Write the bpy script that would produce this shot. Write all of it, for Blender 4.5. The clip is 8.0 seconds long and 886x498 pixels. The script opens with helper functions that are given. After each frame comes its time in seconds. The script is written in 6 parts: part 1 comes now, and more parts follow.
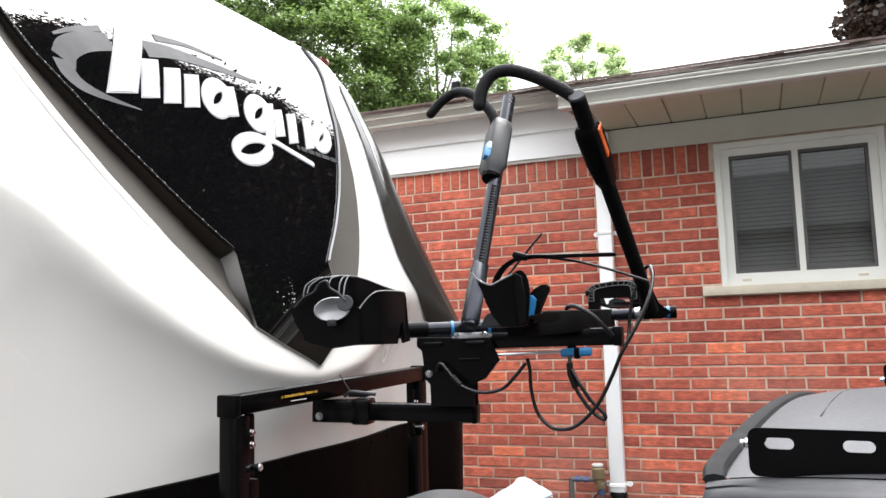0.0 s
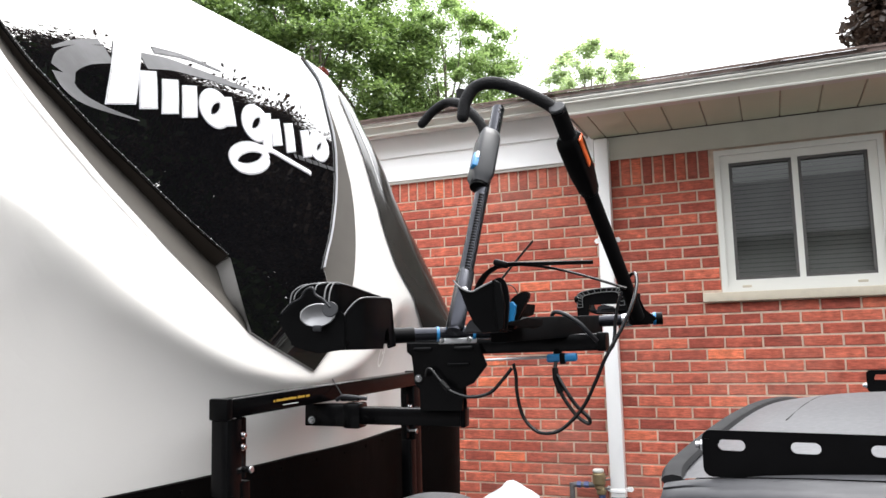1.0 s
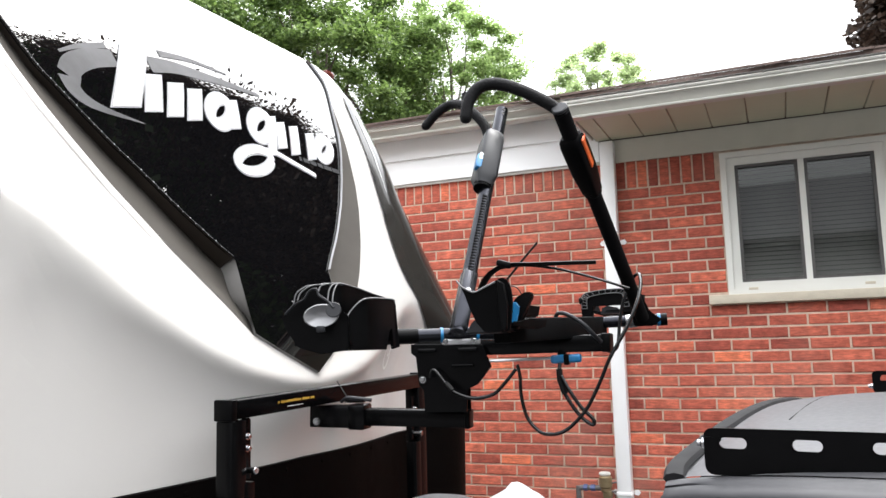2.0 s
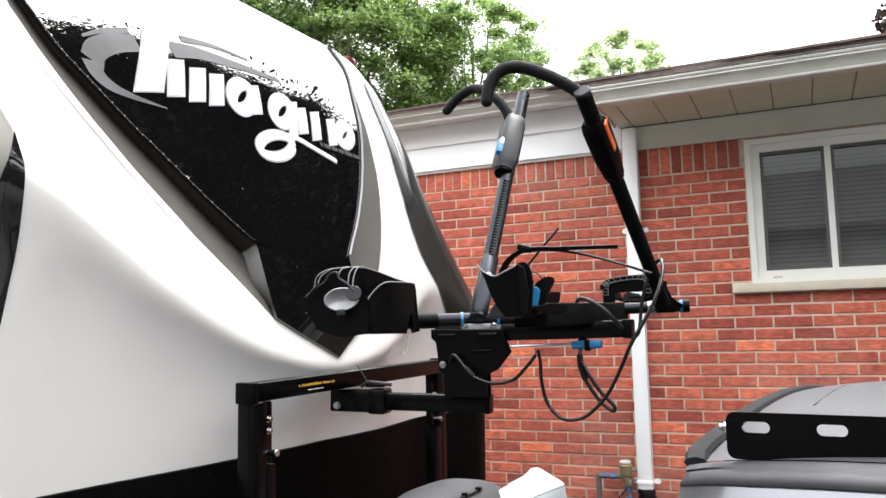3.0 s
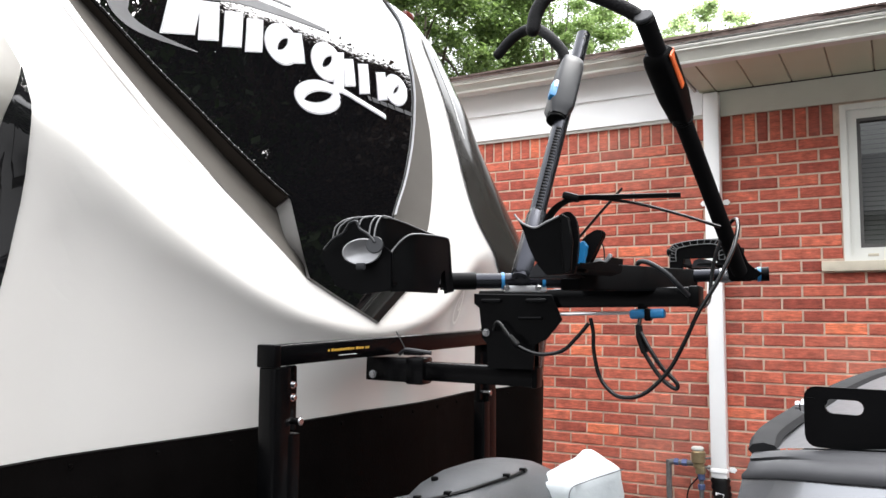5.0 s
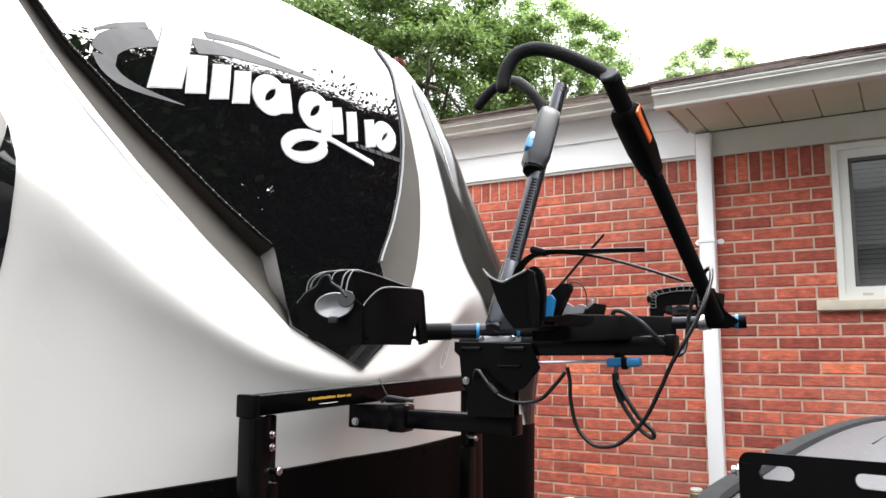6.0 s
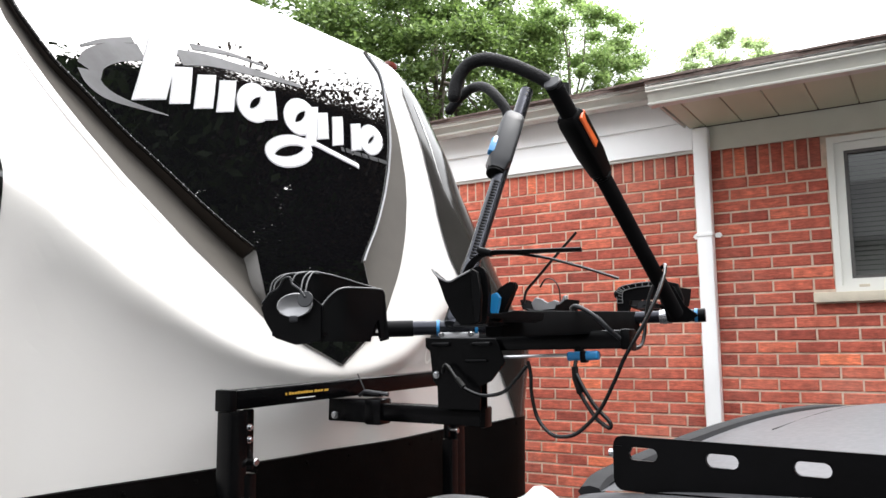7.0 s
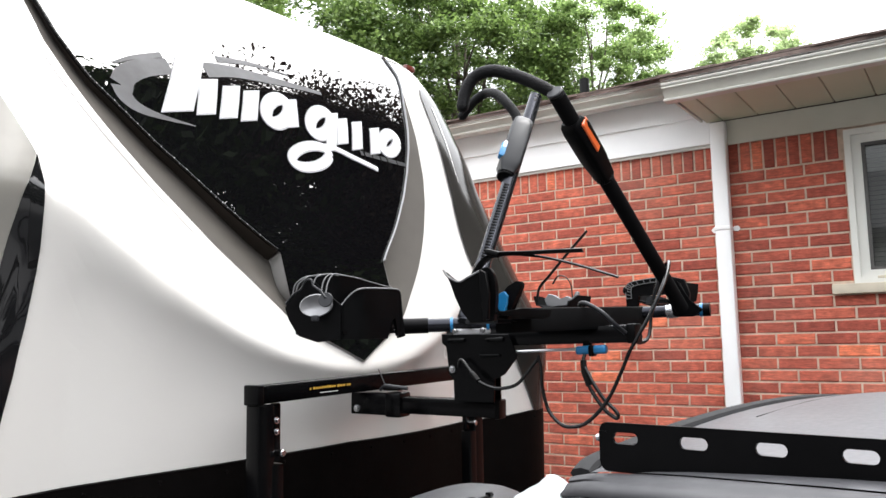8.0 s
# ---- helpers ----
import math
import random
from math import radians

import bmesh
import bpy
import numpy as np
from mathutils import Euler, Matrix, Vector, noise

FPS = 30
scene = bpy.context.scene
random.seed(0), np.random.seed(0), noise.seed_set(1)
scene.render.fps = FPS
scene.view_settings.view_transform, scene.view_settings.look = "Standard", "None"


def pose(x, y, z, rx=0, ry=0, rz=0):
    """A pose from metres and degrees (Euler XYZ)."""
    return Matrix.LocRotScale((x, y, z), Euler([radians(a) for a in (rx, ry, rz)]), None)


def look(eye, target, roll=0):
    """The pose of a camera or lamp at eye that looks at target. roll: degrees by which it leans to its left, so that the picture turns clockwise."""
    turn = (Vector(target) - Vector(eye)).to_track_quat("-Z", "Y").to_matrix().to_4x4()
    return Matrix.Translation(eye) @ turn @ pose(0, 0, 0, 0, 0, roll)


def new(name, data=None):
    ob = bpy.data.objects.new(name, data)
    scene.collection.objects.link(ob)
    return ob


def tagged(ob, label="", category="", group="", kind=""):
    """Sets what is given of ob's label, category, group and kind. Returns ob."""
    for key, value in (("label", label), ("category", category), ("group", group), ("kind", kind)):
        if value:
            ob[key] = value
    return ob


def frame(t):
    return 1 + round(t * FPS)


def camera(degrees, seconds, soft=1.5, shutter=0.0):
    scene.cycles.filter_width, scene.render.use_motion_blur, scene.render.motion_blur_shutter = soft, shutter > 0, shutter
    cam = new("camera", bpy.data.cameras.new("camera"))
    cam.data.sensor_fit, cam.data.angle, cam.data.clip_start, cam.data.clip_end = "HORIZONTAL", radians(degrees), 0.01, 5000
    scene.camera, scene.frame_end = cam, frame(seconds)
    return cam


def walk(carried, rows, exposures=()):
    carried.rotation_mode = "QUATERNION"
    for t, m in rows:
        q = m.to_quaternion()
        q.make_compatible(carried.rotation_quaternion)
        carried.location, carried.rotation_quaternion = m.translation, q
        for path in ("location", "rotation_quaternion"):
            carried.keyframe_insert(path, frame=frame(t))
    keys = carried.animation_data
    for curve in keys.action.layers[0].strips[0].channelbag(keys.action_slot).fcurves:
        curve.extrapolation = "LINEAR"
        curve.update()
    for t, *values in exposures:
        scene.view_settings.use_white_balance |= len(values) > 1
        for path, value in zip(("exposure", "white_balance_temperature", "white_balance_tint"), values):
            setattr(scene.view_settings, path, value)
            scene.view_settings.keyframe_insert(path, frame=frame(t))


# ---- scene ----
cam = camera(58.6, 8.0)
PATH = [
    (0, (1.175, 0.471, 1.721), (0.604, 2.374, 1.943), -1.6),
    (0.5, (1.205, 0.464, 1.719), (0.624, 2.365, 1.939), -1.3),
    (1, (1.236, 0.447, 1.719), (0.641, 2.342, 1.956), -1.5),
    (1.5, (1.243, 0.445, 1.717), (0.644, 2.336, 1.969), -1.6),
    (3, (1.242, 0.452, 1.704), (0.58, 2.326, 1.924), -1.2),
    (3.5, (1.238, 0.445, 1.699), (0.541, 2.308, 1.901), -1.1),
    (4, (1.236, 0.466, 1.671), (0.485, 2.312, 1.841), -1.3),
    (4.2, (1.237, 0.5, 1.663), (0.471, 2.341, 1.822), -1.1),
    (5.3, (1.255, 0.671, 1.683), (0.397, 2.468, 1.87), 0.6),
    (5.5, (1.264, 0.666, 1.693), (0.41, 2.463, 1.903), 0.8),
    (6, (1.311, 0.653, 1.701), (0.456, 2.443, 1.957), 0.1),
    (6.5, (1.38, 0.65, 1.702), (0.503, 2.429, 1.958), -0.5),
    (7, (1.456, 0.634, 1.701), (0.551, 2.401, 1.946), -0.5),
    (7.5, (1.512, 0.6, 1.699), (0.56, 2.343, 1.935), -0.8),
    (8, (1.523, 0.565, 1.703), (0.561, 2.302, 1.936), -1.1),
]
walk(cam, [(t, look(eye, target, roll)) for t, eye, target, roll in PATH], exposures=[(0.0, 0.78), (4.2, 0.79), (5.5, 0.88), (6.5, 0.79), (8.0, 0.78)])

# ---- sky and light ----
SUN_EL, SUN_AZ = 58.0, 50.0
world = bpy.data.worlds.new("overcast_sky")
scene.world = world
world.use_nodes = True
wn = world.node_tree.nodes
wl = world.node_tree.links
sky = wn.new("ShaderNodeTexSky")
sky.sky_type = "NISHITA"
sky.sun_disc = False
sky.sun_elevation = radians(SUN_EL)
sky.sun_rotation = radians(SUN_AZ)
sky.dust_density = 3.0
sky.air_density = 1.2
grey = wn.new("ShaderNodeHueSaturation")
grey.inputs["Saturation"].default_value = 0.12
grey.inputs["Value"].default_value = 2.5
wl.new(sky.outputs[0], grey.inputs["Color"])
# an overcast dome is about three times brighter overhead than at the horizon
dome_dir = wn.new("ShaderNodeTexCoord")
dome_xyz = wn.new("ShaderNodeSeparateXYZ")
dome_map = wn.new("ShaderNodeMapRange")
dome_map.interpolation_type = "SMOOTHSTEP"
dome_map.inputs["From Min"].default_value = 0.10
dome_map.inputs["From Max"].default_value = 0.72
dome_map.inputs["To Min"].default_value = 0.12
dome_map.inputs["To Max"].default_value = 2.3
dome_mul = wn.new("ShaderNodeVectorMath")
dome_mul.operation = "SCALE"
wl.new(dome_dir.outputs["Generated"], dome_xyz.inputs[0])
wl.new(dome_xyz.outputs["Z"], dome_map.inputs["Value"])
wl.new(grey.outputs[0], dome_mul.inputs[0])
wl.new(dome_map.outputs[0], dome_mul.inputs["Scale"])
wl.new(dome_mul.outputs[0], wn["Background"].inputs["Color"])
wn["Background"].inputs["Strength"].default_value = 0.15
sun = new("sun", bpy.data.lights.new("sun", "SUN"))
sun.data.energy = 0.5
sun.data.angle = radians(40)
sun.data.color = (1.0, 0.96, 0.9)
sun.matrix_world = look((8.1, 6.8, 17.0), (0, 0, 0))


# ---- materials ----
def mat(name, colour, rough=0.5, metal=0.0, vary=0.12, scale=8.0, bump=0.0, bscale=60.0, coat=0.0, spec=0.5, ior=1.5,
        dirt=None, dscale=1.5, damount=0.0, rnd=0.0, coord="Object", coat_rough=0.03, aniso=(1, 1, 1)):
    """Two scales of colour change, optional dirt, per-object change and fine relief."""
    m = bpy.data.materials.new(name)
    m.use_nodes = True
    nt = m.node_tree
    b = nt.nodes["Principled BSDF"]
    b.inputs["Roughness"].default_value = rough
    b.inputs["Metallic"].default_value = metal
    b.inputs["Specular IOR Level"].default_value = spec
    b.inputs["IOR"].default_value = ior
    b.inputs["Coat Weight"].default_value = coat
    b.inputs["Coat Roughness"].default_value = coat_rough
    tc = nt.nodes.new("ShaderNodeTexCoord")
    mp = nt.nodes.new("ShaderNodeMapping")
    mp.inputs["Scale"].default_value = aniso
    nt.links.new(tc.outputs[coord], mp.inputs["Vector"])
    n1 = nt.nodes.new("ShaderNodeTexNoise")
    n1.inputs["Scale"].default_value = scale
    n1.inputs["Detail"].default_value = 6
    nt.links.new(mp.outputs[0], n1.inputs["Vector"])
    ramp = nt.nodes.new("ShaderNodeMapRange")
    ramp.inputs["From Min"].default_value = 0.3
    ramp.inputs["From Max"].default_value = 0.7
    ramp.inputs["To Min"].default_value = 1 - vary
    ramp.inputs["To Max"].default_value = 1 + vary
    nt.links.new(n1.outputs["Fac"], ramp.inputs["Value"])
    mul = nt.nodes.new("ShaderNodeVectorMath")
    mul.operation = "SCALE"
    mul.inputs[0].default_value = colour[:3]
    nt.links.new(ramp.outputs[0], mul.inputs["Scale"])
    last = mul.outputs[0]
    if rnd:
        oi = nt.nodes.new("ShaderNodeObjectInfo")
        r2 = nt.nodes.new("ShaderNodeMapRange")
        r2.inputs["To Min"].default_value = 1 - rnd
        r2.inputs["To Max"].default_value = 1 + rnd
        nt.links.new(oi.outputs["Random"], r2.inputs["Value"])
        m2 = nt.nodes.new("ShaderNodeVectorMath")
        m2.operation = "SCALE"
        nt.links.new(last, m2.inputs[0])
        nt.links.new(r2.outputs[0], m2.inputs["Scale"])
        last = m2.outputs[0]
    if damount:
        n2 = nt.nodes.new("ShaderNodeTexNoise")
        n2.inputs["Scale"].default_value = dscale
        n2.inputs["Detail"].default_value = 8
        nt.links.new(mp.outputs[0], n2.inputs["Vector"])
        r3 = nt.nodes.new("ShaderNodeMapRange")
        r3.inputs["From Min"].default_value = 0.48
        r3.inputs["From Max"].default_value = 0.75
        r3.inputs["To Max"].default_value = damount
        nt.links.new(n2.outputs["Fac"], r3.inputs["Value"])
        mx = nt.nodes.new("ShaderNodeMix")
        mx.data_type = "RGBA"
        nt.links.new(r3.outputs[0], mx.inputs["Factor"])
        nt.links.new(last, mx.inputs["A"])
        mx.inputs["B"].default_value = (*(dirt or (0.2, 0.18, 0.15)), 1)
        last = mx.outputs["Result"]
    nt.links.new(last, b.inputs["Base Color"])
    rr = nt.nodes.new("ShaderNodeMapRange")
    rr.inputs["To Min"].default_value = max(0.0, rough * 0.8)
    rr.inputs["To Max"].default_value = min(1.0, rough * 1.2)
    nt.links.new(n1.outputs["Fac"], rr.inputs["Value"])
    nt.links.new(rr.outputs[0], b.inputs["Roughness"])
    if bump:
        n3 = nt.nodes.new("ShaderNodeTexNoise")
        n3.inputs["Scale"].default_value = bscale
        n3.inputs["Detail"].default_value = 5
        nt.links.new(mp.outputs[0], n3.inputs["Vector"])
        bp = nt.nodes.new("ShaderNodeBump")
        bp.inputs["Strength"].default_value = bump
        bp.inputs["Distance"].default_value = 0.004
        nt.links.new(n3.outputs["Fac"], bp.inputs["Height"])
        nt.links.new(bp.outputs[0], b.inputs["Normal"])
    return m


GEL = mat("white_gelcoat", (0.495, 0.480, 0.460), 0.2, vary=0.015, scale=3, coat=0.5, coat_rough=0.06, damount=0.10, dirt=(0.6, 0.56, 0.5), dscale=2.5)
PANEL = mat("gloss_black_panel", (0.002, 0.002, 0.0023), 0.008, vary=0.1, scale=4, ior=1.6, coat=0.0)
# dark brown that holds the shade of the panel's upper side walls
BAND = mat("shaded_panel_side_brown", (0.045, 0.036, 0.030), 0.45, vary=0.15, scale=6, spec=0.2)
FACET = mat("pale_silver_paint", (0.6, 0.59, 0.57), 0.25, vary=0.04, scale=6)
GROOVE = mat("mid_grey_paint", (0.062, 0.057, 0.051), 0.6, vary=0.10, scale=6, spec=0.06, damount=0.2, dirt=(0.06, 0.055, 0.048), dscale=9)
FIN_END = mat("silver_grey_paint", (0.26, 0.25, 0.24), 0.25, vary=0.06, scale=6)
GUTTER = mat("weathered_white_gutter", (0.60, 0.59, 0.54), 0.45, vary=0.05, scale=6, damount=0.3, dirt=(0.40, 0.38, 0.32), dscale=5)
# pale grey for ribs and for edge highlights laid on as strips
EDGE = mat("grey_rib_and_edge_glint", (0.11, 0.11, 0.112), 0.4, vary=0.2, scale=60)
LOGO = mat("white_vinyl_film", (0.83, 0.83, 0.83), 0.3, vary=0.01, scale=5)
LOGO_SWEEP = mat("smoke_grey_vinyl_film", (0.055, 0.055, 0.058), 0.5, vary=0.45, scale=6, spec=0.12)
LOGO_PRINT = mat("dim_grey_print", (0.018, 0.018, 0.019), 0.5, vary=0.15, scale=9, spec=0.1)
LOGO_GREY = mat("grey_vinyl_film", (0.25, 0.25, 0.26), 0.5, vary=0.1, scale=7, spec=0.3)
FILM_DARK = mat("dark_vinyl_film", (0.006, 0.006, 0.0065), 0.025, vary=0.3, scale=6, ior=1.45)
FILM_GREY = mat("dark_grey_vinyl_film", (0.018, 0.017, 0.0155), 0.12, vary=0.12, scale=5, ior=1.4, spec=0.10)
FILM_SILVER = mat("silver_vinyl_film", (0.165, 0.158, 0.143), 0.22, vary=0.18, scale=4, spec=0.2)
GUARD = mat("black_rock_guard", (0.0022, 0.0019, 0.0018), 0.5, vary=0.25, scale=12, spec=0.02, bump=0.3, bscale=220, damount=0.10, dirt=(0.004, 0.0035, 0.003))
POWDER = mat("black_powder_coat", (0.0014, 0.0014, 0.0016), 0.2, spec=0.11, vary=0.2, scale=18, bump=0.05, bscale=400, damount=0.12, dirt=(0.007, 0.007, 0.0065), dscale=12)
PLASTIC = mat("black_plastic", (0.0014, 0.0014, 0.0016), 0.38, spec=0.07, vary=0.25, scale=20, bump=0.05, bscale=350)
MATTE = mat("matte_black_plastic", (0.004, 0.004, 0.0043), 0.75, spec=0.05, vary=0.25, scale=20, bump=0.05, bscale=350)
ANOD = mat("dark_anodised_tube", (0.022, 0.023, 0.028), 0.25, metal=0.85, vary=0.15, scale=30)
FOAM = mat("black_foam_grip", (0.003, 0.003, 0.0035), 0.6, spec=0.15, vary=0.25, scale=60, bump=0.5, bscale=260)
GREYPL = mat("grey_plastic", (0.012, 0.0125, 0.0145), 0.42, spec=0.3, vary=0.15, scale=20)
LENS = mat("smoked_pale_plastic", (0.22, 0.22, 0.225), 0.25, vary=0.1, scale=20, metal=0.2)
BLUE = mat("blue_plastic", (0.010, 0.15, 0.34), 0.35, vary=0.1, scale=25)
ORANGE = mat("orange_decal", (0.55, 0.09, 0.015), 0.35, vary=0.12, scale=40)
CHROME = mat("zinc_steel", (0.40, 0.40, 0.41), 0.22, metal=1.0, vary=0.12, scale=40)
ALU = mat("worn_aluminium", (0.55, 0.55, 0.56), 0.35, metal=0.9, vary=0.12, scale=30)
RUBBER = mat("black_rubber", (0.004, 0.004, 0.004), 0.45, spec=0.2, vary=0.2, scale=40, bump=0.2, bscale=150)
CABLE = mat("vinyl_coated_cable", (0.003, 0.003, 0.0033), 0.25, spec=0.3, vary=0.2, scale=60, coat=0.12)
YELLOW = mat("yellow_print", (0.36, 0.21, 0.03), 0.4, vary=0.08, scale=40)
WHITEP = mat("white_print", (0.7, 0.7, 0.7), 0.4, vary=0.05, scale=40)
MORTAR = mat("mortar", (0.60, 0.47, 0.365), 0.95, vary=0.16, scale=25, bump=0.6, bscale=180, damount=0.35, dirt=(0.50, 0.38, 0.29), dscale=3)
SIDING = mat("white_metal_siding", (0.92, 0.92, 0.91), 0.4, vary=0.02, scale=3, damount=0.05, dirt=(0.55, 0.53, 0.49), dscale=4)
TRIM = mat("white_painted_trim", (0.58, 0.58, 0.53), 0.5, vary=0.03, scale=5, damount=0.22, dirt=(0.5, 0.47, 0.42), dscale=5)
SOFFIT = mat("cream_soffit", (0.54, 0.555, 0.41), 0.5, vary=0.04, scale=6, damount=0.2, dirt=(0.48, 0.44, 0.34))
VINYL = mat("white_vinyl_frame", (0.76, 0.755, 0.70), 0.35, vary=0.02, scale=4, damount=0.12, dirt=(0.5, 0.47, 0.42), dscale=6)
SCREEN = mat("dark_screen_frame", (0.09, 0.085, 0.08), 0.5, vary=0.1, scale=20)
STONE = mat("limestone_sill", (0.58, 0.52, 0.41), 0.85, vary=0.1, scale=12, bump=0.5, bscale=90, damount=0.3, dirt=(0.33, 0.28, 0.21), dscale=6)
FRIEZE = mat("aged_white_frieze", (0.56, 0.55, 0.475), 0.55, vary=0.04, scale=5, damount=0.25, dirt=(0.36, 0.34, 0.29), dscale=4)
SOFFIT_GAP = mat("brown_soffit_groove", (0.38, 0.33, 0.24), 0.8, vary=0.15, scale=10)
BLIND = mat("grey_blind_slat", (0.19, 0.185, 0.17), 0.6, vary=0.08, scale=6)
# near-black that carries the shade of the unlit rooms
ROOM_SHADE = mat("unlit_room_shade", (0.03, 0.03, 0.03), 0.9, vary=0.1, scale=2)
SHINGLE = mat("brown_asphalt_shingle", (0.14, 0.10, 0.085), 0.95, vary=0.4, scale=30, bump=0.8, bscale=200, damount=0.5, dirt=(0.2, 0.16, 0.14), dscale=4)
BRASS = mat("dull_brass", (0.32, 0.25, 0.14), 0.45, metal=0.7, vary=0.2, scale=30, damount=0.4, dirt=(0.15, 0.12, 0.08), dscale=30)
PIPE = mat("grey_steel_pipe", (0.17, 0.165, 0.16), 0.55, metal=0.5, vary=0.2, scale=30)
TANK = mat("grey_polyethylene", (0.050, 0.052, 0.056), 0.48, vary=0.08, scale=10, bump=0.3, bscale=300, damount=0.2, dirt=(0.12, 0.12, 0.12), dscale=6)
VINYLCOVER = mat("pale_vinyl_fabric", (0.44, 0.47, 0.48), 0.42, vary=0.05, scale=8, bump=0.35, bscale=40, damount=0.15, dirt=(0.5, 0.52, 0.53), dscale=5)
SEAM = mat("dark_thread", (0.12, 0.12, 0.13), 0.8, vary=0.1, scale=50)
CARPAINT = mat("silver_car_paint", (0.24, 0.245, 0.26), 0.2, metal=0.75, vary=0.01, scale=40, coat=1.0)
CARROOF = mat("silver_grey_car_roof", (0.085, 0.085, 0.091), 0.40, metal=0.4, vary=0.04, scale=120, coat=0.1, coat_rough=0.25, damount=0.15, dirt=(0.15, 0.15, 0.15), dscale=5)
CARMOULD = mat("dark_grey_moulding", (0.024, 0.024, 0.027), 0.6, vary=0.06, scale=40, damount=0.15, dirt=(0.12, 0.12, 0.12), dscale=12)
CARTRIM = mat("dark_car_trim", (0.012, 0.012, 0.013), 0.75, vary=0.15, scale=30, spec=0.2)
CARGLASS = mat("tinted_car_glass", (0.012, 0.013, 0.014), 0.03, vary=0.05, scale=5, ior=1.6)
RIM = mat("alloy_rim", (0.45, 0.45, 0.46), 0.3, metal=0.9, vary=0.1, scale=30)
RED = mat("red_lens", (0.10, 0.022, 0.016), 0.15, vary=0.1, scale=30)
DRIVE = mat("asphalt_drive", (0.07, 0.07, 0.072), 0.9, vary=0.12, scale=4, bump=0.5, bscale=120, damount=0.4, dirt=(0.12, 0.115, 0.11), dscale=0.8)
BARK = mat("bark", (0.085, 0.068, 0.055), 0.95, vary=0.4, scale=10, bump=1.0, bscale=30, aniso=(1, 1, 0.25))


def glass(name, tint=(0.9, 0.93, 0.92)):
    m = bpy.data.materials.new(name)
    m.use_nodes = True
    b = m.node_tree.nodes["Principled BSDF"]
    b.inputs["Base Color"].default_value = (*tint, 1)
    b.inputs["Transmission Weight"].default_value = 1.0
    b.inputs["Roughness"].default_value = 0.01
    b.inputs["IOR"].default_value = 1.8
    return m


GLASS = glass("window_glass")


def leaf_mat(name, a, b2, trans=0.35):
    m = bpy.data.materials.new(name)
    m.use_nodes = True
    nt = m.node_tree
    bs = nt.nodes["Principled BSDF"]
    g = nt.nodes.new("ShaderNodeNewGeometry")
    mx = nt.nodes.new("ShaderNodeMix")
    mx.data_type = "RGBA"
    mx.inputs["A"].default_value = (*a, 1)
    mx.inputs["B"].default_value = (*b2, 1)
    nt.links.new(g.outputs["Random Per Island"], mx.inputs["Factor"])
    nt.links.new(mx.outputs["Result"], bs.inputs["Base Color"])
    bs.inputs["Roughness"].default_value = 0.5
    tr = nt.nodes.new("ShaderNodeBsdfTranslucent")
    nt.links.new(mx.outputs["Result"], tr.inputs["Color"])
    ms = nt.nodes.new("ShaderNodeMixShader")
    ms.inputs["Fac"].default_value = trans
    nt.links.new(bs.outputs[0], ms.inputs[1])
    nt.links.new(tr.outputs[0], ms.inputs[2])
    nt.links.new(ms.outputs[0], nt.nodes["Material Output"].inputs["Surface"])
    return m


LEAF_A = leaf_mat("maple_leaf_green", (0.050, 0.092, 0.022), (0.21, 0.31, 0.085), 0.40)
LEAF_B = leaf_mat("light_leaf_green", (0.12, 0.20, 0.055), (0.34, 0.46, 0.17), 0.52)
LEAF_E = leaf_mat("pale_leaf_green", (0.26, 0.35, 0.15), (0.52, 0.62, 0.34), 0.6)
LEAF_C = leaf_mat("dark_copper_leaf", (0.03, 0.02, 0.016), (0.11, 0.074, 0.052), 0.28)
LEAF_D = leaf_mat("deep_green_leaf", (0.03, 0.06, 0.015), (0.07, 0.12, 0.03), 0.3)


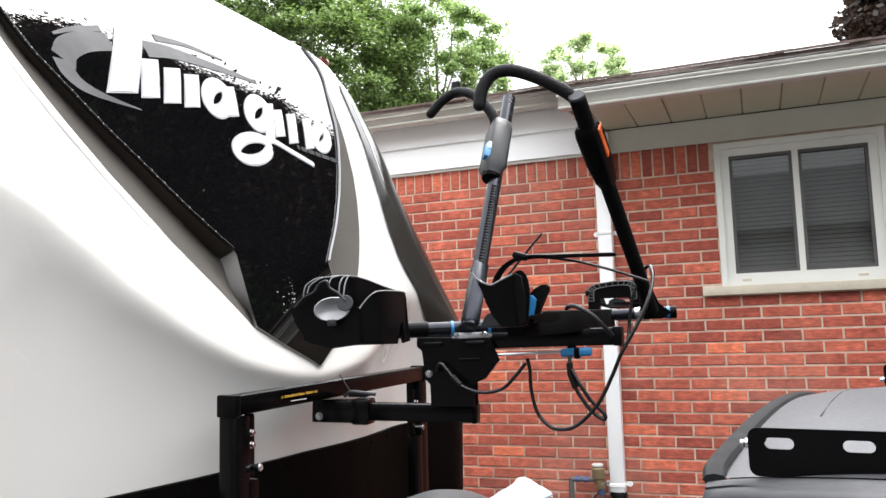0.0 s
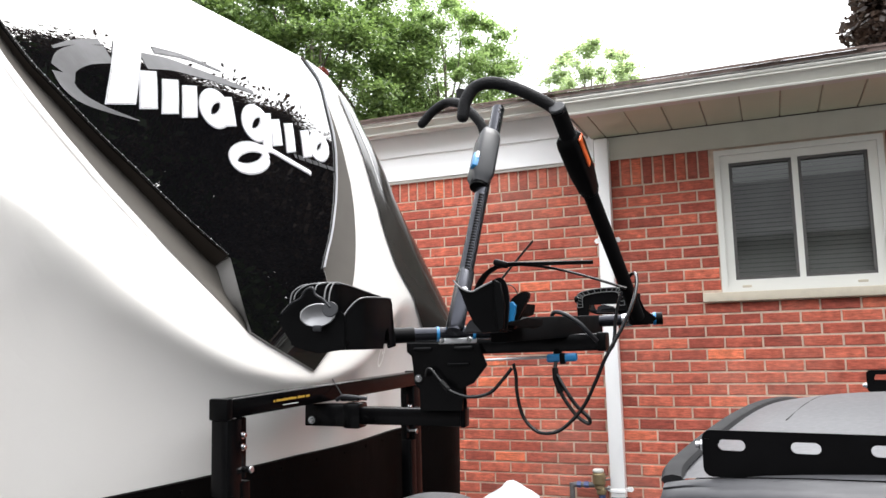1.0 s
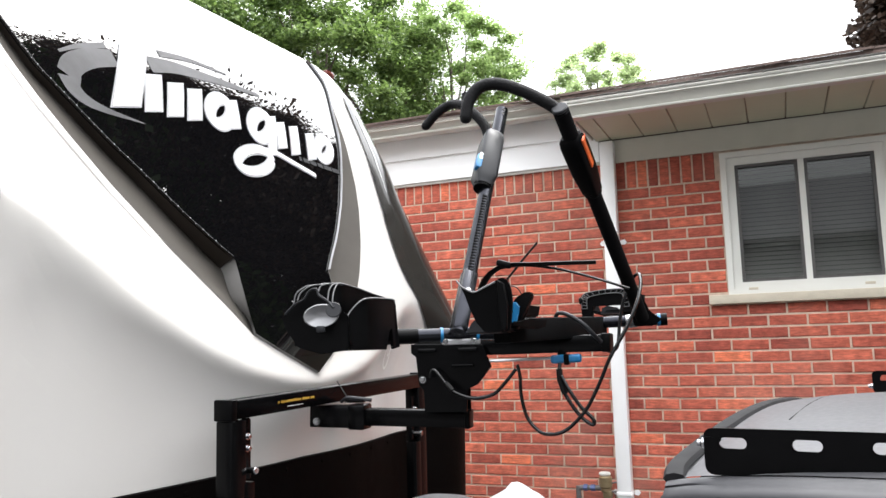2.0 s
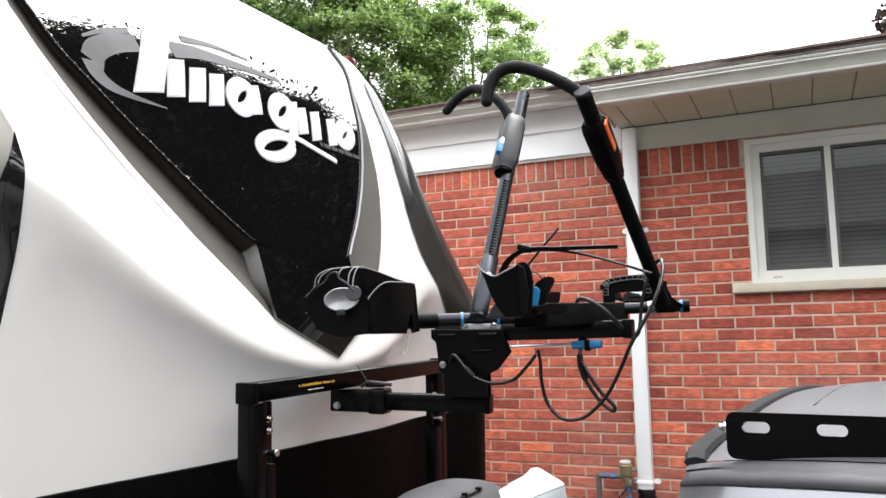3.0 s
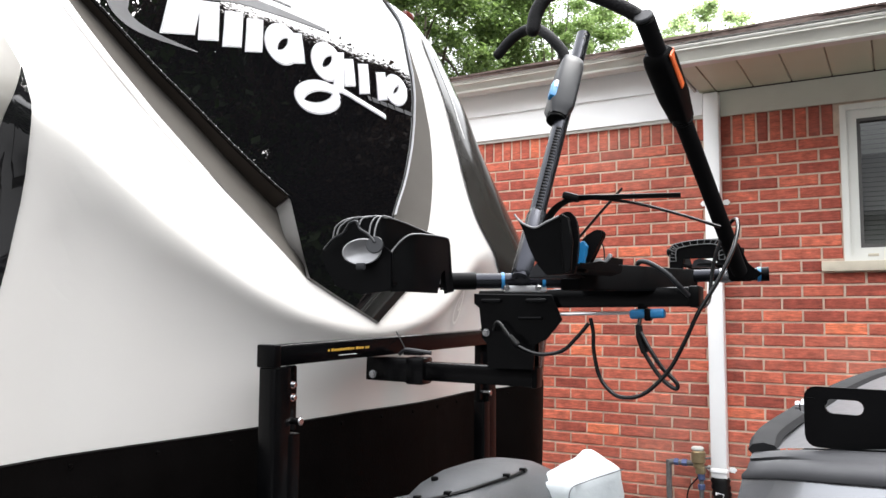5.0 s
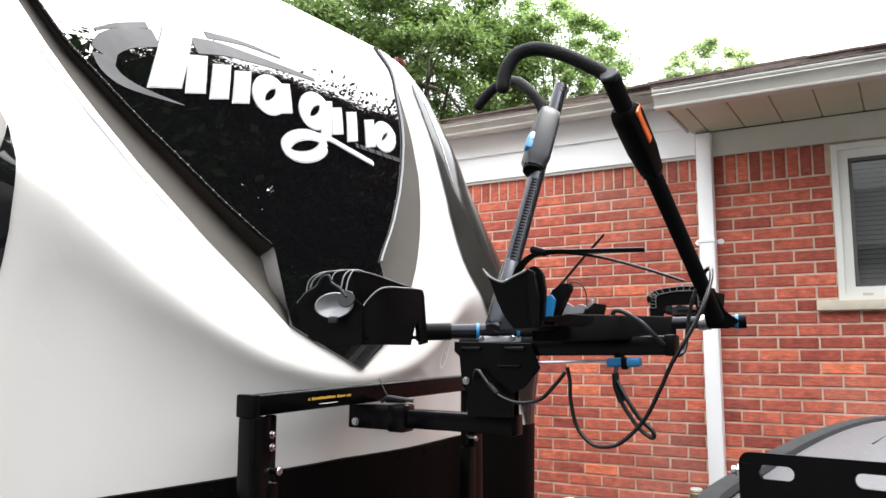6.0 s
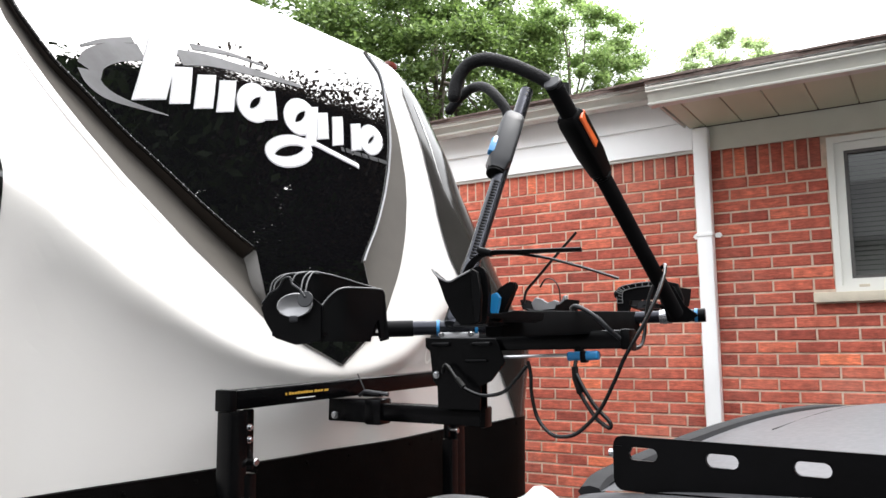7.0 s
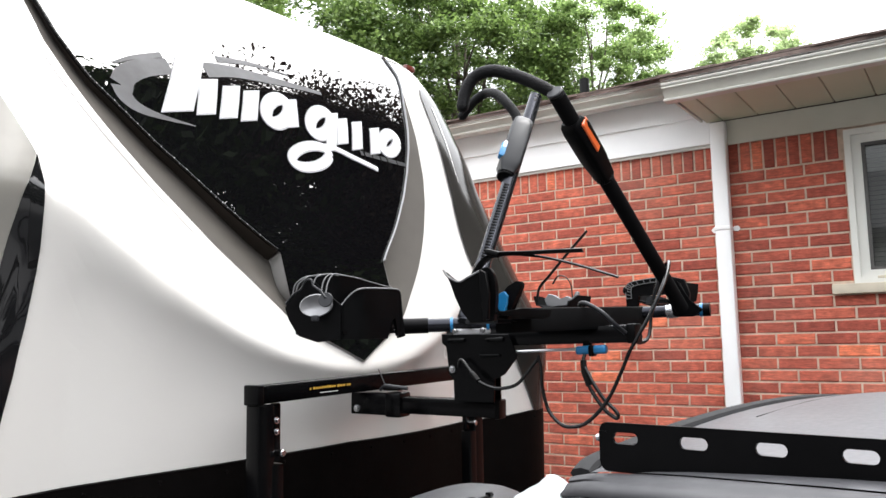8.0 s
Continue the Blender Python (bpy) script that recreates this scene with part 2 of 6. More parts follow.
def brick_mat(name, island):
    m = bpy.data.materials.new(name)
    m.use_nodes = True
    nt = m.node_tree
    b = nt.nodes["Principled BSDF"]
    b.inputs["Roughness"].default_value = 0.88
    if island:
        src = nt.nodes.new("ShaderNodeNewGeometry").outputs["Random Per Island"]
    else:
        src = nt.nodes.new("ShaderNodeObjectInfo").outputs["Random"]
    cr = nt.nodes.new("ShaderNodeValToRGB")
    e = cr.color_ramp.elements
    e[0].position, e[0].color = 0.0, (0.300, 0.063, 0.042, 1)
    e[1].position, e[1].color = 1.0, (0.80, 0.205, 0.098, 1)
    for p, c in ((0.25, (0.410, 0.090, 0.057, 1)), (0.6, (0.495, 0.117, 0.071, 1)), (0.95, (0.575, 0.143, 0.085, 1))):
        k = e.new(p)
        k.color = c
    nt.links.new(src, cr.inputs["Fac"])
    tc = nt.nodes.new("ShaderNodeTexCoord")
    geo = nt.nodes.new("ShaderNodeNewGeometry")
    mp = nt.nodes.new("ShaderNodeMapping")
    mp.inputs["Scale"].default_value = (9, 9, 48)
    nt.links.new(geo.outputs["Position"], mp.inputs["Vector"])
    n1 = nt.nodes.new("ShaderNodeTexNoise")
    n1.inputs["Scale"].default_value = 2.2
    n1.inputs["Detail"].default_value = 8
    n1.inputs["Roughness"].default_value = 0.7
    nt.links.new(mp.outputs[0], n1.inputs["Vector"])
    mr = nt.nodes.new("ShaderNodeMapRange")
    mr.inputs["From Min"].default_value = 0.3
    mr.inputs["From Max"].default_value = 0.72
    mr.inputs["To Min"].default_value = 0.50
    mr.inputs["To Max"].default_value = 1.42
    nt.links.new(n1.outputs["Fac"], mr.inputs["Value"])
    sc = nt.nodes.new("ShaderNodeVectorMath")
    sc.operation = "SCALE"
    nt.links.new(cr.outputs["Color"], sc.inputs[0])
    n4 = nt.nodes.new("ShaderNodeTexNoise")
    n4.inputs["Scale"].default_value = 22.0
    n4.inputs["Detail"].default_value = 4
    nt.links.new(geo.outputs["Position"], n4.inputs["Vector"])
    m4 = nt.nodes.new("ShaderNodeMapRange")
    m4.inputs["From Min"].default_value = 0.3
    m4.inputs["From Max"].default_value = 0.7
    m4.inputs["To Min"].default_value = 0.78
    m4.inputs["To Max"].default_value = 1.22
    nt.links.new(n4.outputs["Fac"], m4.inputs["Value"])
    mm = nt.nodes.new("ShaderNodeMath")
    mm.operation = "MULTIPLY"
    nt.links.new(mr.outputs[0], mm.inputs[0])
    nt.links.new(m4.outputs[0], mm.inputs[1])
    nt.links.new(mm.outputs[0], sc.inputs["Scale"])
    n2 = nt.nodes.new("ShaderNodeTexNoise")
    n2.inputs["Scale"].default_value = 1.6
    n2.inputs["Detail"].default_value = 7
    nt.links.new(geo.outputs["Position"], n2.inputs["Vector"])
    m3 = nt.nodes.new("ShaderNodeMapRange")
    m3.inputs["From Min"].default_value = 0.5
    m3.inputs["From Max"].default_value = 0.8
    m3.inputs["To Max"].default_value = 0.35
    nt.links.new(n2.outputs["Fac"], m3.inputs["Value"])
    mx = nt.nodes.new("ShaderNodeMix")
    mx.data_type = "RGBA"
    mx.inputs["B"].default_value = (0.52, 0.29, 0.22, 1)
    nt.links.new(m3.outputs[0], mx.inputs["Factor"])
    nt.links.new(sc.outputs[0], mx.inputs["A"])
    nt.links.new(mx.outputs["Result"], b.inputs["Base Color"])
    bp = nt.nodes.new("ShaderNodeBump")
    bp.inputs["Strength"].default_value = 0.8
    bp.inputs["Distance"].default_value = 0.004
    nt.links.new(n1.outputs["Fac"], bp.inputs["Height"])
    nt.links.new(bp.outputs[0], b.inputs["Normal"])
    return m


BRICK = brick_mat("red_brick", False)
BRICK_FAR = brick_mat("red_brick_joined", True)


# ---- mesh helpers ----
def thing(name, at, label, category, group="", kind=""):
    ob = new(name)
    ob.location = at
    ob.empty_display_size = 0.1
    return tagged(ob, label, category, group, kind)


def finish(name, bm, material, smooth=30):
    bmesh.ops.recalc_face_normals(bm, faces=bm.faces[:])
    me = bpy.data.meshes.new(name)
    bm.to_mesh(me)
    bm.free()
    me.materials.append(material)
    if smooth:
        me.polygons.foreach_set("use_smooth", [True] * len(me.polygons))
        me.set_sharp_from_angle(angle=radians(smooth))
    return me


def part(name, bm, material, parent=None, label="", smooth=30):
    """One mesh object in world space, under a thing or under a part."""
    ob = new(name, finish(name, bm, material, smooth))
    if parent is not None:
        ob.parent = parent
        if parent.type == "EMPTY":
            ob.matrix_parent_inverse = Matrix.Translation(parent.location).inverted()
    return tagged(ob, label)


def box(bm, c, size, turn=None, bevel=0.0, seg=2):
    """A bevelled box at c; turn: a 3x3 or 4x4 rotation."""
    r = bmesh.ops.create_cube(bm, size=1.0)
    vs = r["verts"]
    bmesh.ops.scale(bm, vec=size, verts=vs)
    if bevel:
        es = list({e for v in vs for e in v.link_edges})
        g = bmesh.ops.bevel(bm, geom=es, offset=bevel, segments=seg, profile=0.5, affect="EDGES")
        vs = list({v for f in g["faces"] for v in f.verts} | {v for v in vs if v.is_valid})
    m = Matrix.Translation(c) @ (turn.to_4x4() if turn is not None else Matrix.Identity(4))
    bmesh.ops.transform(bm, matrix=m, verts=vs)
    return bm


def B():
    return bmesh.new()


def along(a, b, up=(0, 0, 1)):
    """Rotation whose local x runs from a to b and z stays near up."""
    x = (Vector(b) - Vector(a)).normalized()
    z = Vector(up)
    z = (z - x * z.dot(x)).normalized()
    y = z.cross(x)
    return Matrix((x, y, z)).transposed()


def beam(bm, a, b, wide, high, bevel=0.003, up=(0, 0, 1)):
    a, b = Vector(a), Vector(b)
    return box(bm, (a + b) / 2, ((b - a).length, wide, high), along(a, b, up), bevel)


def smooth_path(pts, n=8):
    p = [Vector(q) for q in pts]
    p = [p[0] * 2 - p[1]] + p + [p[-1] * 2 - p[-2]]
    out = []
    for i in range(1, len(p) - 2):
        for k in range(n):
            t = k / n
            a, b, c, d = p[i - 1], p[i], p[i + 1], p[i + 2]
            out.append(0.5 * ((2 * b) + (c - a) * t + (2 * a - 5 * b + 4 * c - d) * t * t + (3 * b - a - 3 * c + d) * t ** 3))
    out.append(p[-2])
    return out


def sweep(bm, pts, r, seg=12, flat=1.0, caps=True, taper=None):
    """A round tube along points; flat squeezes it, taper is the end radius."""
    p = [Vector(q) for q in pts]
    rings = []
    up = Vector((0, 0, 1))
    for i, q in enumerate(p):
        d = (p[min(i + 1, len(p) - 1)] - p[max(i - 1, 0)]).normalized()
        if i == 0 and abs(d.z) > 0.95:
            up = Vector((1, 0, 0))
        n = up - d * up.dot(d)
        if n.length < 1e-4:
            n = d.orthogonal()
        n.normalize()
        up = n
        s = d.cross(n)
        rr = r if taper is None else r + (taper - r) * i / (len(p) - 1)
        rings.append([bm.verts.new(q + n * math.cos(a) * rr * flat + s * math.sin(a) * rr)
                      for a in (2 * math.pi * k / seg for k in range(seg))])
    for a, b in zip(rings, rings[1:]):
        for k in range(seg):
            bm.faces.new((a[k], a[(k + 1) % seg], b[(k + 1) % seg], b[k]))
    if caps:
        bm.faces.new(rings[0][::-1])
        bm.faces.new(rings[-1])
    return bm


def disc(bm, c, axis, r, h, seg=16, bevel=0.0):
    a = Vector(axis).normalized() * h / 2
    c = Vector(c)
    if bevel:
        u = Vector(axis).normalized()
        pts = [(c - a, r - bevel), (c - a + u * bevel, r), (c + a - u * bevel, r), (c + a, r - bevel)]
    else:
        pts = [(c - a, r), (c + a, r)]
    n = Vector(axis).orthogonal().normalized()
    s = Vector(axis).normalized().cross(n)
    rings = [[bm.verts.new(q + (n * math.cos(t) + s * math.sin(t)) * rr) for t in (2 * math.pi * k / seg for k in range(seg))] for q, rr in pts]
    for x, y in zip(rings, rings[1:]):
        for k in range(seg):
            bm.faces.new((x[k], x[(k + 1) % seg], y[(k + 1) % seg], y[k]))
    bm.faces.new(rings[0][::-1])
    bm.faces.new(rings[-1])
    return bm


def prism(bm, pts, axis_vec):
    """A flat outline of 3D points pushed out along axis_vec."""
    v = Vector(axis_vec)
    a = [bm.verts.new(Vector(p)) for p in pts]
    b = [bm.verts.new(Vector(p) + v) for p in pts]
    bm.faces.new(a)
    bm.faces.new(b[::-1])
    for i in range(len(a)):
        j = (i + 1) % len(a)
        bm.faces.new((a[i], b[i], b[j], a[j]))
    return bm


def bolt(parent, c, axis, r=0.007, h=0.008, name="bolt"):
    """A hexagon head on a washer."""
    bm = B()
    ax = Vector(axis).normalized()
    disc(bm, Vector(c), ax, r * 1.35, h * 0.35, 14)
    disc(bm, Vector(c) + ax * h * 0.6, ax, r, h, 6, r * 0.12)
    return part(name, bm, CHROME, parent, "bright zinc bolt", 20)


# ---- the ground ----
bm = B()
bmesh.ops.create_grid(bm, x_segments=60, y_segments=60, size=400)
part("ground", bm, DRIVE)
tagged(bpy.data.objects["ground"], "worn dark asphalt driveway with faint stains", "ground", kind="structure")

# ---- the house: built square, then turned as one about PIVOT ----
WY = 5.3              # face of the bricks
X0, X1 = -7.0, 5.2    # ends of the wall
CORNER = 0.736        # where the flush bay meets the deep eave
WIN = (1.405, 2.287, 1.967, 2.80)
PIVOT = Vector((1.35, WY, 0))
TURN = Matrix.Translation(PIVOT) @ Matrix.Rotation(radians(-5.0), 4, "Z") @ Matrix.Translation(-PIVOT)
before_house = set(scene.objects)


def quad_box(bm, x0, x1, y0, y1, z0, z1):
    return box(bm, ((x0 + x1) / 2, (y0 + y1) / 2, (z0 + z1) / 2), (x1 - x0, y1 - y0, z1 - z0))


bm = B()
for x0, x1, z0, z1 in ((X0, WIN[0], 0, 2.95), (WIN[1], X1, 0, 2.95), (WIN[0], WIN[1], 0, 1.93), (WIN[0], WIN[1], 2.80, 2.95)):
    quad_box(bm, x0, x1, WY + 0.0055, WY + 0.22, z0, z1)
wall = part("wall_south", bm, MORTAR)
tagged(wall, "red brick wall with pale mortar joints and soldier course", "wall", kind="structure")

bm = B()
quad_box(bm, X0, X0 + 0.2, WY + 0.22, 13.0, 0, 2.95)
quad_box(bm, X1 - 0.2, X1, WY + 0.22, 13.0, 0, 2.95)
quad_box(bm, X0, X1, 13.0, 13.2, 0, 2.95)
tagged(part("wall_north", bm, MORTAR), "plain rear and end walls of the house", "wall", kind="structure")
# unseen ceiling, coloured as dark as the unlit rooms
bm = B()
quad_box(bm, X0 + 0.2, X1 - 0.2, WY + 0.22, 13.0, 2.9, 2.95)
tagged(part("ceiling", bm, ROOM_SHADE), "plain unseen ceiling coloured dark like the unlit house", "ceiling", kind="structure")

# roof: two slopes, with a deeper eave on one side of the corner
PITCH = 0.325
RIDGE_Y = 9.2


def roof_z(y):
    return 3.229 + (y - 5.1) * PITCH


bm = B()
for x0, x1, ye in ((X0 - 0.3, 0.64, 5.06), (0.64, X1 + 0.3, 4.60)):
    for y0, y1, flip in ((ye, RIDGE_Y, 1), (RIDGE_Y, 13.6, -1)):
        za = roof_z(y0)
        zb = roof_z(RIDGE_Y) - (y1 - RIDGE_Y) * PITCH if flip < 0 else roof_z(y1)
        pts = [(x0, y0, za), (x1, y0, za), (x1, y1, zb), (x0, y1, zb)]
        prism(bm, pts, (0, 0, -0.02))
roof = part("roof", bm, SHINGLE)
tagged(roof, "low brown asphalt shingle roof with ragged eave edge", "roof", kind="structure")

# courses of shingles along the eave, uneven at their lower edge
rng = random.Random(5)
bm = B()
for x0, x1, ye in ((-4.0, 0.63, 5.05), (0.625, 5.0, 4.59)):
    for row in range(5):
        x = x0 - row * 0.11
        while x < x1:
            w = rng.uniform(0.2, 0.33)
            y0 = ye + row * 0.135 + rng.uniform(-0.012, 0.012)
            y1 = y0 + 0.15
            h = 0.008 + rng.uniform(0, 0.006)
            e = min(x + w - 0.004, x1)
            if e > x + 0.02:
                prism(bm, [(x, y0, roof_z(y0) + 0.002), (e, y0, roof_z(y0) + 0.002 + rng.uniform(-0.002, 0.004)),
                           (e, y1, roof_z(y1) + 0.002), (x, y1, roof_z(y1) + 0.002)], (0, 0, h))
            x += w
sh = part("shingle_rows", bm, SHINGLE, roof, smooth=0)
tagged(sh, kind="stuff")


# small black plumbing vent low on the slope
bm = B()
VX, VY = -0.88, 7.14
sweep(bm, [Vector((VX, VY, roof_z(VY) - 0.02)), Vector((VX, VY, roof_z(VY) + 0.17))], 0.045, 14)
vent = part("roof_vent", bm, RUBBER)
tagged(vent, "short black plumbing vent on the shingle slope", "roof vent")
bm = B()
prism(bm, [(VX - 0.11, VY - 0.12, roof_z(VY - 0.12) + 0.004), (VX + 0.11, VY - 0.12, roof_z(VY - 0.12) + 0.004), (VX + 0.11, VY + 0.12, roof_z(VY + 0.12) + 0.004), (VX - 0.11, VY + 0.12, roof_z(VY + 0.12) + 0.004)], (0, 0, 0.006))
part("flashing", bm, RUBBER, vent, "flat rubber flashing")


def gutter(name, x0, x1, yf, zt, h):
    """A K-shaped gutter: rolled lip, curved face, flat bottom. yf: outer face at the lip."""
    bm = B()
    prof = [(0.012 - 0.012 * math.cos(t), -0.010 - 0.010 * math.sin(t) + 0.010) for t in (-1.57, -0.8, 0.0, 0.8, 1.5)]
    prof += [(0.006, -0.020), (0.024, -0.026), (0.030, -0.032), (0.042, -h * 0.55), (0.058, -h * 0.80), (0.052, -h + 0.016), (0.036, -h + 0.013), (0.032, -h + 0.008), (0.036, -h),
             (0.10, -h), (0.10, -0.004), (0.097, -0.004), (0.097, -h + 0.003), (0.064, -h + 0.003), (0.062, -h * 0.75), (0.047, -h * 0.5), (0.034, -0.02), (0.022, 0.008)]
    prism(bm, [(x0, yf + a, zt + b) for a, b in prof], (x1 - x0, 0, 0))
    return part(name, bm, GUTTER, None, smooth=40)


g1 = gutter("gutter", X0, 0.66, 5.07, 3.192, 0.068)
tagged(g1, "white painted metal gutter along the flush eave", "gutter", kind="structure")
g2 = gutter("gutter", 0.64, X1, 4.605, 3.030, 0.084)
tagged(g2, "white painted metal gutter along the deep eave", "gutter", kind="structure")
bm = B()
quad_box(bm, X0, 0.65, 5.172, 5.20, 3.125, 3.235)
quad_box(bm, 0.65, X1, 4.708, 4.73, 2.955, 3.085)
tagged(part("fascia", bm, TRIM), "white fascia board behind the gutters", "fascia", kind="structure")
bm = B()
quad_box(bm, X0, 0.64, 5.072, 5.10, 3.196, 3.212)
quad_box(bm, 0.64, X1, 4.607, 4.64, 3.044, 3.060)
tagged(part("drip_edge", bm, SIDING), "thin white metal drip edge under the shingles", "trim", kind="structure")
# closed end of the deep eave
bm = B()
prism(bm, [(0.675, 4.705, 2.95), (0.675, 5.20, 2.95), (0.675, 5.20, 3.22), (0.675, 4.705, 3.06)], (0.012, 0, 0))
tagged(part("eave_end", bm, TRIM), "white metal cap closing the end of the eave", "trim", kind="structure")

# soffit boards with open joints, the wall moulding at their back
sof = thing("soffit", (3.0, 5.0, 2.955), "cream metal soffit of wide ribbed boards", "soffit", kind="structure")
x0 = 0.690
for x in [0.785 + 0.1985 * k for k in range(23)]:
    bm = B()
    box(bm, ((x0 + x) / 2, 4.985, 2.963), (x - x0 - 0.007, 0.55, 0.012), None, 0.002, 1)
    part("soffit_board", bm, SOFFIT, sof)
    x0 = x
bm = B()
quad_box(bm, 0.69, 5.2, 4.72, 5.26, 2.966, 2.974)
part("soffit_backing", bm, SOFFIT_GAP, sof)
bm = B()
quad_box(bm, CORNER + 0.03, X1, WY - 0.025, WY + 0.01, 2.822, 2.955)
quad_box(bm, CORNER + 0.03, X1, WY - 0.032, WY - 0.022, 2.812, 2.832)
tagged(part("frieze", bm, FRIEZE), "white frieze board under the soffit", "trim", kind="structure")

# two lap boards of siding above the flush bay
sd = thing("siding", (-1.0, WY, 2.8), "two white metal lap siding boards above the brick", "siding", kind="structure")
for z0, z1, dy in ((2.832, 3.008, 0.0), (3.000, 3.160, 0.0)):
    bm = B()
    prism(bm, [(X0, WY - 0.034, z0), (X0, WY - 0.012, z1), (X0, WY + 0.005, z1), (X0, WY + 0.005, z0 + 0.004), (X0, WY - 0.022, z0)], (CORNER - 0.035 - X0, 0, 0))
    part("siding_board", bm, SIDING, sd)
bm = B()
quad_box(bm, X0, CORNER - 0.035, WY - 0.020, WY + 0.01, 2.814, 2.834)
part("starter_strip", bm, TRIM, sd)

# ---- window ----
win = thing("window_1", ((WIN[0] + WIN[1]) / 2, WY, WIN[2]), "white vinyl sliding window with two panes and lowered blinds", "window", kind="structure")


def rim(name, x0, x1, z0, z1, y0, y1, t, material, parent, tb=None):
    tb = tb or t
    bm = B()
    quad_box(bm, x0, x0 + t, y0, y1, z0, z1)
    quad_box(bm, x1 - t, x1, y0, y1, z0, z1)
    quad_box(bm, x0 + t, x1 - t, y0, y1, z1 - t, z1)
    quad_box(bm, x0 + t, x1 - t, y0, y1, z0, z0 + tb)
    return part(name, bm, material, parent)


rim("brickmould", WIN[0], WIN[1], WIN[2], WIN[3], WY - 0.018, WY + 0.10, 0.032, VINYL, win)
fr = rim("window_frame", WIN[0] + 0.032, WIN[1] - 0.032, WIN[2], WIN[3] - 0.03, WY + 0.004, WY + 0.09, 0.046, VINYL, win, 0.07)
bm = B()
quad_box(bm, 1.821, 1.853, WY + 0.006, WY + 0.07, WIN[2] + 0.07, WIN[3] - 0.07)
part("meeting_stile", bm, VINYL, win)
bm = B()
quad_box(bm, WIN[0] + 0.05, WIN[1] - 0.05, WY - 0.012, WY + 0.004, WIN[2] + 0.004, WIN[2] + 0.030)
part("sill_track", bm, VINYL, win)
for xs in (1.54, 2.13):
    bm = B()
    box(bm, (xs, WY - 0.014, WIN[2] + 0.030), (0.05, 0.012, 0.014), None, 0.002, 1)
    part("weep_cover", bm, STONE, win)
for x0, x1 in ((1.483, 1.821), (1.853, 2.209)):
    rim("screen_frame", x0, x1, WIN[2] + 0.07, WIN[3] - 0.076, WY + 0.014, WY + 0.032, 0.017, SCREEN, win)
    bm = B()
    quad_box(bm, x0 + 0.012, x1 - 0.012, WY + 0.036, WY + 0.042, WIN[2] + 0.08, WIN[3] - 0.085)
    pane = part("pane", bm, GLASS, win)
    pane.visible_shadow = False
blind = thing("window_blind", (1.85, WY + 0.13, WIN[2]), "lowered grey horizontal slat blind behind the window", "blind")
n = 30
for k in range(n):
    z = WIN[2] + 0.03 + k * (WIN[3] - WIN[2] - 0.06) / n
    for x0, x1 in ((1.455, 1.833), (1.845, 2.24)):
        bm = B()
        t = Matrix.Rotation(radians(68), 3, "X")
        box(bm, ((x0 + x1) / 2, WY + 0.125, z), (x1 - x0, 0.026, 0.0012), t)
        part("slat", bm, BLIND, blind, smooth=0)
# flat sheet behind the blind; the room's shade is painted as its colour
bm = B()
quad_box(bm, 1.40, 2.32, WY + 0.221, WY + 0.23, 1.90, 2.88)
tagged(part("room_shade_sheet", bm, ROOM_SHADE), "flat dark sheet standing in for the room's shade", "backdrop", kind="structure")
bm = B()
box(bm, (1.845, WY + 0.03, 1.941), (1.096, 0.15, 0.052), None, 0.005, 2)
tagged(part("window_sill", bm, STONE), "buff limestone sill under the window", "sill", kind="structure")

# ---- downspout ----
ds = thing("downspout", (0.758, 5.25, 0.0), "white metal downspout strapped to the brick, into black drain hose", "downspout")
bm = B()
box(bm, (0.758, 5.252, 1.865), (0.086, 0.072, 2.16), None, 0.010, 2)
part("pipe", bm, SIDING, ds)
for zz in (2.32, 0.835):
    bm = B()
    box(bm, (0.758, 5.250, zz), (0.094, 0.080, 0.026), None, 0.006, 1)
    for s in (-1, 1):
        prism(bm, [(0.758 + s * 0.046, 5.288, zz - 0.013), (0.758 + s * 0.070, 5.288, zz - 0.016), (0.758 + s * 0.082, 5.288, zz),
                   (0.758 + s * 0.070, 5.288, zz + 0.016), (0.758 + s * 0.046, 5.288, zz + 0.013)], (0, 0.006, 0))
    part("strap", bm, SIDING, ds)
bm = B()
ring = []
for k in range(46):
    z = 0.80 - k * 0.0175
    ring.append(((0.758 + 0.02 * math.sin(k * 0.1), 5.245 - 0.0016 * k, z), 0.046 + (0.007 if k % 2 else 0.0)))
rs = []
for (c, r) in ring:
    rs.append([bm.verts.new((c[0] + r * math.cos(a), c[1] + r * math.sin(a), c[2])) for a in (2 * math.pi * i / 18 for i in range(18))])
for a, b in zip(rs, rs[1:]):
    for i in range(18):
        bm.faces.new((a[i], a[(i + 1) % 18], b[(i + 1) % 18], b[i]))
part("drain_hose", bm, RUBBER, ds, "black corrugated drain hose", 60)
bm = B()
box(bm, (0.765, 5.190, 0.715), (0.045, 0.004, 0.016), Matrix.Rotation(0.2, 3, "Y"), 0.001, 1)
part("sticker", bm, WHITEP, ds)

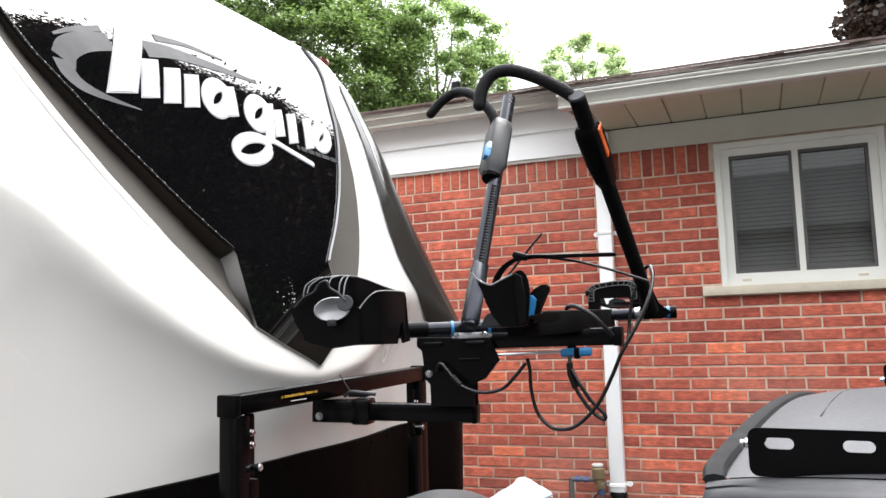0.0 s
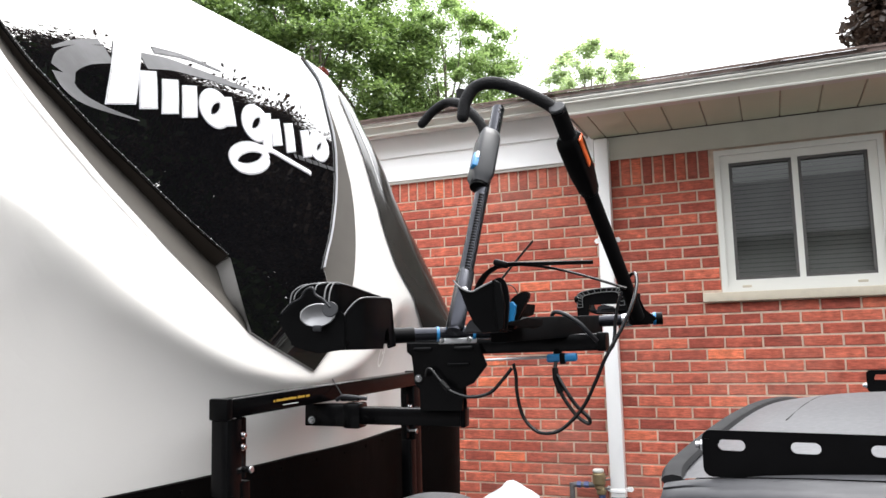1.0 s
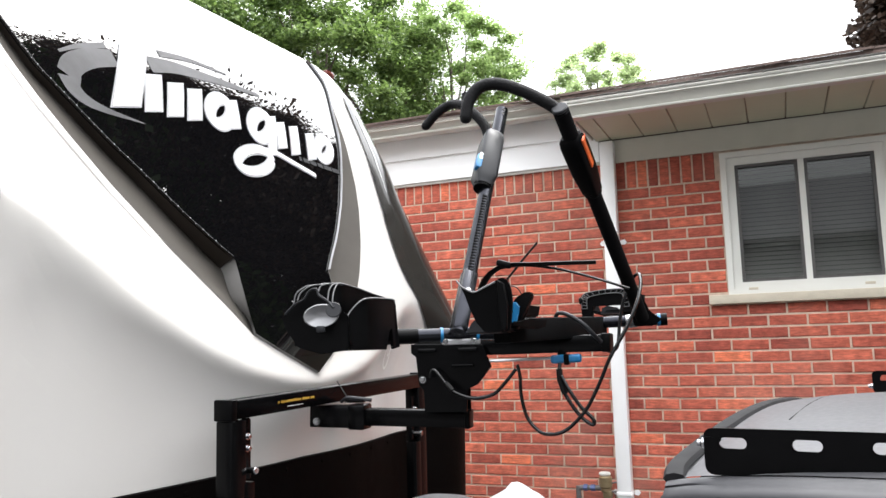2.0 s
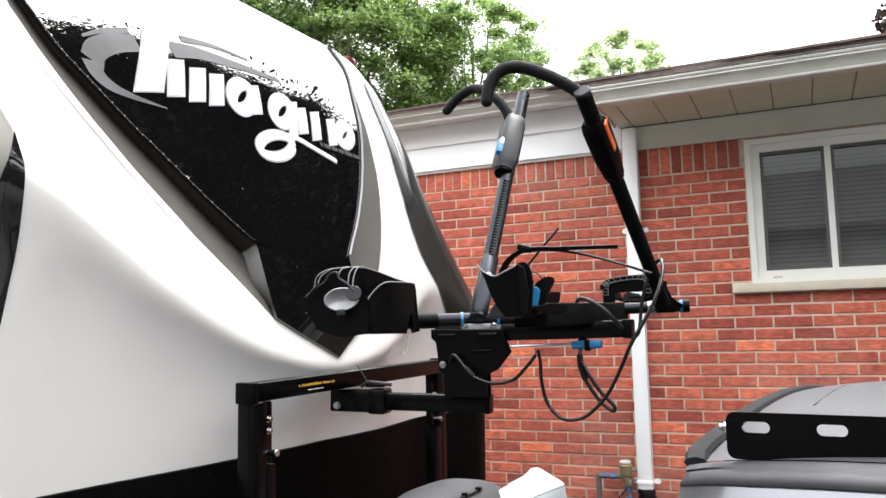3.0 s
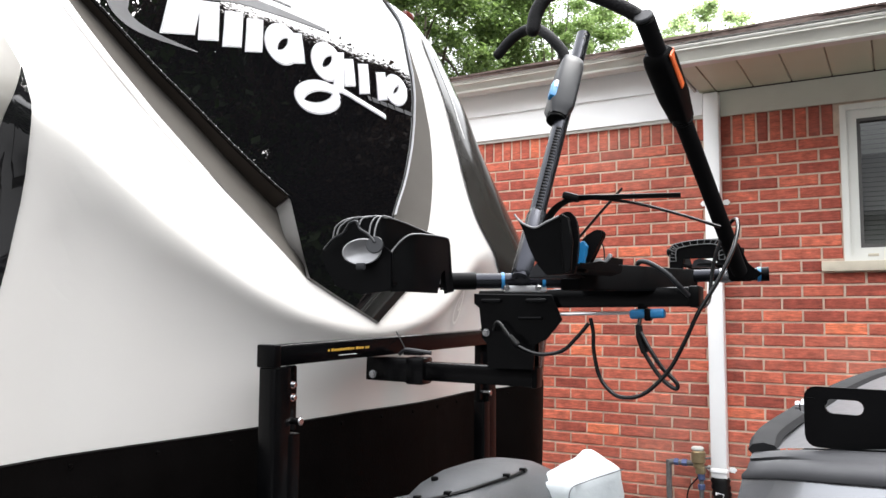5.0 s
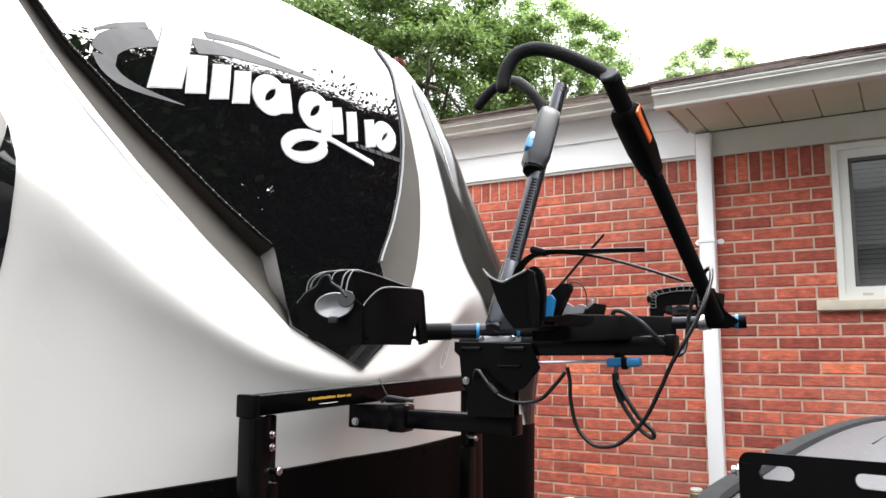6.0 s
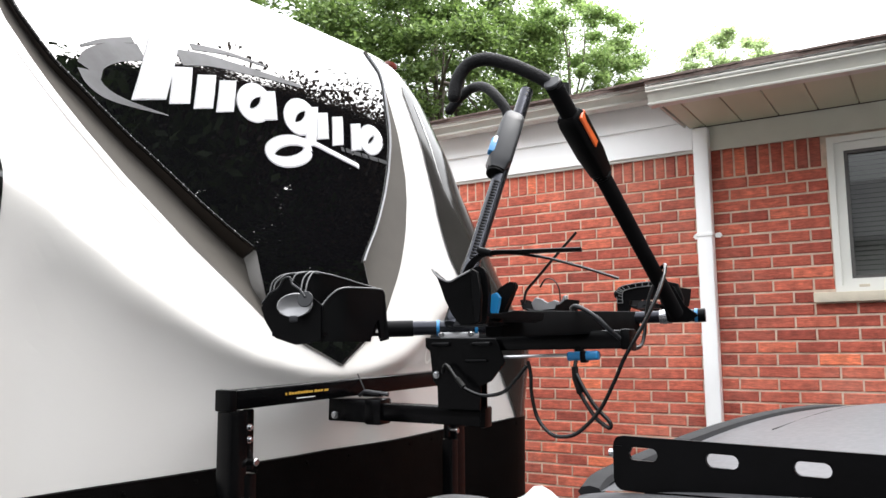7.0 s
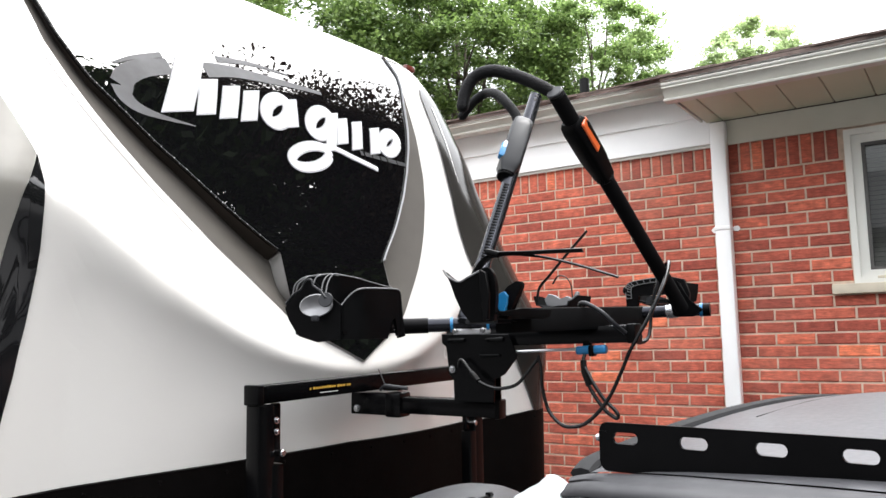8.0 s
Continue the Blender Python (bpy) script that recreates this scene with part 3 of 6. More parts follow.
# ---- gas regulator and its pipe ----
gas = thing("gas_regulator", (0.65, 5.22, 0.0), "dull brass pressure valve with pale cap on steel pipe", "valve")
bm = B()
disc(bm, (0.655, 5.20, 0.905), (0, 0, 1), 0.038, 0.07, 18, 0.008)
disc(bm, (0.655, 5.20, 0.862), (0, 0, 1), 0.030, 0.03, 18, 0.004)
box(bm, (0.665, 5.20, 0.835), (0.05, 0.045, 0.04), None, 0.006)
part("body", bm, BRASS, gas)
bm = B()
disc(bm, (0.652, 5.20, 0.950), (0, 0, 1), 0.034, 0.022, 18, 0.007)
part("cap", bm, TRIM, gas)
bm = B()
sweep(bm, smooth_path([(0.63, 5.20, 0.868), (0.56, 5.20, 0.868), (0.508, 5.20, 0.866), (0.494, 5.20, 0.85), (0.492, 5.20, 0.80), (0.495, 5.20, 0.0)], 5), 0.016, 12)
sweep(bm, [(0.668, 5.20, 0.84), (0.668, 5.20, 0.0)], 0.013, 12)
sweep(bm, [(0.69, 5.20, 0.90), (0.72, 5.20, 0.905)], 0.006, 8)
sweep(bm, [(0.69, 5.20, 0.85), (0.715, 5.20, 0.85)], 0.006, 8)
part("pipe", bm, PIPE, gas)
for c, ax, L in (((0.535, 5.20, 0.868), (1, 0, 0), 0.026), ((0.580, 5.20, 0.868), (1, 0, 0), 0.03), ((0.668, 5.20, 0.80), (0, 0, 1), 0.034), ((0.668, 5.20, 0.745), (0, 0, 1), 0.03)):
    bm = B()
    disc(bm, c, ax, 0.020, L, 8, 0.003)
    part("coupling", bm, mat("blue_grey_fitting", (0.10, 0.13, 0.26), 0.4, metal=0.4, vary=0.2, scale=30) if "blue_grey_fitting" not in bpy.data.materials else bpy.data.materials["blue_grey_fitting"], gas)
bm = B()
sweep(bm, smooth_path([(0.655, 5.19, 0.80), (0.60, 5.18, 0.72), (0.595, 5.18, 0.58), (0.61, 5.20, 0.30), (0.61, 5.20, 0.0)], 5), 0.004, 8)
part("thin_wire", bm, RUBBER, gas)

house_things = [o for o in scene.objects if o not in before_house and o.parent is None]

# ---- the travel trailer: w across (towards the house), v forward, z up ----
YAW = radians(9.0)
TD = Vector((math.sin(YAW), math.cos(YAW), 0))
TN = Vector((math.cos(YAW), -math.sin(YAW), 0))
TO = Vector((0.24, 2.402, 0))
HALF = 1.22
HALF_F = 1.272   # half width low down on the side of the house


def half_f(z):
    return float(np.interp(z, (1.55, 1.95), (HALF_F, HALF)))


def tw(w, v, z):
    return TO + TD * w + TN * v + Vector((0, 0, z))


PZ = (1.30, 1.656, 1.956, 2.33, 2.45, 2.75, 2.90, 2.96, 3.00)
PV = (0.13, 0.0, -0.11, -0.267, -0.315, -0.47, -0.585, -0.70, -0.95)
CW = (0.0, 0.11, 0.18, 0.275, 0.36, 0.435, 0.51, 0.59, 0.66, 0.74, 0.85, 0.96, 1.3)
CZ = (1.626, 1.633, 1.648, 1.670, 1.706, 1.744, 1.788, 1.838, 1.895, 1.955, 1.985, 1.96, 1.92)


CZ_FAR = (1.626, 1.633, 1.648, 1.668, 1.703, 1.740, 1.784, 1.825, 1.86, 1.855, 1.79, 1.71, 1.66)


def up_profile(z):
    # a little smoothing over the break points
    return float(sum(np.interp(z + d, PZ, PV) for d in (-0.05, -0.025, 0.0, 0.025, 0.05)) / 5)


def cap_v(w, z):
    """How far forward the moulded front lies."""
    a = abs(w)
    zc = float(np.interp(a, CW, CZ)) if w < 0 else float(sum(np.interp(a + d, CW, CZ_FAR) for d in (-0.06, -0.03, 0.0, 0.03, 0.06)) / 5)
    hi = up_profile(z)
    d = max(zc - z, -0.2)
    lo = up_profile(zc) - 0.058 * (1 - math.exp(-d / 0.085)) - 0.03 * d
    k = float(np.interp(a, (0.0, 0.45, 0.70, 0.85, 1.0), (0.012, 0.016, 0.05, 0.16, 0.26) if w < 0 else (0.012, 0.016, 0.05, 0.07, 0.07)))
    h = max(0.0, min(1.0, 0.5 + 0.5 * (lo - hi) / k))
    v = lo + (hi - lo) * h - k * h * (1 - h)
    c0 = float(np.interp(z, (1.6, 2.3), (0.93, 0.78)))
    edge_w = HALF if w < 0 else half_f(z)
    c0 += edge_w - HALF
    if a > c0:
        r = min((a - c0) / (edge_w - c0), 1.0)
        v -= 0.9 * (edge_w - c0) * (1 - math.sqrt(max(0.0, 1 - r * r)))
    return v


def cap(w, z, off=0.0):
    """A point of the front's surface, pushed out by off."""
    e = 0.004
    p = tw(w, cap_v(w, z), z)
    if not off:
        return p
    wa = min(max(w, -HALF + 2 * e), half_f(z + e) - 2 * e)
    a = tw(wa + e, cap_v(wa + e, z), z) - tw(wa - e, cap_v(wa - e, z), z)
    b = tw(wa, cap_v(wa, z + e), z + e) - tw(wa, cap_v(wa, z - e), z - e)
    n = a.cross(b).normalized()
    if n.dot(TN) < 0:
        n = -n
    return p + n * off


def patch(bm, rows, inner, outer, off, nu=10, thick=0.0, off_fn=None):
    """A skin on the front between two curves w(z)."""
    g = []
    for z in rows:
        a, b = inner(z), outer(z)
        g.append([bm.verts.new(cap(a + (b - a) * k / nu, z, off_fn(k / nu, z) if off_fn else off)) for k in range(nu + 1)])
    for r0, r1 in zip(g, g[1:]):
        for k in range(nu):
            bm.faces.new((r0[k], r0[k + 1], r1[k + 1], r1[k]))
    return bm


def table(zs, ws):
    return lambda z: float(np.interp(z, zs, ws))


def zrows(a, b, n):
    return [a + (b - a) * i / n for i in range(n + 1)]


trailer = thing("travel_trailer", tuple(TO), "white moulded travel trailer front with gloss black centre panel", "travel trailer")

# half widths of the panel and of the groove round it, near the drive and near the house
PW = table((1.652, 1.680, 1.717, 1.757, 1.80, 1.90, 1.948, 1.956, 2.0, 2.05, 2.10, 2.15, 2.20, 2.25, 2.30, 2.35, 2.40, 2.46, 2.60, 2.76, 2.86),
           (0.0, 0.057, 0.135, 0.212, 0.215, 0.212, 0.210, 0.226, 0.285, 0.347, 0.402, 0.457, 0.515, 0.565, 0.613, 0.664, 0.698, 0.733, 0.785, 0.815, 0.80))
PF = table((1.652, 1.680, 1.717, 1.757, 1.90, 1.955, 2.0, 2.05, 2.10, 2.20, 2.30, 2.40, 2.50, 2.60, 2.70, 2.76, 2.86),
           (0.0, 0.050, 0.120, 0.196, 0.198, 0.203, 0.245, 0.295, 0.340, 0.420, 0.488, 0.545, 0.595, 0.638, 0.682, 0.702, 0.70))
OW = table((1.652, 1.680, 1.717, 1.757, 1.80, 1.85, 1.90, 1.95, 2.0, 2.10, 2.20, 2.269, 2.35, 2.44, 2.62, 2.76, 2.86),
           (0.0, 0.058, 0.137, 0.215, 0.254, 0.304, 0.357, 0.409, 0.455, 0.543, 0.620, 0.668, 0.718, 0.765, 0.808, 0.826, 0.81))
OF = table((1.652, 1.680, 1.717, 1.757, 1.80, 1.85, 1.90, 1.95, 2.0, 2.05, 2.10, 2.20, 2.30, 2.40, 2.50, 2.60, 2.70, 2.76, 2.86),
           (0.0, 0.051, 0.122, 0.205, 0.250, 0.295, 0.341, 0.384, 0.422, 0.458, 0.491, 0.548, 0.593, 0.620, 0.650, 0.677, 0.702, 0.712, 0.71))
LID = table((2.86, 2.885), (1.0, 0.0))
US = sorted({round(i / 34, 4) for i in range(35)} | {round(0.45 + 0.55 * math.sin(math.pi / 2 * i / 16), 4) for i in range(17)})
ZS = sorted(set(zrows(1.36, 2.0, 52) + zrows(2.02, 2.90, 36) + [1.652, 1.757, 1.95, 2.86, 2.885, 2.92, 2.94, 2.955, 2.97, 2.98, 2.99, 3.0]))
BACK = -6.2
bm = B()
g = []
for z in ZS:
    a, b = (OW(z) * LID(z), OF(z) * LID(z)) if z > 1.652 else (0.0, 0.0)
    g.append(([bm.verts.new(cap(-a - (HALF - a) * u, z)) for u in US], [bm.verts.new(cap(b + (half_f(z) - b) * u, z)) for u in US]))
for r0, r1 in zip(g, g[1:]):
    for h in (0, 1):
        for k in range(len(US) - 1):
            bm.faces.new((r0[h][k], r0[h][k + 1], r1[h][k + 1], r1[h][k]))
for side, h in ((-1, 0), (1, 1)):
    back = [bm.verts.new(tw(-HALF if h == 0 else half_f(z), BACK, z)) for z in ZS]
    for i in range(len(ZS) - 1):
        bm.faces.new((g[i][h][-1], g[i + 1][h][-1], back[i + 1], back[i]))
    top_b = [bm.verts.new(tw((-HALF if h == 0 else HALF) * u, BACK, 3.0)) for u in US]
    for k in range(len(US) - 1):
        bm.faces.new((g[-1][h][k], g[-1][h][k + 1], top_b[k + 1], top_b[k]))
bmesh.ops.remove_doubles(bm, verts=bm.verts[:], dist=0.0002)
part("front_cap", bm, GEL, trailer, "", 50)
bm = B()
prism(bm, [tw(-HALF, BACK, 0.6), tw(HALF, BACK, 0.6), tw(HALF, BACK, 3.0), tw(-HALF, BACK, 3.0)], TN * 0.02)
part("rear_wall", bm, GEL, trailer)

# black guard below the moulding
bm = B()
FF = [0.0, 0.23, 0.5, 0.75, 1.0]
GW = [round(-HALF + (HALF + HALF_F) * i / 80, 4) for i in range(81)]


def guard_top(w):
    return float(np.interp(w, (-1.22, -0.85, -0.6, -0.3, 0.0, 0.3, 0.56, 0.85, 1.0, 1.27), (1.394, 1.397, 1.411, 1.422, 1.429, 1.424, 1.421, 1.423, 1.435, 1.432)))


def guard_v(w, z):
    return cap_v(w, guard_top(w)) + 0.010 - 0.10 * max(0.0, 1.0 - z) - 0.02 * (guard_top(w) - z)


def guard_pt(w, f, back=0.0):
    z = 0.55 + (guard_top(w) - 0.55) * f
    return tw(w, guard_v(w, z) - back, z + 0.15 * back)


g = [[bm.verts.new(guard_pt(w, f)) for w in GW] for f in FF]
for r0, r1 in zip(g, g[1:]):
    for k in range(len(GW) - 1):
        bm.faces.new((r0[k], r0[k + 1], r1[k + 1], r1[k]))
lip = [bm.verts.new(guard_pt(w, 1.0, 0.02)) for w in GW]
for k in range(len(GW) - 1):
    bm.faces.new((g[-1][k], g[-1][k + 1], lip[k + 1], lip[k]))
for side, idx in ((-1, 0), (1, -1)):
    back = [bm.verts.new(tw(-HALF - 0.004 if side < 0 else HALF_F + 0.004, BACK, 0.55 + (guard_top(side * 1.27) - 0.55) * f)) for f in FF]
    for i in range(len(FF) - 1):
        bm.faces.new((g[i][idx], g[i + 1][idx], back[i + 1], back[i]))
part("rock_guard", bm, GUARD, trailer, "matt black lower guard", 50)
for k in range(14):
    w = -1.02 + k * 0.157
    bm = B()
    p = tw(w, guard_v(w, guard_top(w) - 0.02) + 0.001, guard_top(w) - 0.02)
    disc(bm, p, TN, 0.0045, 0.004, 8, 0.001)
    part("screw", bm, GUARD, trailer)

# gloss black centre panel, V-shaped at its foot, standing proud between two grooves
bm = B()
rows = sorted(set(zrows(1.652, 2.86, 70) + [1.757, 1.948, 1.956]))
patch(bm, rows, lambda z: -PW(z), lambda z: PF(z), 0.008, 48)
part("centre_panel", bm, PANEL, trailer, "gloss black front panel mirroring trees and sky", 50)
DEPTH = table((1.652, 1.757, 1.80, 1.88, 1.955, 2.02, 2.10, 2.30, 2.60, 2.80, 2.86), (0.004, 0.006, 0.024, 0.044, 0.046, 0.036, 0.028, 0.018, 0.009, 0.004, 0.003))


# lettering replaced by plain strokes in white with a grey outline
def stroke(bm, pts, width, off, n=6, ends=None):
    """A flat ribbon on the front along (w, z) points."""
    p = smooth_path([(a, b, 0) for a, b in pts], n) if len(pts) > 2 else [Vector((pts[0][0], pts[0][1], 0)).lerp(Vector((pts[1][0], pts[1][1], 0)), i / 4) for i in range(5)]
    L, R = [], []
    for i, q in enumerate(p):
        d = (p[min(i + 1, len(p) - 1)] - p[max(i - 1, 0)])
        d.normalize()
        wd = width if ends is None else width * (ends[0] + (ends[1] - ends[0]) * i / (len(p) - 1))
        m = Vector((-d.y, d.x, 0)) * wd / 2
        L.append(bm.verts.new(cap(q.x + m.x, q.y + m.y, off)))
        R.append(bm.verts.new(cap(q.x - m.x, q.y - m.y, off)))
    for i in range(len(p) - 1):
        bm.faces.new((L[i], R[i], R[i + 1], L[i + 1]))
    return bm


for s in (-1, 1):
    # the panel's side wall, and the grey floor of the groove rising from its foot to the white
    edge, foot = (PW, OW) if s < 0 else (PF, OF)
    trim = 0.010 if s < 0 else 0.002
    lo, hi = zrows(1.652, 1.757, 14)[:-1] + zrows(1.757, 1.950, 16), zrows(1.956, 2.86, 60)
    under = lambda z: max(0.0, edge(z) - 0.004 - 0.03 * float(np.interp(z, (1.757, 1.80, 1.86, 1.90), (0.0, 0.9, 0.15, 0.0)))) if z > 1.757 else edge(z) - 0.001
    bm = B()
    patch(bm, lo, lambda z: s * under(z), lambda z: s * (edge(z) + 0.001), 0, 4, off_fn=lambda u, z: -DEPTH(z) + (DEPTH(z) + 0.0085) * u)
    part("panel_side", bm, FIN_END, trailer, "pale silver side of the panel's foot", 40)
    # upper side wall: its shade is put into the dark brown
    bm = B()
    patch(bm, [1.950] + hi, lambda z: s * (under(z) - 0.001), lambda z: s * (edge(z) + trim), 0, 4, off_fn=lambda u, z: -DEPTH(z) + (DEPTH(z) + 0.016) * u)
    part("panel_side", bm, BAND, trailer, "side of the panel, its shade painted dark brown", 40)
    bm = B()
    patch(bm, lo[14:] + hi, lambda z: s * under(z), lambda z: s * max(foot(z), under(z) + 0.002), 0, 10, off_fn=lambda u, z: -DEPTH(z) * (1 - u) ** 1.15 + 0.001)
    fin = part("side_groove", bm, GROOVE, trailer, "grey gloss groove beside the panel", 40)
    # low moulded bead in the white along the fin
    bm = B()
    bead = lambda z: 0.002 * float(np.interp(z, (1.98, 2.15, 2.65, 2.78), (0.0, 1.0, 1.0, 0.2)))
    patch(bm, zrows(1.98, 2.78, 40), lambda z: s * (foot(z) + 0.0005), lambda z: s * (foot(z) + 0.026), 0, 6, off_fn=lambda u, z: 0.001 + bead(z) * (1 - (1 - u) ** 2))
    patch(bm, zrows(1.98, 2.78, 40), lambda z: s * (foot(z) + 0.026), lambda z: s * (foot(z) + 0.030), 0, 2, off_fn=lambda u, z: 0.001 + bead(z) * (1 - u))
    part("moulded_bead", bm, GEL, trailer, "", 30)
    bm = B()
    top = zrows(1.953, 2.84, 44)
    patch(bm, top, lambda z: s * (edge(z) - 0.002), lambda z: s * (edge(z) + trim + 0.001), 0, 4, off_fn=lambda u, z: 0.0175 - 0.007 * abs(2 * u - 1) ** 3)
    part("edge_trim", bm, PLASTIC if s < 0 else LOGO_GREY, fin, "black edge trim" if s < 0 else "thin pale edge line", 40)
    if s < 0:
        bm = B()
        for k in range(64):
            z = 1.975 + (2.80 - 1.975) * k / 63
            c = cap(s * (edge(z) + (0.004 if k % 2 else 0.007)), z, 0.0165)
            box(bm, c, (0.0042, 0.0042, 0.0042) if k % 2 else (0.0028, 0.0028, 0.0028), None, 0.001, 1)
        tagged(part("light_strip", bm, LENS, fin, "row of tiny unlit clear lamps"), kind="stuff")
    # dark and silver graphics round the corner
    if s < 0:
        GI = table((1.38, 1.417, 1.456, 1.545, 1.65, 1.76, 1.87, 1.92, 1.98, 2.06, 2.125, 2.176, 2.225, 2.286, 2.50, 2.86), (0.937, 0.922, 0.906, 0.877, 0.855, 0.836, 0.823, 0.820, 0.821, 0.822, 0.827, 0.846, 0.866, 0.892, 0.96, 1.05))
        GB = table((1.38, 1.60, 1.783, 1.87, 1.94, 2.033, 2.12), (1.08, 0.975, 0.914, 0.896, 0.884, 0.864, 0.829))
        bm = B()
        patch(bm, zrows(1.38, 2.125, 44), lambda z: -GI(z), lambda z: -max(GB(z), GI(z) + 0.002), 0.004, 8)
        part("dark_graphic", bm, FILM_DARK, trailer, "gloss black swoosh film", 50)
        bm = B()
        patch(bm, zrows(1.40, 2.86, 70), lambda z: -(GB(z) if z < 2.125 else GI(z)), lambda z: -min(1.215, max(GB(z), GI(z)) + 0.26), 0.003, 10)
        part("silver_graphic", bm, FILM_SILVER, trailer, "silver grey swoosh film", 50)
    else:
        GI = table((1.40, 1.446, 1.537, 1.645, 1.70, 1.776, 1.86, 1.957, 2.01, 2.09, 2.18, 2.235, 2.407, 2.52, 2.70, 2.76), (1.05, 1.022, 0.966, 0.902, 0.862, 0.800, 0.738, 0.695, 0.684, 0.690, 0.707, 0.724, 0.758, 0.782, 0.812, 0.85))
        bm = B()
        patch(bm, zrows(1.40, 2.76, 90), lambda z: GI(z), lambda z: min(half_f(z) - 0.012, GI(z) + 0.02 + 0.56 * min(1.0, max(0.0, (2.76 - z) * 4))), 0.007, 40)
        part("dark_graphic", bm, FILM_GREY, trailer, "dark grey gloss swoosh film", 50)
        # pale stroke that paints the highlight near the film's upper inner edge
        bm = B()
        stroke(bm, [(0.862, 2.66), (0.838, 2.52), (0.815, 2.40), (0.806, 2.31)], 0.007, 0.0095, ends=(1.0, 0.2))
        part("graphic_glint", bm, FACET, trailer, "pale line as the film's edge highlight", 0)
    # marker lamp near the top corner
    bm = B()
    c = cap(s * 0.955, 2.895, 0.006)
    box(bm, c, (0.03, 0.06, 0.03), along((0, 0, 0), TN), 0.008, 2)
    part("marker_lamp", bm, RED, trailer, "small red clearance lamp")


def ring_pts(cw, cz, rw, rz, lean=0.25, n=14, a0=0.0, a1=6.2832):
    return [(cw + rw * math.cos(a) + lean * rz * math.sin(a), cz + rz * math.sin(a)) for a in (a0 + (a1 - a0) * i / n for i in range(n + 1))]


def bar(bm, a, b, wide, off):
    """A leaning block between two (w, z) points whose ends run along the row of blocks."""
    h = Vector((0.963, 0.268)) * wide * 0.64
    rows = []
    for i in range(5):
        p = Vector(a).lerp(Vector(b), i / 4)
        rows.append([bm.verts.new(cap(q.x, q.y, off)) for q in (p - h, p, p + h)])
    for r0, r1 in zip(rows, rows[1:]):
        for k in range(2):
            bm.faces.new((r0[k], r0[k + 1], r1[k + 1], r1[k]))
    return bm


def oval(c, h, v, k):
    """A closed leaning oval: centre, half axes as (w, z) steps, and a scale."""
    return [(c[0] + k * (h[0] * math.cos(a) + v[0] * math.sin(a)), c[1] + k * (h[1] * math.cos(a) + v[1] * math.sin(a))) for a in (2 * math.pi * i / 18 for i in range(19))]


STROKES = [([(-0.432, 2.325), (-0.335, 2.53)], 0.074),
           ([(-0.339, 2.339), (-0.300, 2.452)], 0.044), ([(-0.263, 2.345), (-0.221, 2.452)], 0.044), ([(-0.188, 2.354), (-0.147, 2.456)], 0.042),
           (oval((-0.062, 2.413), (0.066, 0.018), (0.023, 0.063), 0.74), 0.034), ([(-0.016, 2.372), (0.010, 2.466)], 0.034),
           (oval((0.118, 2.413), (0.068, 0.018), (0.026, 0.063), 0.74), 0.034), ([(0.127, 2.318), (0.193, 2.462)], 0.032),
           ([(0.196, 2.358), (0.229, 2.450)], 0.036), ([(0.261, 2.350), (0.303, 2.455)], 0.036), ([(0.350, 2.351), (0.389, 2.450)], 0.036),
           (oval((0.448, 2.408), (0.062, 0.016), (0.028, 0.056), 0.72), 0.032),
           (oval((0.024, 2.276), (0.096, 0.023), (0.019, 0.045), 0.87), 0.024), ([(0.034, 2.314), (0.133, 2.328), (0.225, 2.310), (0.331, 2.286)], 0.010)]
for pts, wd in STROKES:
    bm = B()
    up = (Vector(pts[-1]) - Vector(pts[0])).normalized() * 0.006
    if len(pts) == 2:
        bar(bm, Vector(pts[0]) - up, Vector(pts[1]) + up, wd + 0.012, 0.0105)
    else:
        stroke(bm, pts, wd + 0.012, 0.0105)
    under = part("emblem_outline", bm, LOGO_GREY, trailer, "", 0)
    bm = B()
    if len(pts) == 2:
        bar(bm, *pts, wd, 0.012)
    else:
        stroke(bm, pts, wd, 0.012)
    part("emblem_block", bm, LOGO, under, "plain white leaning block", 0)
bm = B()
stroke(bm, [(-0.421, 2.464), (-0.507, 2.433), (-0.565, 2.395), (-0.585, 2.360)], 0.050, 0.0095, ends=(0.96, 1.24))
stroke(bm, [(-0.585, 2.360), (-0.580, 2.330), (-0.552, 2.306), (-0.494, 2.294), (-0.385, 2.289)], 0.060, 0.0095, ends=(1.03, 0.05))
stroke(bm, [(-0.30, 2.489), (-0.198, 2.513), (-0.083, 2.524), (0.041, 2.533), (0.177, 2.538)], 0.050, 0.0095, ends=(1.0, 0.25))
stroke(bm, [(-0.242, 2.544), (-0.105, 2.568), (0.046, 2.572)], 0.020, 0.0095, ends=(1.1, 0.3))
stroke(bm, [(-0.596, 2.422), (-0.531, 2.458), (-0.438, 2.495)], 0.018, 0.0095, ends=(0.4, 1.0))
part("emblem_sweep", bm, LOGO_SWEEP, trailer, "silver grey sweep lines", 0)
bm = B()
for a, b in ((0.270, 0.285), (0.292, 0.325), (0.330, 0.365), (0.370, 0.400), (0.405, 0.450), (0.455, 0.500)):
    stroke(bm, [(a, 2.336 - 0.02 * (a - 0.27)), (b, 2.336 - 0.02 * (b - 0.27))], 0.016, 0.0100)
part("small_print", bm, LOGO_PRINT, trailer, "small grey unreadable print", 0)
# small ring badge on the white moulding
bm = B()
stroke(bm, ring_pts(0.505, 1.700, 0.034, 0.050, 0.2), 0.008, 0.004)
stroke(bm, ring_pts(0.520, 1.715, 0.014, 0.024, 0.2), 0.006, 0.004)
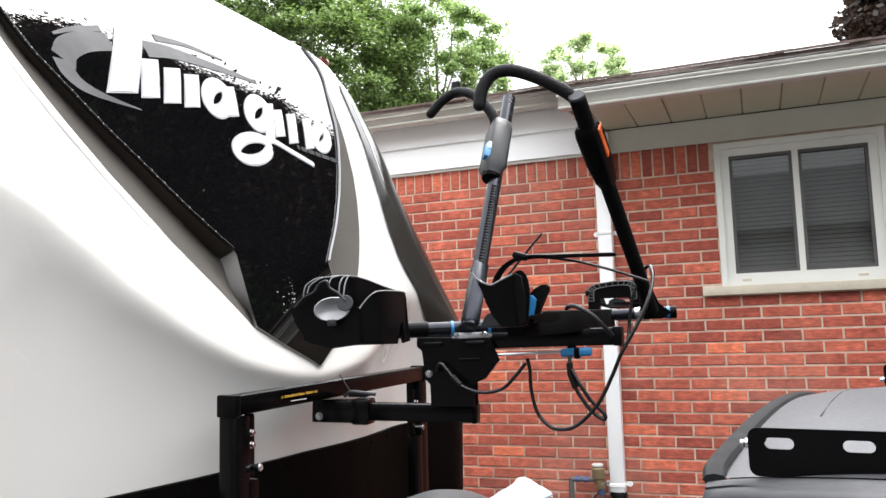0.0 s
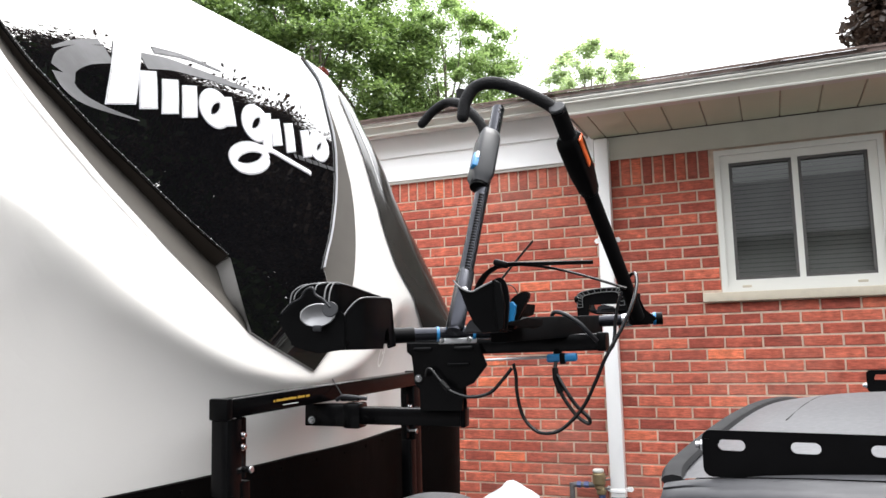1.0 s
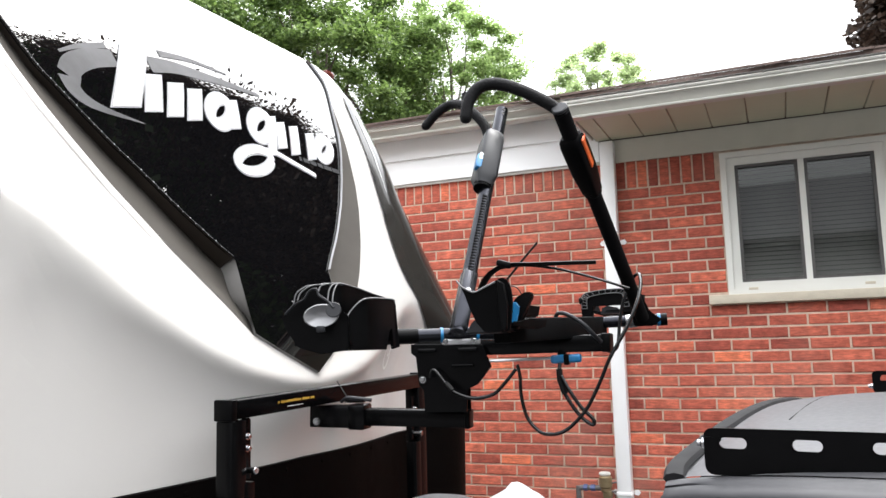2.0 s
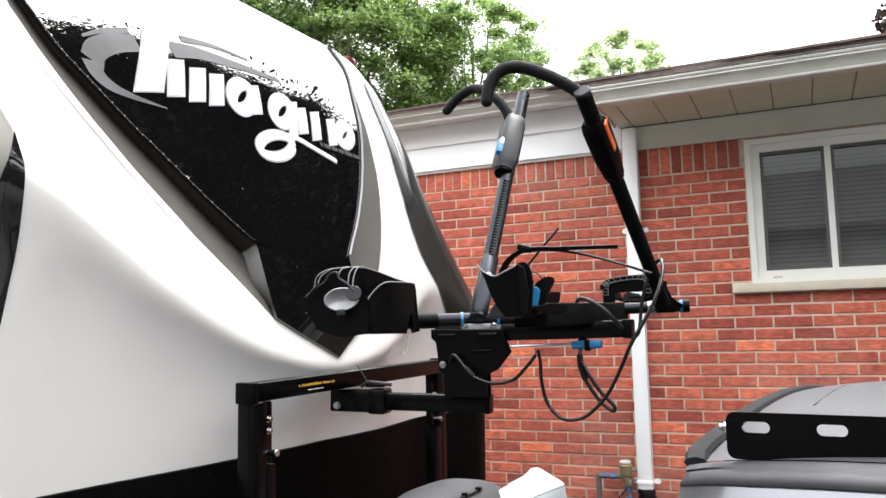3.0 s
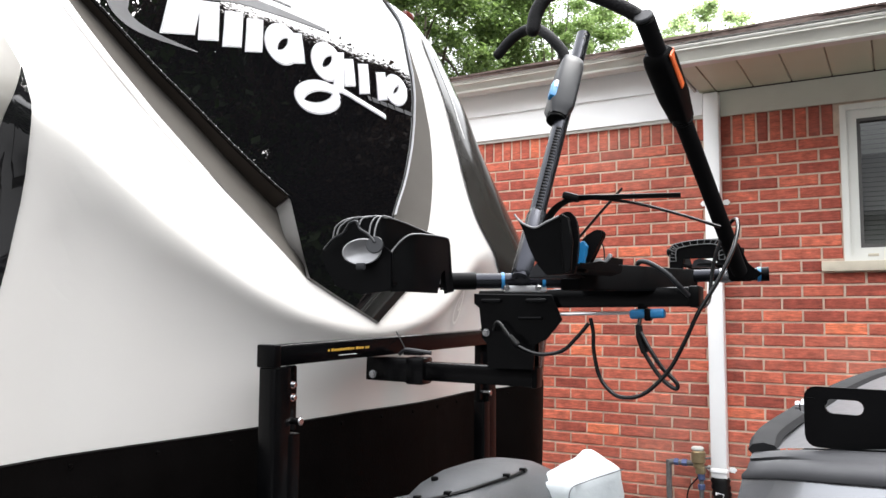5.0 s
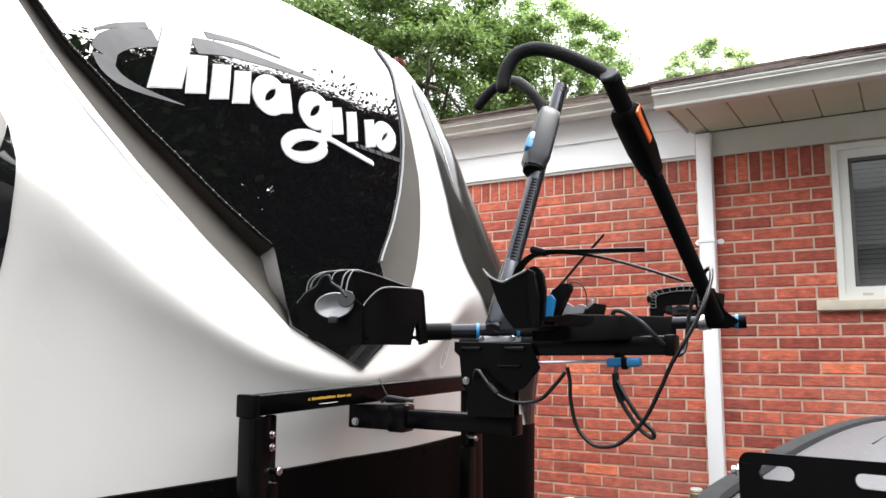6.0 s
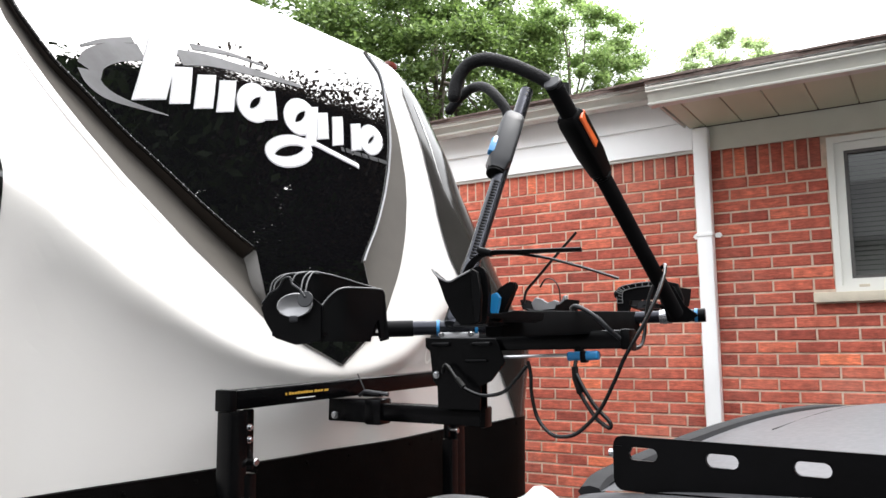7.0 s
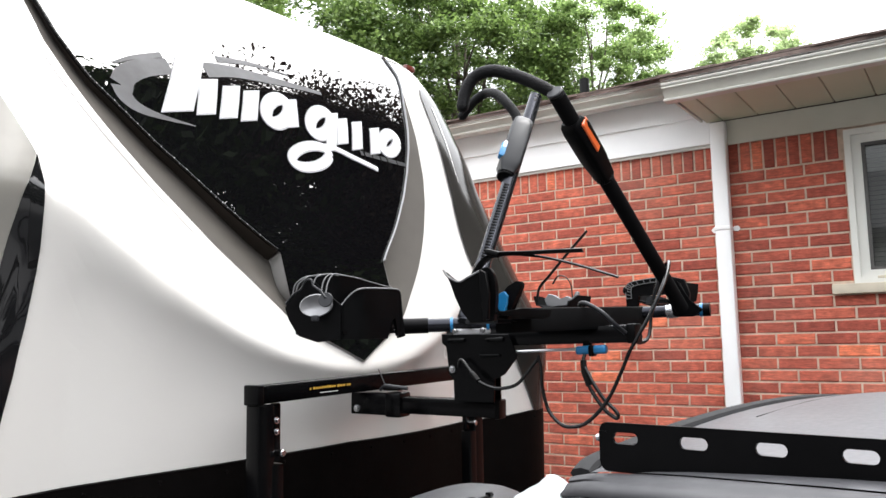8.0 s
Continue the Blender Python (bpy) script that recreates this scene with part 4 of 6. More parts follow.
part("ring_badge", bm, FACET, trailer, "faint grey ring badge", 0)

# chassis, tongue and wheels
bm = B()
for w in (-0.75, 0.75):
    beam(bm, tw(w, BACK, 0.50), tw(w, -0.3, 0.50), 0.06, 0.15)
beam(bm, tw(-0.75, -0.3, 0.50), tw(0, 1.15, 0.50), 0.06, 0.12)
beam(bm, tw(0.75, -0.3, 0.50), tw(0, 1.15, 0.50), 0.06, 0.12)
box(bm, tw(0, 0.42, 0.565), (0.5, 0.75, 0.012), along((0, 0, 0), TN))
part("chassis", bm, POWDER, trailer)
bm = B()
prism(bm, [tw(-HALF, BACK, 0.575), tw(HALF_F, BACK, 0.575), tw(HALF_F, -0.45, 0.575), tw(-HALF, -0.45, 0.575)], (0, 0, 0.02))
part("underfloor", bm, GUARD, trailer)
for s in (-1, 1):
    for vv in (-3.4, -4.3):
        bm = B()
        disc(bm, tw(s * 1.08, vv, 0.36), TD, 0.36, 0.20, 36, 0.03)
        wh = part("wheel", bm, RUBBER, trailer, "black trailer tyre")
        bm = B()
        disc(bm, tw(s * 1.185, vv, 0.36), TD, 0.20, 0.012, 24, 0.004)
        part("rim", bm, RIM, wh)

# ---- the swing-arm mount on the tongue ----
mount = thing("bike_rack_mount", tuple(tw(0, 0.3, 0.56)), "black powder-coated steel swing-arm bike rack mount on tongue", "rack mount")
bm = B()
beam(bm, tw(-0.432, 0.074, 1.589), tw(0.432, 0.074, 1.612), 0.046, 0.042, 0.004)
bar = part("crossbar", bm, POWDER, mount)
for s, z in ((-1, 1.5885), (1, 1.6125)):
    bm = B()
    box(bm, tw(s * 0.434, 0.074, z), (0.052, 0.020, 0.047), along((0, 0, 0), TN), 0.004)
    part("end_cap", bm, PLASTIC, bar, "black plastic end cap")
for s in (-1, 1):
    zt = 1.566 if s < 0 else 1.590
    bm = B()
    beam(bm, tw(s * 0.415, 0.074, 0.56), tw(s * 0.415, 0.074, zt), 0.046, 0.048, 0.004, up=TN)
    part("upright", bm, POWDER, mount)
    bm = B()
    c = tw(s * 0.379, 0.082, 1.50)
    box(bm, c, (0.010, 0.030, 0.135), along((0, 0, 0), TN), 0.004)
    box(bm, tw(s * 0.383, 0.082, 1.0), (0.034, 0.034, 0.86), along((0, 0, 0), TN), 0.003)
    part("bolt_plate", bm, POWDER, mount)
    for z in (1.528, 1.502):
        bolt(mount, tw(s * 0.379, 0.088, z), TN, 0.006, 0.008)
    bm = B()
    q = tw(s * 0.379, 0.09, 1.455)
    sweep(bm, [q - TN * 0.01, q + TN * 0.022], 0.007, 12)
    disc(bm, q + TN * 0.022, TN, 0.0085, 0.006, 12, 0.002)
    part("clamp_bolt", bm, CHROME, mount, "long bright clamp bolt")

# printed label: yellow bars
bm = B()
x = -0.285
rng = random.Random(3)
for k in range(15):
    w = rng.choice((0.005, 0.0065, 0.008))
    if k in (1, 10, 13):
        x += 0.004
    zc = 1.589 + (x + 0.432) * 0.0266 + 0.003
    hh = rng.choice((0.0020, 0.0030))
    prism(bm, [tw(x, 0.0978, zc - 0.003), tw(x + w, 0.0978, zc - 0.003), tw(x + w + 0.001, 0.0978, zc + hh), tw(x + 0.001, 0.0978, zc + hh)], TN * 0.0008)
    x += w + 0.0018
part("label_print", bm, YELLOW, bar, "yellow bars of small print", 0)
bm = B()
prism(bm, [tw(-0.250, 0.0978, 1.5835), tw(-0.190, 0.0978, 1.5850), tw(-0.190, 0.0978, 1.5863), tw(-0.250, 0.0978, 1.5848)], TN * 0.0008)
part("label_print", bm, WHITEP, bar, "thin white print line", 0)

# hinge block, sleeve and swing arm
A0, A1 = Vector((0.262, 2.340, 1.545)), Vector((0.700, 2.372, 1.534))
bm = B()
beam(bm, A0, A0.lerp(A1, 0.30), 0.052, 0.056, 0.004)
part("hinge_block", bm, POWDER, mount)
bm = B()
beam(bm, A0.lerp(A1, 0.24), A0.lerp(A1, 0.345), 0.062, 0.064, 0.006)
part("sleeve", bm, POWDER, mount)
bm = B()
AE = A0.lerp(A1, 0.955)
beam(bm, A0.lerp(A1, 0.30), AE, 0.046, 0.043, 0.004)
part("swing_arm", bm, POWDER, mount)
bm = B()
beam(bm, AE - (A1 - A0).normalized() * 0.010, AE + (A1 - A0).normalized() * 0.004, 0.050, 0.047, 0.004)
part("end_cap", bm, PLASTIC, mount)
nrm = Vector((0.07, -1, 0)).normalized()
bolt(mount, Vector((0.284, 2.314, 1.532)), nrm, 0.007, 0.007)
bm = B()
sweep(bm, smooth_path([(0.345, 2.335, 1.580), (0.365, 2.33, 1.590), (0.395, 2.33, 1.588), (0.43, 2.335, 1.584)], 4), 0.005, 8)
part("latch_hook", bm, GREYPL, mount, "dull grey latch hook")
bm = B()
box(bm, (0.385, 2.335, 1.582), (0.05, 0.022, 0.008), None, 0.002)
part("latch", bm, POWDER, mount, "black latch plate")
bm = B()
sweep(bm, [tw(-0.025, 0.085, 1.632), (0.375, 2.325, 1.578)], 0.0014, 6)
part("retaining_wire", bm, RUBBER, mount)

# ---- the bike rack ----
rack = thing("bike_rack", (0.63, 2.35, 1.56), "black two-bike platform rack with upright hook arms", "bike rack")
# mast bracket: two shaped plates with a tube between
OUT = [(0.552, 1.722), (0.735, 1.718), (0.757, 1.664), (0.722, 1.622), (0.696, 1.612), (0.692, 1.556), (0.584, 1.556), (0.585, 1.609), (0.571, 1.622), (0.566, 1.690), (0.552, 1.700)]
for y in (2.302, 2.346):
    bm = B()
    prism(bm, [(min(a, 0.757 if y < 2.32 else 0.69 + 0.25 * max(0.0, b - 1.62)), y, b) for a, b in OUT], (0, 0.006, 0))
    bmesh.ops.bevel(bm, geom=[e for e in bm.edges if abs(e.verts[0].co.y - e.verts[1].co.y) < 1e-5], offset=0.0012, segments=1, affect="EDGES")
    part("side_plate", bm, POWDER, rack)
bm = B()
box(bm, (0.640, 2.327, 1.630), (0.085, 0.040, 0.145), None, 0.005)
part("stem", bm, POWDER, rack)
for x0, z0 in ((0.595, 1.708), (0.70, 1.708)):
    bm = B()
    box(bm, (x0, 2.299, z0 - 0.002), (0.048, 0.012, 0.010), None, 0.004)
    part("pivot_lug", bm, POWDER, rack)
bm = B()
sweep(bm, [(0.66, 2.297, 1.668), (0.712, 2.297, 1.668)], 0.003, 8)
part("pin", bm, PLASTIC, rack)
bolt(rack, Vector((0.583, 2.298, 1.635)), (0, -1, 0), 0.0065, 0.006)
bm = B()
beam(bm, (0.555, 2.345, 1.709), (1.036, 2.335, 1.713), 0.050, 0.040, 0.004)
part("spine", bm, POWDER, rack, "long black spine tube")
bm = B()
beam(bm, (1.020, 2.336, 1.713), (1.041, 2.335, 1.713), 0.054, 0.044, 0.004)
part("end_cap", bm, PLASTIC, rack)
# bright strip that paints the highlight along the spine's top edge
bm = B()
beam(bm, (0.735, 2.318, 1.7305), (0.93, 2.316, 1.7315), 0.006, 0.0022, 0.0006)
part("edge_glint", bm, ALU, rack, "bright strip as the spine's top highlight")

# tilt release: thin rod and blue handle
bm = B()
sweep(bm, [(0.735, 2.318, 1.676), (0.90, 2.318, 1.680)], 0.0035, 8)
part("release_rod", bm, ALU, rack, "thin bright rod")
bm = B()
box(bm, (0.935, 2.318, 1.678), (0.072, 0.024, 0.020), Matrix.Rotation(-0.03, 3, "Y"), 0.006, 3)
part("release_handle", bm, BLUE, rack, "blue plastic tilt handle")
bm = B()
box(bm, (0.937, 2.318, 1.676), (0.014, 0.028, 0.026), None, 0.004)
box(bm, (0.925, 2.322, 1.692), (0.02, 0.02, 0.02), None, 0.004)
part("handle_bracket", bm, PLASTIC, rack)

# first cross tube with its clamp
bm = B()
sweep(bm, [(0.605, 2.010, 1.737), (0.665, 2.042, 1.738)], 0.0165, 16)
part("tray_tube", bm, PLASTIC, rack)
bm = B()
sweep(bm, [(0.665, 2.042, 1.738), (0.835, 2.120, 1.740)], 0.0145, 18)
part("tray_tube", bm, ANOD, rack, "dark anodised tube")
for q in ((0.712, 2.063, 1.7385), (0.782, 2.0955, 1.739)):
    bm = B()
    ax = Vector((0.17, 0.078, 0.002)).normalized()
    sweep(bm, [Vector(q) - ax * 0.003, Vector(q) + ax * 0.003], 0.0162, 18)
    part("tube_ring", bm, BLUE, rack, "blue ring")
bm = B()
beam(bm, (0.712, 2.070, 1.724), (0.784, 2.104, 1.725), 0.034, 0.014, 0.003)
part("clamp", bm, ALU, rack, "bright clamp with two bolts")
for q in ((0.724, 2.052, 1.7245), (0.778, 2.077, 1.7255)):
    bolt(rack, Vector(q), (0.41, -0.91, 0), 0.0045, 0.005)

# second tray bar and end tube
bm = B()
beam(bm, (0.860, 2.00, 1.742), (0.990, 2.545, 1.756), 0.040, 0.050, 0.005)
part("tray_bar", bm, MATTE, rack)
bm = B()
beam(bm, (0.79, 2.25, 1.745), (0.93, 2.27, 1.749), 0.06, 0.040, 0.005)
part("tray_bar", bm, MATTE, rack)
bm = B()
sweep(bm, [(0.945, 2.520, 1.764), (1.155, 2.541, 1.768)], 0.0145, 18)
part("tray_tube", bm, ANOD, rack, "dark anodised tube")
bm = B()
sweep(bm, [(1.058, 2.531, 1.766), (1.086, 2.534, 1.766)], 0.0165, 18)
sweep(bm, [(1.066, 2.532, 1.766), (1.074, 2.533, 1.766)], 0.0178, 18)
part("collar", bm, CHROME, rack, "bright collar")
bm = B()
sweep(bm, [(1.136, 2.539, 1.7675), (1.143, 2.540, 1.7675)], 0.0165, 18)
part("tube_ring", bm, BLUE, rack, "blue ring")
bm = B()
sweep(bm, [(1.143, 2.540, 1.7675), (1.160, 2.5415, 1.768)], 0.0160, 18)
part("tube_plug", bm, PLASTIC, rack)


def trough(name, origin, ax, length, wide, high, lip, ribs, parent, mirror=1, wave=0.012):
    """A wheel cradle: a channel along ax with waved walls, a curled front lip and ribs."""
    ax = Vector(ax).normalized()
    sd = Vector((ax.y, -ax.x, 0)) * mirror
    up = Vector((0, 0, 1))
    o = Vector(origin)
    bm = B()
    n = 16
    g = []
    for i in range(n + 1):
        s = i / n
        hr = high * (0.50 + 0.50 * min(1, max(0, (s - 0.05) / 0.35)) ** 1.3)
        hl = high * (0.92 + 0.12 * math.sin(s * 5 + 0.6)) * (1 - 0.12 * s)
        dip = lip * max(0, 1 - s / 0.30)
        row = []
        for a, h in ((0.56, hr), (0.54, hr * 0.6), (0.50, hr * 0.2), (0.40, 0.004), (0.2, 0.0), (0.0, -0.002), (-0.2, 0.0), (-0.40, 0.006), (-0.50, hl * 0.25), (-0.54, hl * 0.6), (-0.58, hl)):
            q = o + ax * (length * s) + sd * (a * wide) + up * (h + dip * (1 - abs(a) * 1.6) + wave * math.sin(a * 9 + s * 2) * (0.2 if abs(a) < 0.45 else 0.0))
            row.append(bm.verts.new(q))
        g.append(row)
    for r0, r1 in zip(g, g[1:]):
        for k in range(len(r0) - 1):
            bm.faces.new((r0[k], r0[k + 1], r1[k + 1], r1[k]))
    bmesh.ops.recalc_face_normals(bm, faces=bm.faces[:])
    bmesh.ops.solidify(bm, geom=bm.faces[:], thickness=0.004)
    c = part(name, bm, MATTE, parent, "black moulded wheel cradle", 40)
    bm = B()
    for k in range(ribs):
        s = (0.10 + 0.16 * k) * length
        pts = [o + ax * s + sd * (wide * a) + up * (high * h) for a, h in ((-0.60, 0.30), (-0.62, 0.70), (-0.58, 1.02), (-0.45, 1.12), (-0.30, 1.06))]
        sweep(bm, smooth_path(pts, 4), 0.0022, 6)
    if ribs:
        part("cradle_rib", bm, GREYPL, c, "thin grey ribs")
    return c


def curtain(bm, top, low, thick):
    """A thin upright wall hung from a curved top edge; low(y) gives its lower edge."""
    pts = smooth_path(top, 4)
    rows = []
    for i, q in enumerate(pts):
        d = (pts[min(i + 1, len(pts) - 1)] - pts[max(i - 1, 0)])
        d.z = 0
        side_v = Vector((-d.y, d.x, 0)).normalized() * thick
        f = Vector((q.x, q.y, low(q.y)))
        rows.append([bm.verts.new(v) for v in (q, q + side_v, f + side_v, f)])
    for r0, r1 in zip(rows, rows[1:]):
        for k in range(4):
            bm.faces.new((r0[k], r0[(k + 1) % 4], r1[(k + 1) % 4], r1[k]))
    bm.faces.new(rows[0])
    bm.faces.new(rows[-1][::-1])
    return bm


# cradle beside the trailer: a narrow channel, its end plate with the pale wheel cup
RIM_TOP = [(0.509, 1.790, 1.800), (0.513, 1.790, 1.822), (0.531, 1.790, 1.8345), (0.562, 1.795, 1.838), (0.595, 1.800, 1.8376), (0.604, 1.855, 1.834), (0.612, 1.920, 1.825), (0.623, 1.965, 1.8176)]
WALL_TOP = [(0.616, 1.793, 1.772), (0.619, 1.800, 1.7815), (0.628, 1.808, 1.795), (0.637, 1.818, 1.8046), (0.644, 1.835, 1.8083), (0.648, 1.875, 1.8102), (0.648, 1.938, 1.812), (0.648, 1.955, 1.809), (0.649, 1.960, 1.800)]
bm = B()
curtain(bm, RIM_TOP, lambda y: 1.722, 0.005)
prism(bm, [(0.520, 1.792, 1.722), (0.622, 1.792, 1.722), (0.645, 1.955, 1.722), (0.618, 1.962, 1.722), (0.592, 1.80, 1.722)], (0, 0, 0.006))
cr = part("wheel_cradle", bm, PLASTIC, rack, "black moulded wheel cradle", 40)
bm = B()
curtain(bm, WALL_TOP, lambda y: float(np.interp(y, (1.920, 1.926, 1.941, 1.946), (1.711, 1.755, 1.753, 1.716))), 0.0055)
part("cradle_wall", bm, PLASTIC, cr, "", 40)
bm = B()
prism(bm, [(0.640, 1.944, 1.752), (0.649, 1.961, 1.790), (0.650, 1.965, 1.752), (0.652, 1.970, 1.716), (0.643, 1.957, 1.712)], (-0.006, 0.003, 0))
part("cradle_foot", bm, PLASTIC, cr)
# highlights along both wall tops, laid on as thin pale strips
bm = B()
sweep(bm, [Vector(q) + Vector((0.0005, -0.001, 0.0008)) for q in smooth_path(WALL_TOP[:-1], 5)], 0.0014, 6)
sweep(bm, smooth_path(RIM_TOP[3:], 5), 0.0012, 6)
part("cradle_edge", bm, EDGE, cr, "pale strips as the rim's highlight")
bm = B()
prism(bm, [(0.484, 1.787, 1.7755), (0.500, 1.787, 1.796), (0.520, 1.787, 1.808), (0.536, 1.787, 1.8245), (0.551, 1.787, 1.829), (0.566, 1.787, 1.817), (0.586, 1.787, 1.800), (0.612, 1.787, 1.783), (0.622, 1.787, 1.776), (0.622, 1.787, 1.712), (0.565, 1.787, 1.706), (0.518, 1.787, 1.719), (0.494, 1.787, 1.7505)], (-0.003, 0.008, 0))
bmesh.ops.bevel(bm, geom=bm.edges[:], offset=0.0014, segments=2, affect="EDGES")
part("cradle_end", bm, PLASTIC, cr)
for rib in ([(0.517, 1.772, 1.801), (0.520, 1.776, 1.8205), (0.534, 1.782, 1.832), (0.548, 1.790, 1.836)], [(0.525, 1.772, 1.807), (0.529, 1.776, 1.821), (0.546, 1.782, 1.8335), (0.564, 1.790, 1.8365)],
            [(0.567, 1.772, 1.818), (0.569, 1.780, 1.832), (0.577, 1.792, 1.837)], [(0.587, 1.772, 1.804), (0.587, 1.780, 1.825), (0.591, 1.793, 1.8365)], [(0.596, 1.772, 1.795), (0.595, 1.782, 1.8205), (0.598, 1.796, 1.837)]):
    bm = B()
    sweep(bm, smooth_path(rib + [Vector(rib[-1]) + Vector((0.012, 0.012, -0.002))], 6), 0.0014, 6)
    part("cradle_rib", bm, EDGE, cr, "thin grey rib", 60)
bm = B()
c0 = Vector((0.574, 1.772, 1.777))
e1, e2 = Vector((0.92, 0.38, 0.06)).normalized(), Vector((0.05, -0.12, 0.99)).normalized()
nn = e1.cross(e2)
rings = []
for rr, dd in ((1.0, 0.0), (0.93, 0.003), (0.75, 0.0), (0.45, -0.006), (0.12, -0.009)):
    rings.append([bm.verts.new(c0 + e1 * 0.033 * rr * math.cos(a) + e2 * 0.0215 * rr * (math.sin(a) if math.sin(a) > 0 else math.sin(a) * 1.05) + nn * dd) for a in (2 * math.pi * k / 28 for k in range(28))])
for a, b in zip(rings, rings[1:]):
    for k in range(28):
        bm.faces.new((a[k], a[(k + 1) % 28], b[(k + 1) % 28], b[k]))
bm.faces.new(rings[-1])
part("wheel_cup", bm, LENS, cr, "pale grey glossy cup")
bm = B()
sweep(bm, smooth_path([(0.498, 1.774, 1.782), (0.520, 1.768, 1.799), (0.542, 1.765, 1.8085), (0.554, 1.764, 1.8236), (0.568, 1.764, 1.826), (0.574, 1.764, 1.814), (0.590, 1.764, 1.804), (0.604, 1.762, 1.790)], 6), 0.0022, 8)
disc(bm, (0.603, 1.764, 1.786), (0.3, -0.9, 0.2), 0.0145, 0.004, 18, 0.001)
part("cup_hook", bm, GREYPL, cr)
bm = B()
box(bm, (0.574, 1.769, 1.752), (0.018, 0.006, 0.012), None, 0.003)
part("cup_tab", bm, GREYPL, cr)

# cradle of the outer tray with blue lever
SB = Vector((0.029, -0.060, -0.014))
cb = trough("wheel_cradle", (0.888, 1.862, 1.745), (0.10, 0.98, 0), 0.20, 0.060, 0.018, 0.010, 0, rack)
bm = B()
END = [(0.790, 1.900, 1.846), (0.800, 1.898, 1.835), (0.811, 1.898, 1.827), (0.822, 1.898, 1.824), (0.834, 1.898, 1.828), (0.846, 1.899, 1.835), (0.860, 1.900, 1.843), (0.870, 1.902, 1.849), (0.878, 1.903, 1.849), (0.884, 1.905, 1.843), (0.888, 1.907, 1.833), (0.890, 1.908, 1.815), (0.889, 1.910, 1.795), (0.886, 1.912, 1.772), (0.882, 1.913, 1.752), (0.838, 1.906, 1.750), (0.822, 1.904, 1.770), (0.811, 1.902, 1.795), (0.803, 1.900, 1.820)]
prism(bm, [Vector(q) + SB for q in END], (-0.002, 0.016, 0))
bmesh.ops.bevel(bm, geom=bm.edges[:], offset=0.0014, segments=2, affect="EDGES")
part("cradle_end", bm, PLASTIC, cb)
bm = B()
for dx in (0.024,):
    sweep(bm, smooth_path([Vector((0.842 + dx, 1.8985, 1.826 + dx * 0.25)) + SB, Vector((0.843 + dx, 1.8985, 1.795)) + SB, Vector((0.848 + dx * 0.8, 1.902, 1.760)) + SB], 4), 0.0022, 6)
part("cradle_rib", bm, PLASTIC, cb)
# the wavy top edge's highlight, modelled as a pale strip
bm = B()
sweep(bm, smooth_path([Vector(q) + SB for q in ((0.788, 1.899, 1.848), (0.800, 1.896, 1.835), (0.822, 1.896, 1.825), (0.842, 1.896, 1.833), (0.862, 1.898, 1.842))], 5), 0.0018, 6)
part("cradle_edge", bm, EDGE, cb, "pale strip as the top edge's highlight")
bm = B()
prism(bm, [Vector(q) + SB for q in ((0.868, 1.893, 1.845), (0.880, 1.896, 1.838), (0.886, 1.896, 1.80), (0.882, 1.898, 1.755), (0.873, 1.896, 1.752), (0.870, 1.894, 1.80))], (0.0, -0.008, 0))
bmesh.ops.bevel(bm, geom=bm.edges[:], offset=0.0014, segments=1, affect="EDGES")
part("cradle_rib", bm, PLASTIC, cb)
bm = B()
prism(bm, [(0.887, 1.905, 1.748), (0.897, 1.905, 1.778), (0.912, 1.908, 1.802), (0.930, 1.908, 1.812), (0.941, 1.908, 1.811), (0.944, 1.907, 1.803), (0.934, 1.906, 1.784), (0.922, 1.905, 1.764), (0.914, 1.904, 1.742)], (0.002, 0.014, 0))
bmesh.ops.bevel(bm, geom=bm.edges[:], offset=0.002, segments=2, affect="EDGES")
part("lever", bm, PLASTIC, cb)
bm = B()
prism(bm, [(0.905, 1.890, 1.752), (0.902, 1.890, 1.770), (0.898, 1.890, 1.777), (0.906, 1.890, 1.790), (0.915, 1.891, 1.793), (0.922, 1.891, 1.784), (0.918, 1.891, 1.772), (0.916, 1.891, 1.756)], (0.001, 0.006, 0))
bmesh.ops.bevel(bm, geom=bm.edges[:], offset=0.0012, segments=1, affect="EDGES")
part("lever_face", bm, BLUE, cb, "blue lever face")
bm = B()
prism(bm, [(0.800, 1.948, 1.737), (0.812, 1.948, 1.760), (0.820, 1.948, 1.765), (0.858, 1.948, 1.766), (0.866, 1.948, 1.760), (0.874, 1.948, 1.737)], (0.012, 0.07, 0))
bmesh.ops.bevel(bm, geom=bm.edges[:], offset=0.0025, segments=2, affect="EDGES")
part("cradle_base", bm, GREYPL, cb, "dark grey base block")

# far cradles
cc = trough("wheel_cradle", (1.005, 2.615, 1.788), (0.16, 0.98, 0), 0.14, 0.125, 0.055, 0.010, 0, rack)
bm = B()
prism(bm, [(0.934, 2.618, 1.776), (0.932, 2.618, 1.838), (0.946, 2.618, 1.850), (1.00, 2.621, 1.858), (1.05, 2.624, 1.859), (1.084, 2.624, 1.850), (1.096, 2.624, 1.812), (1.092, 2.624, 1.778), (1.046, 2.622, 1.778), (1.042, 2.622, 1.814), (0.966, 2.620, 1.814), (0.962, 2.620, 1.776)], (0.002, 0.012, 0))
bmesh.ops.bevel(bm, geom=bm.edges[:], offset=0.0015, segments=1, affect="EDGES")
part("cradle_end", bm, PLASTIC, cc)
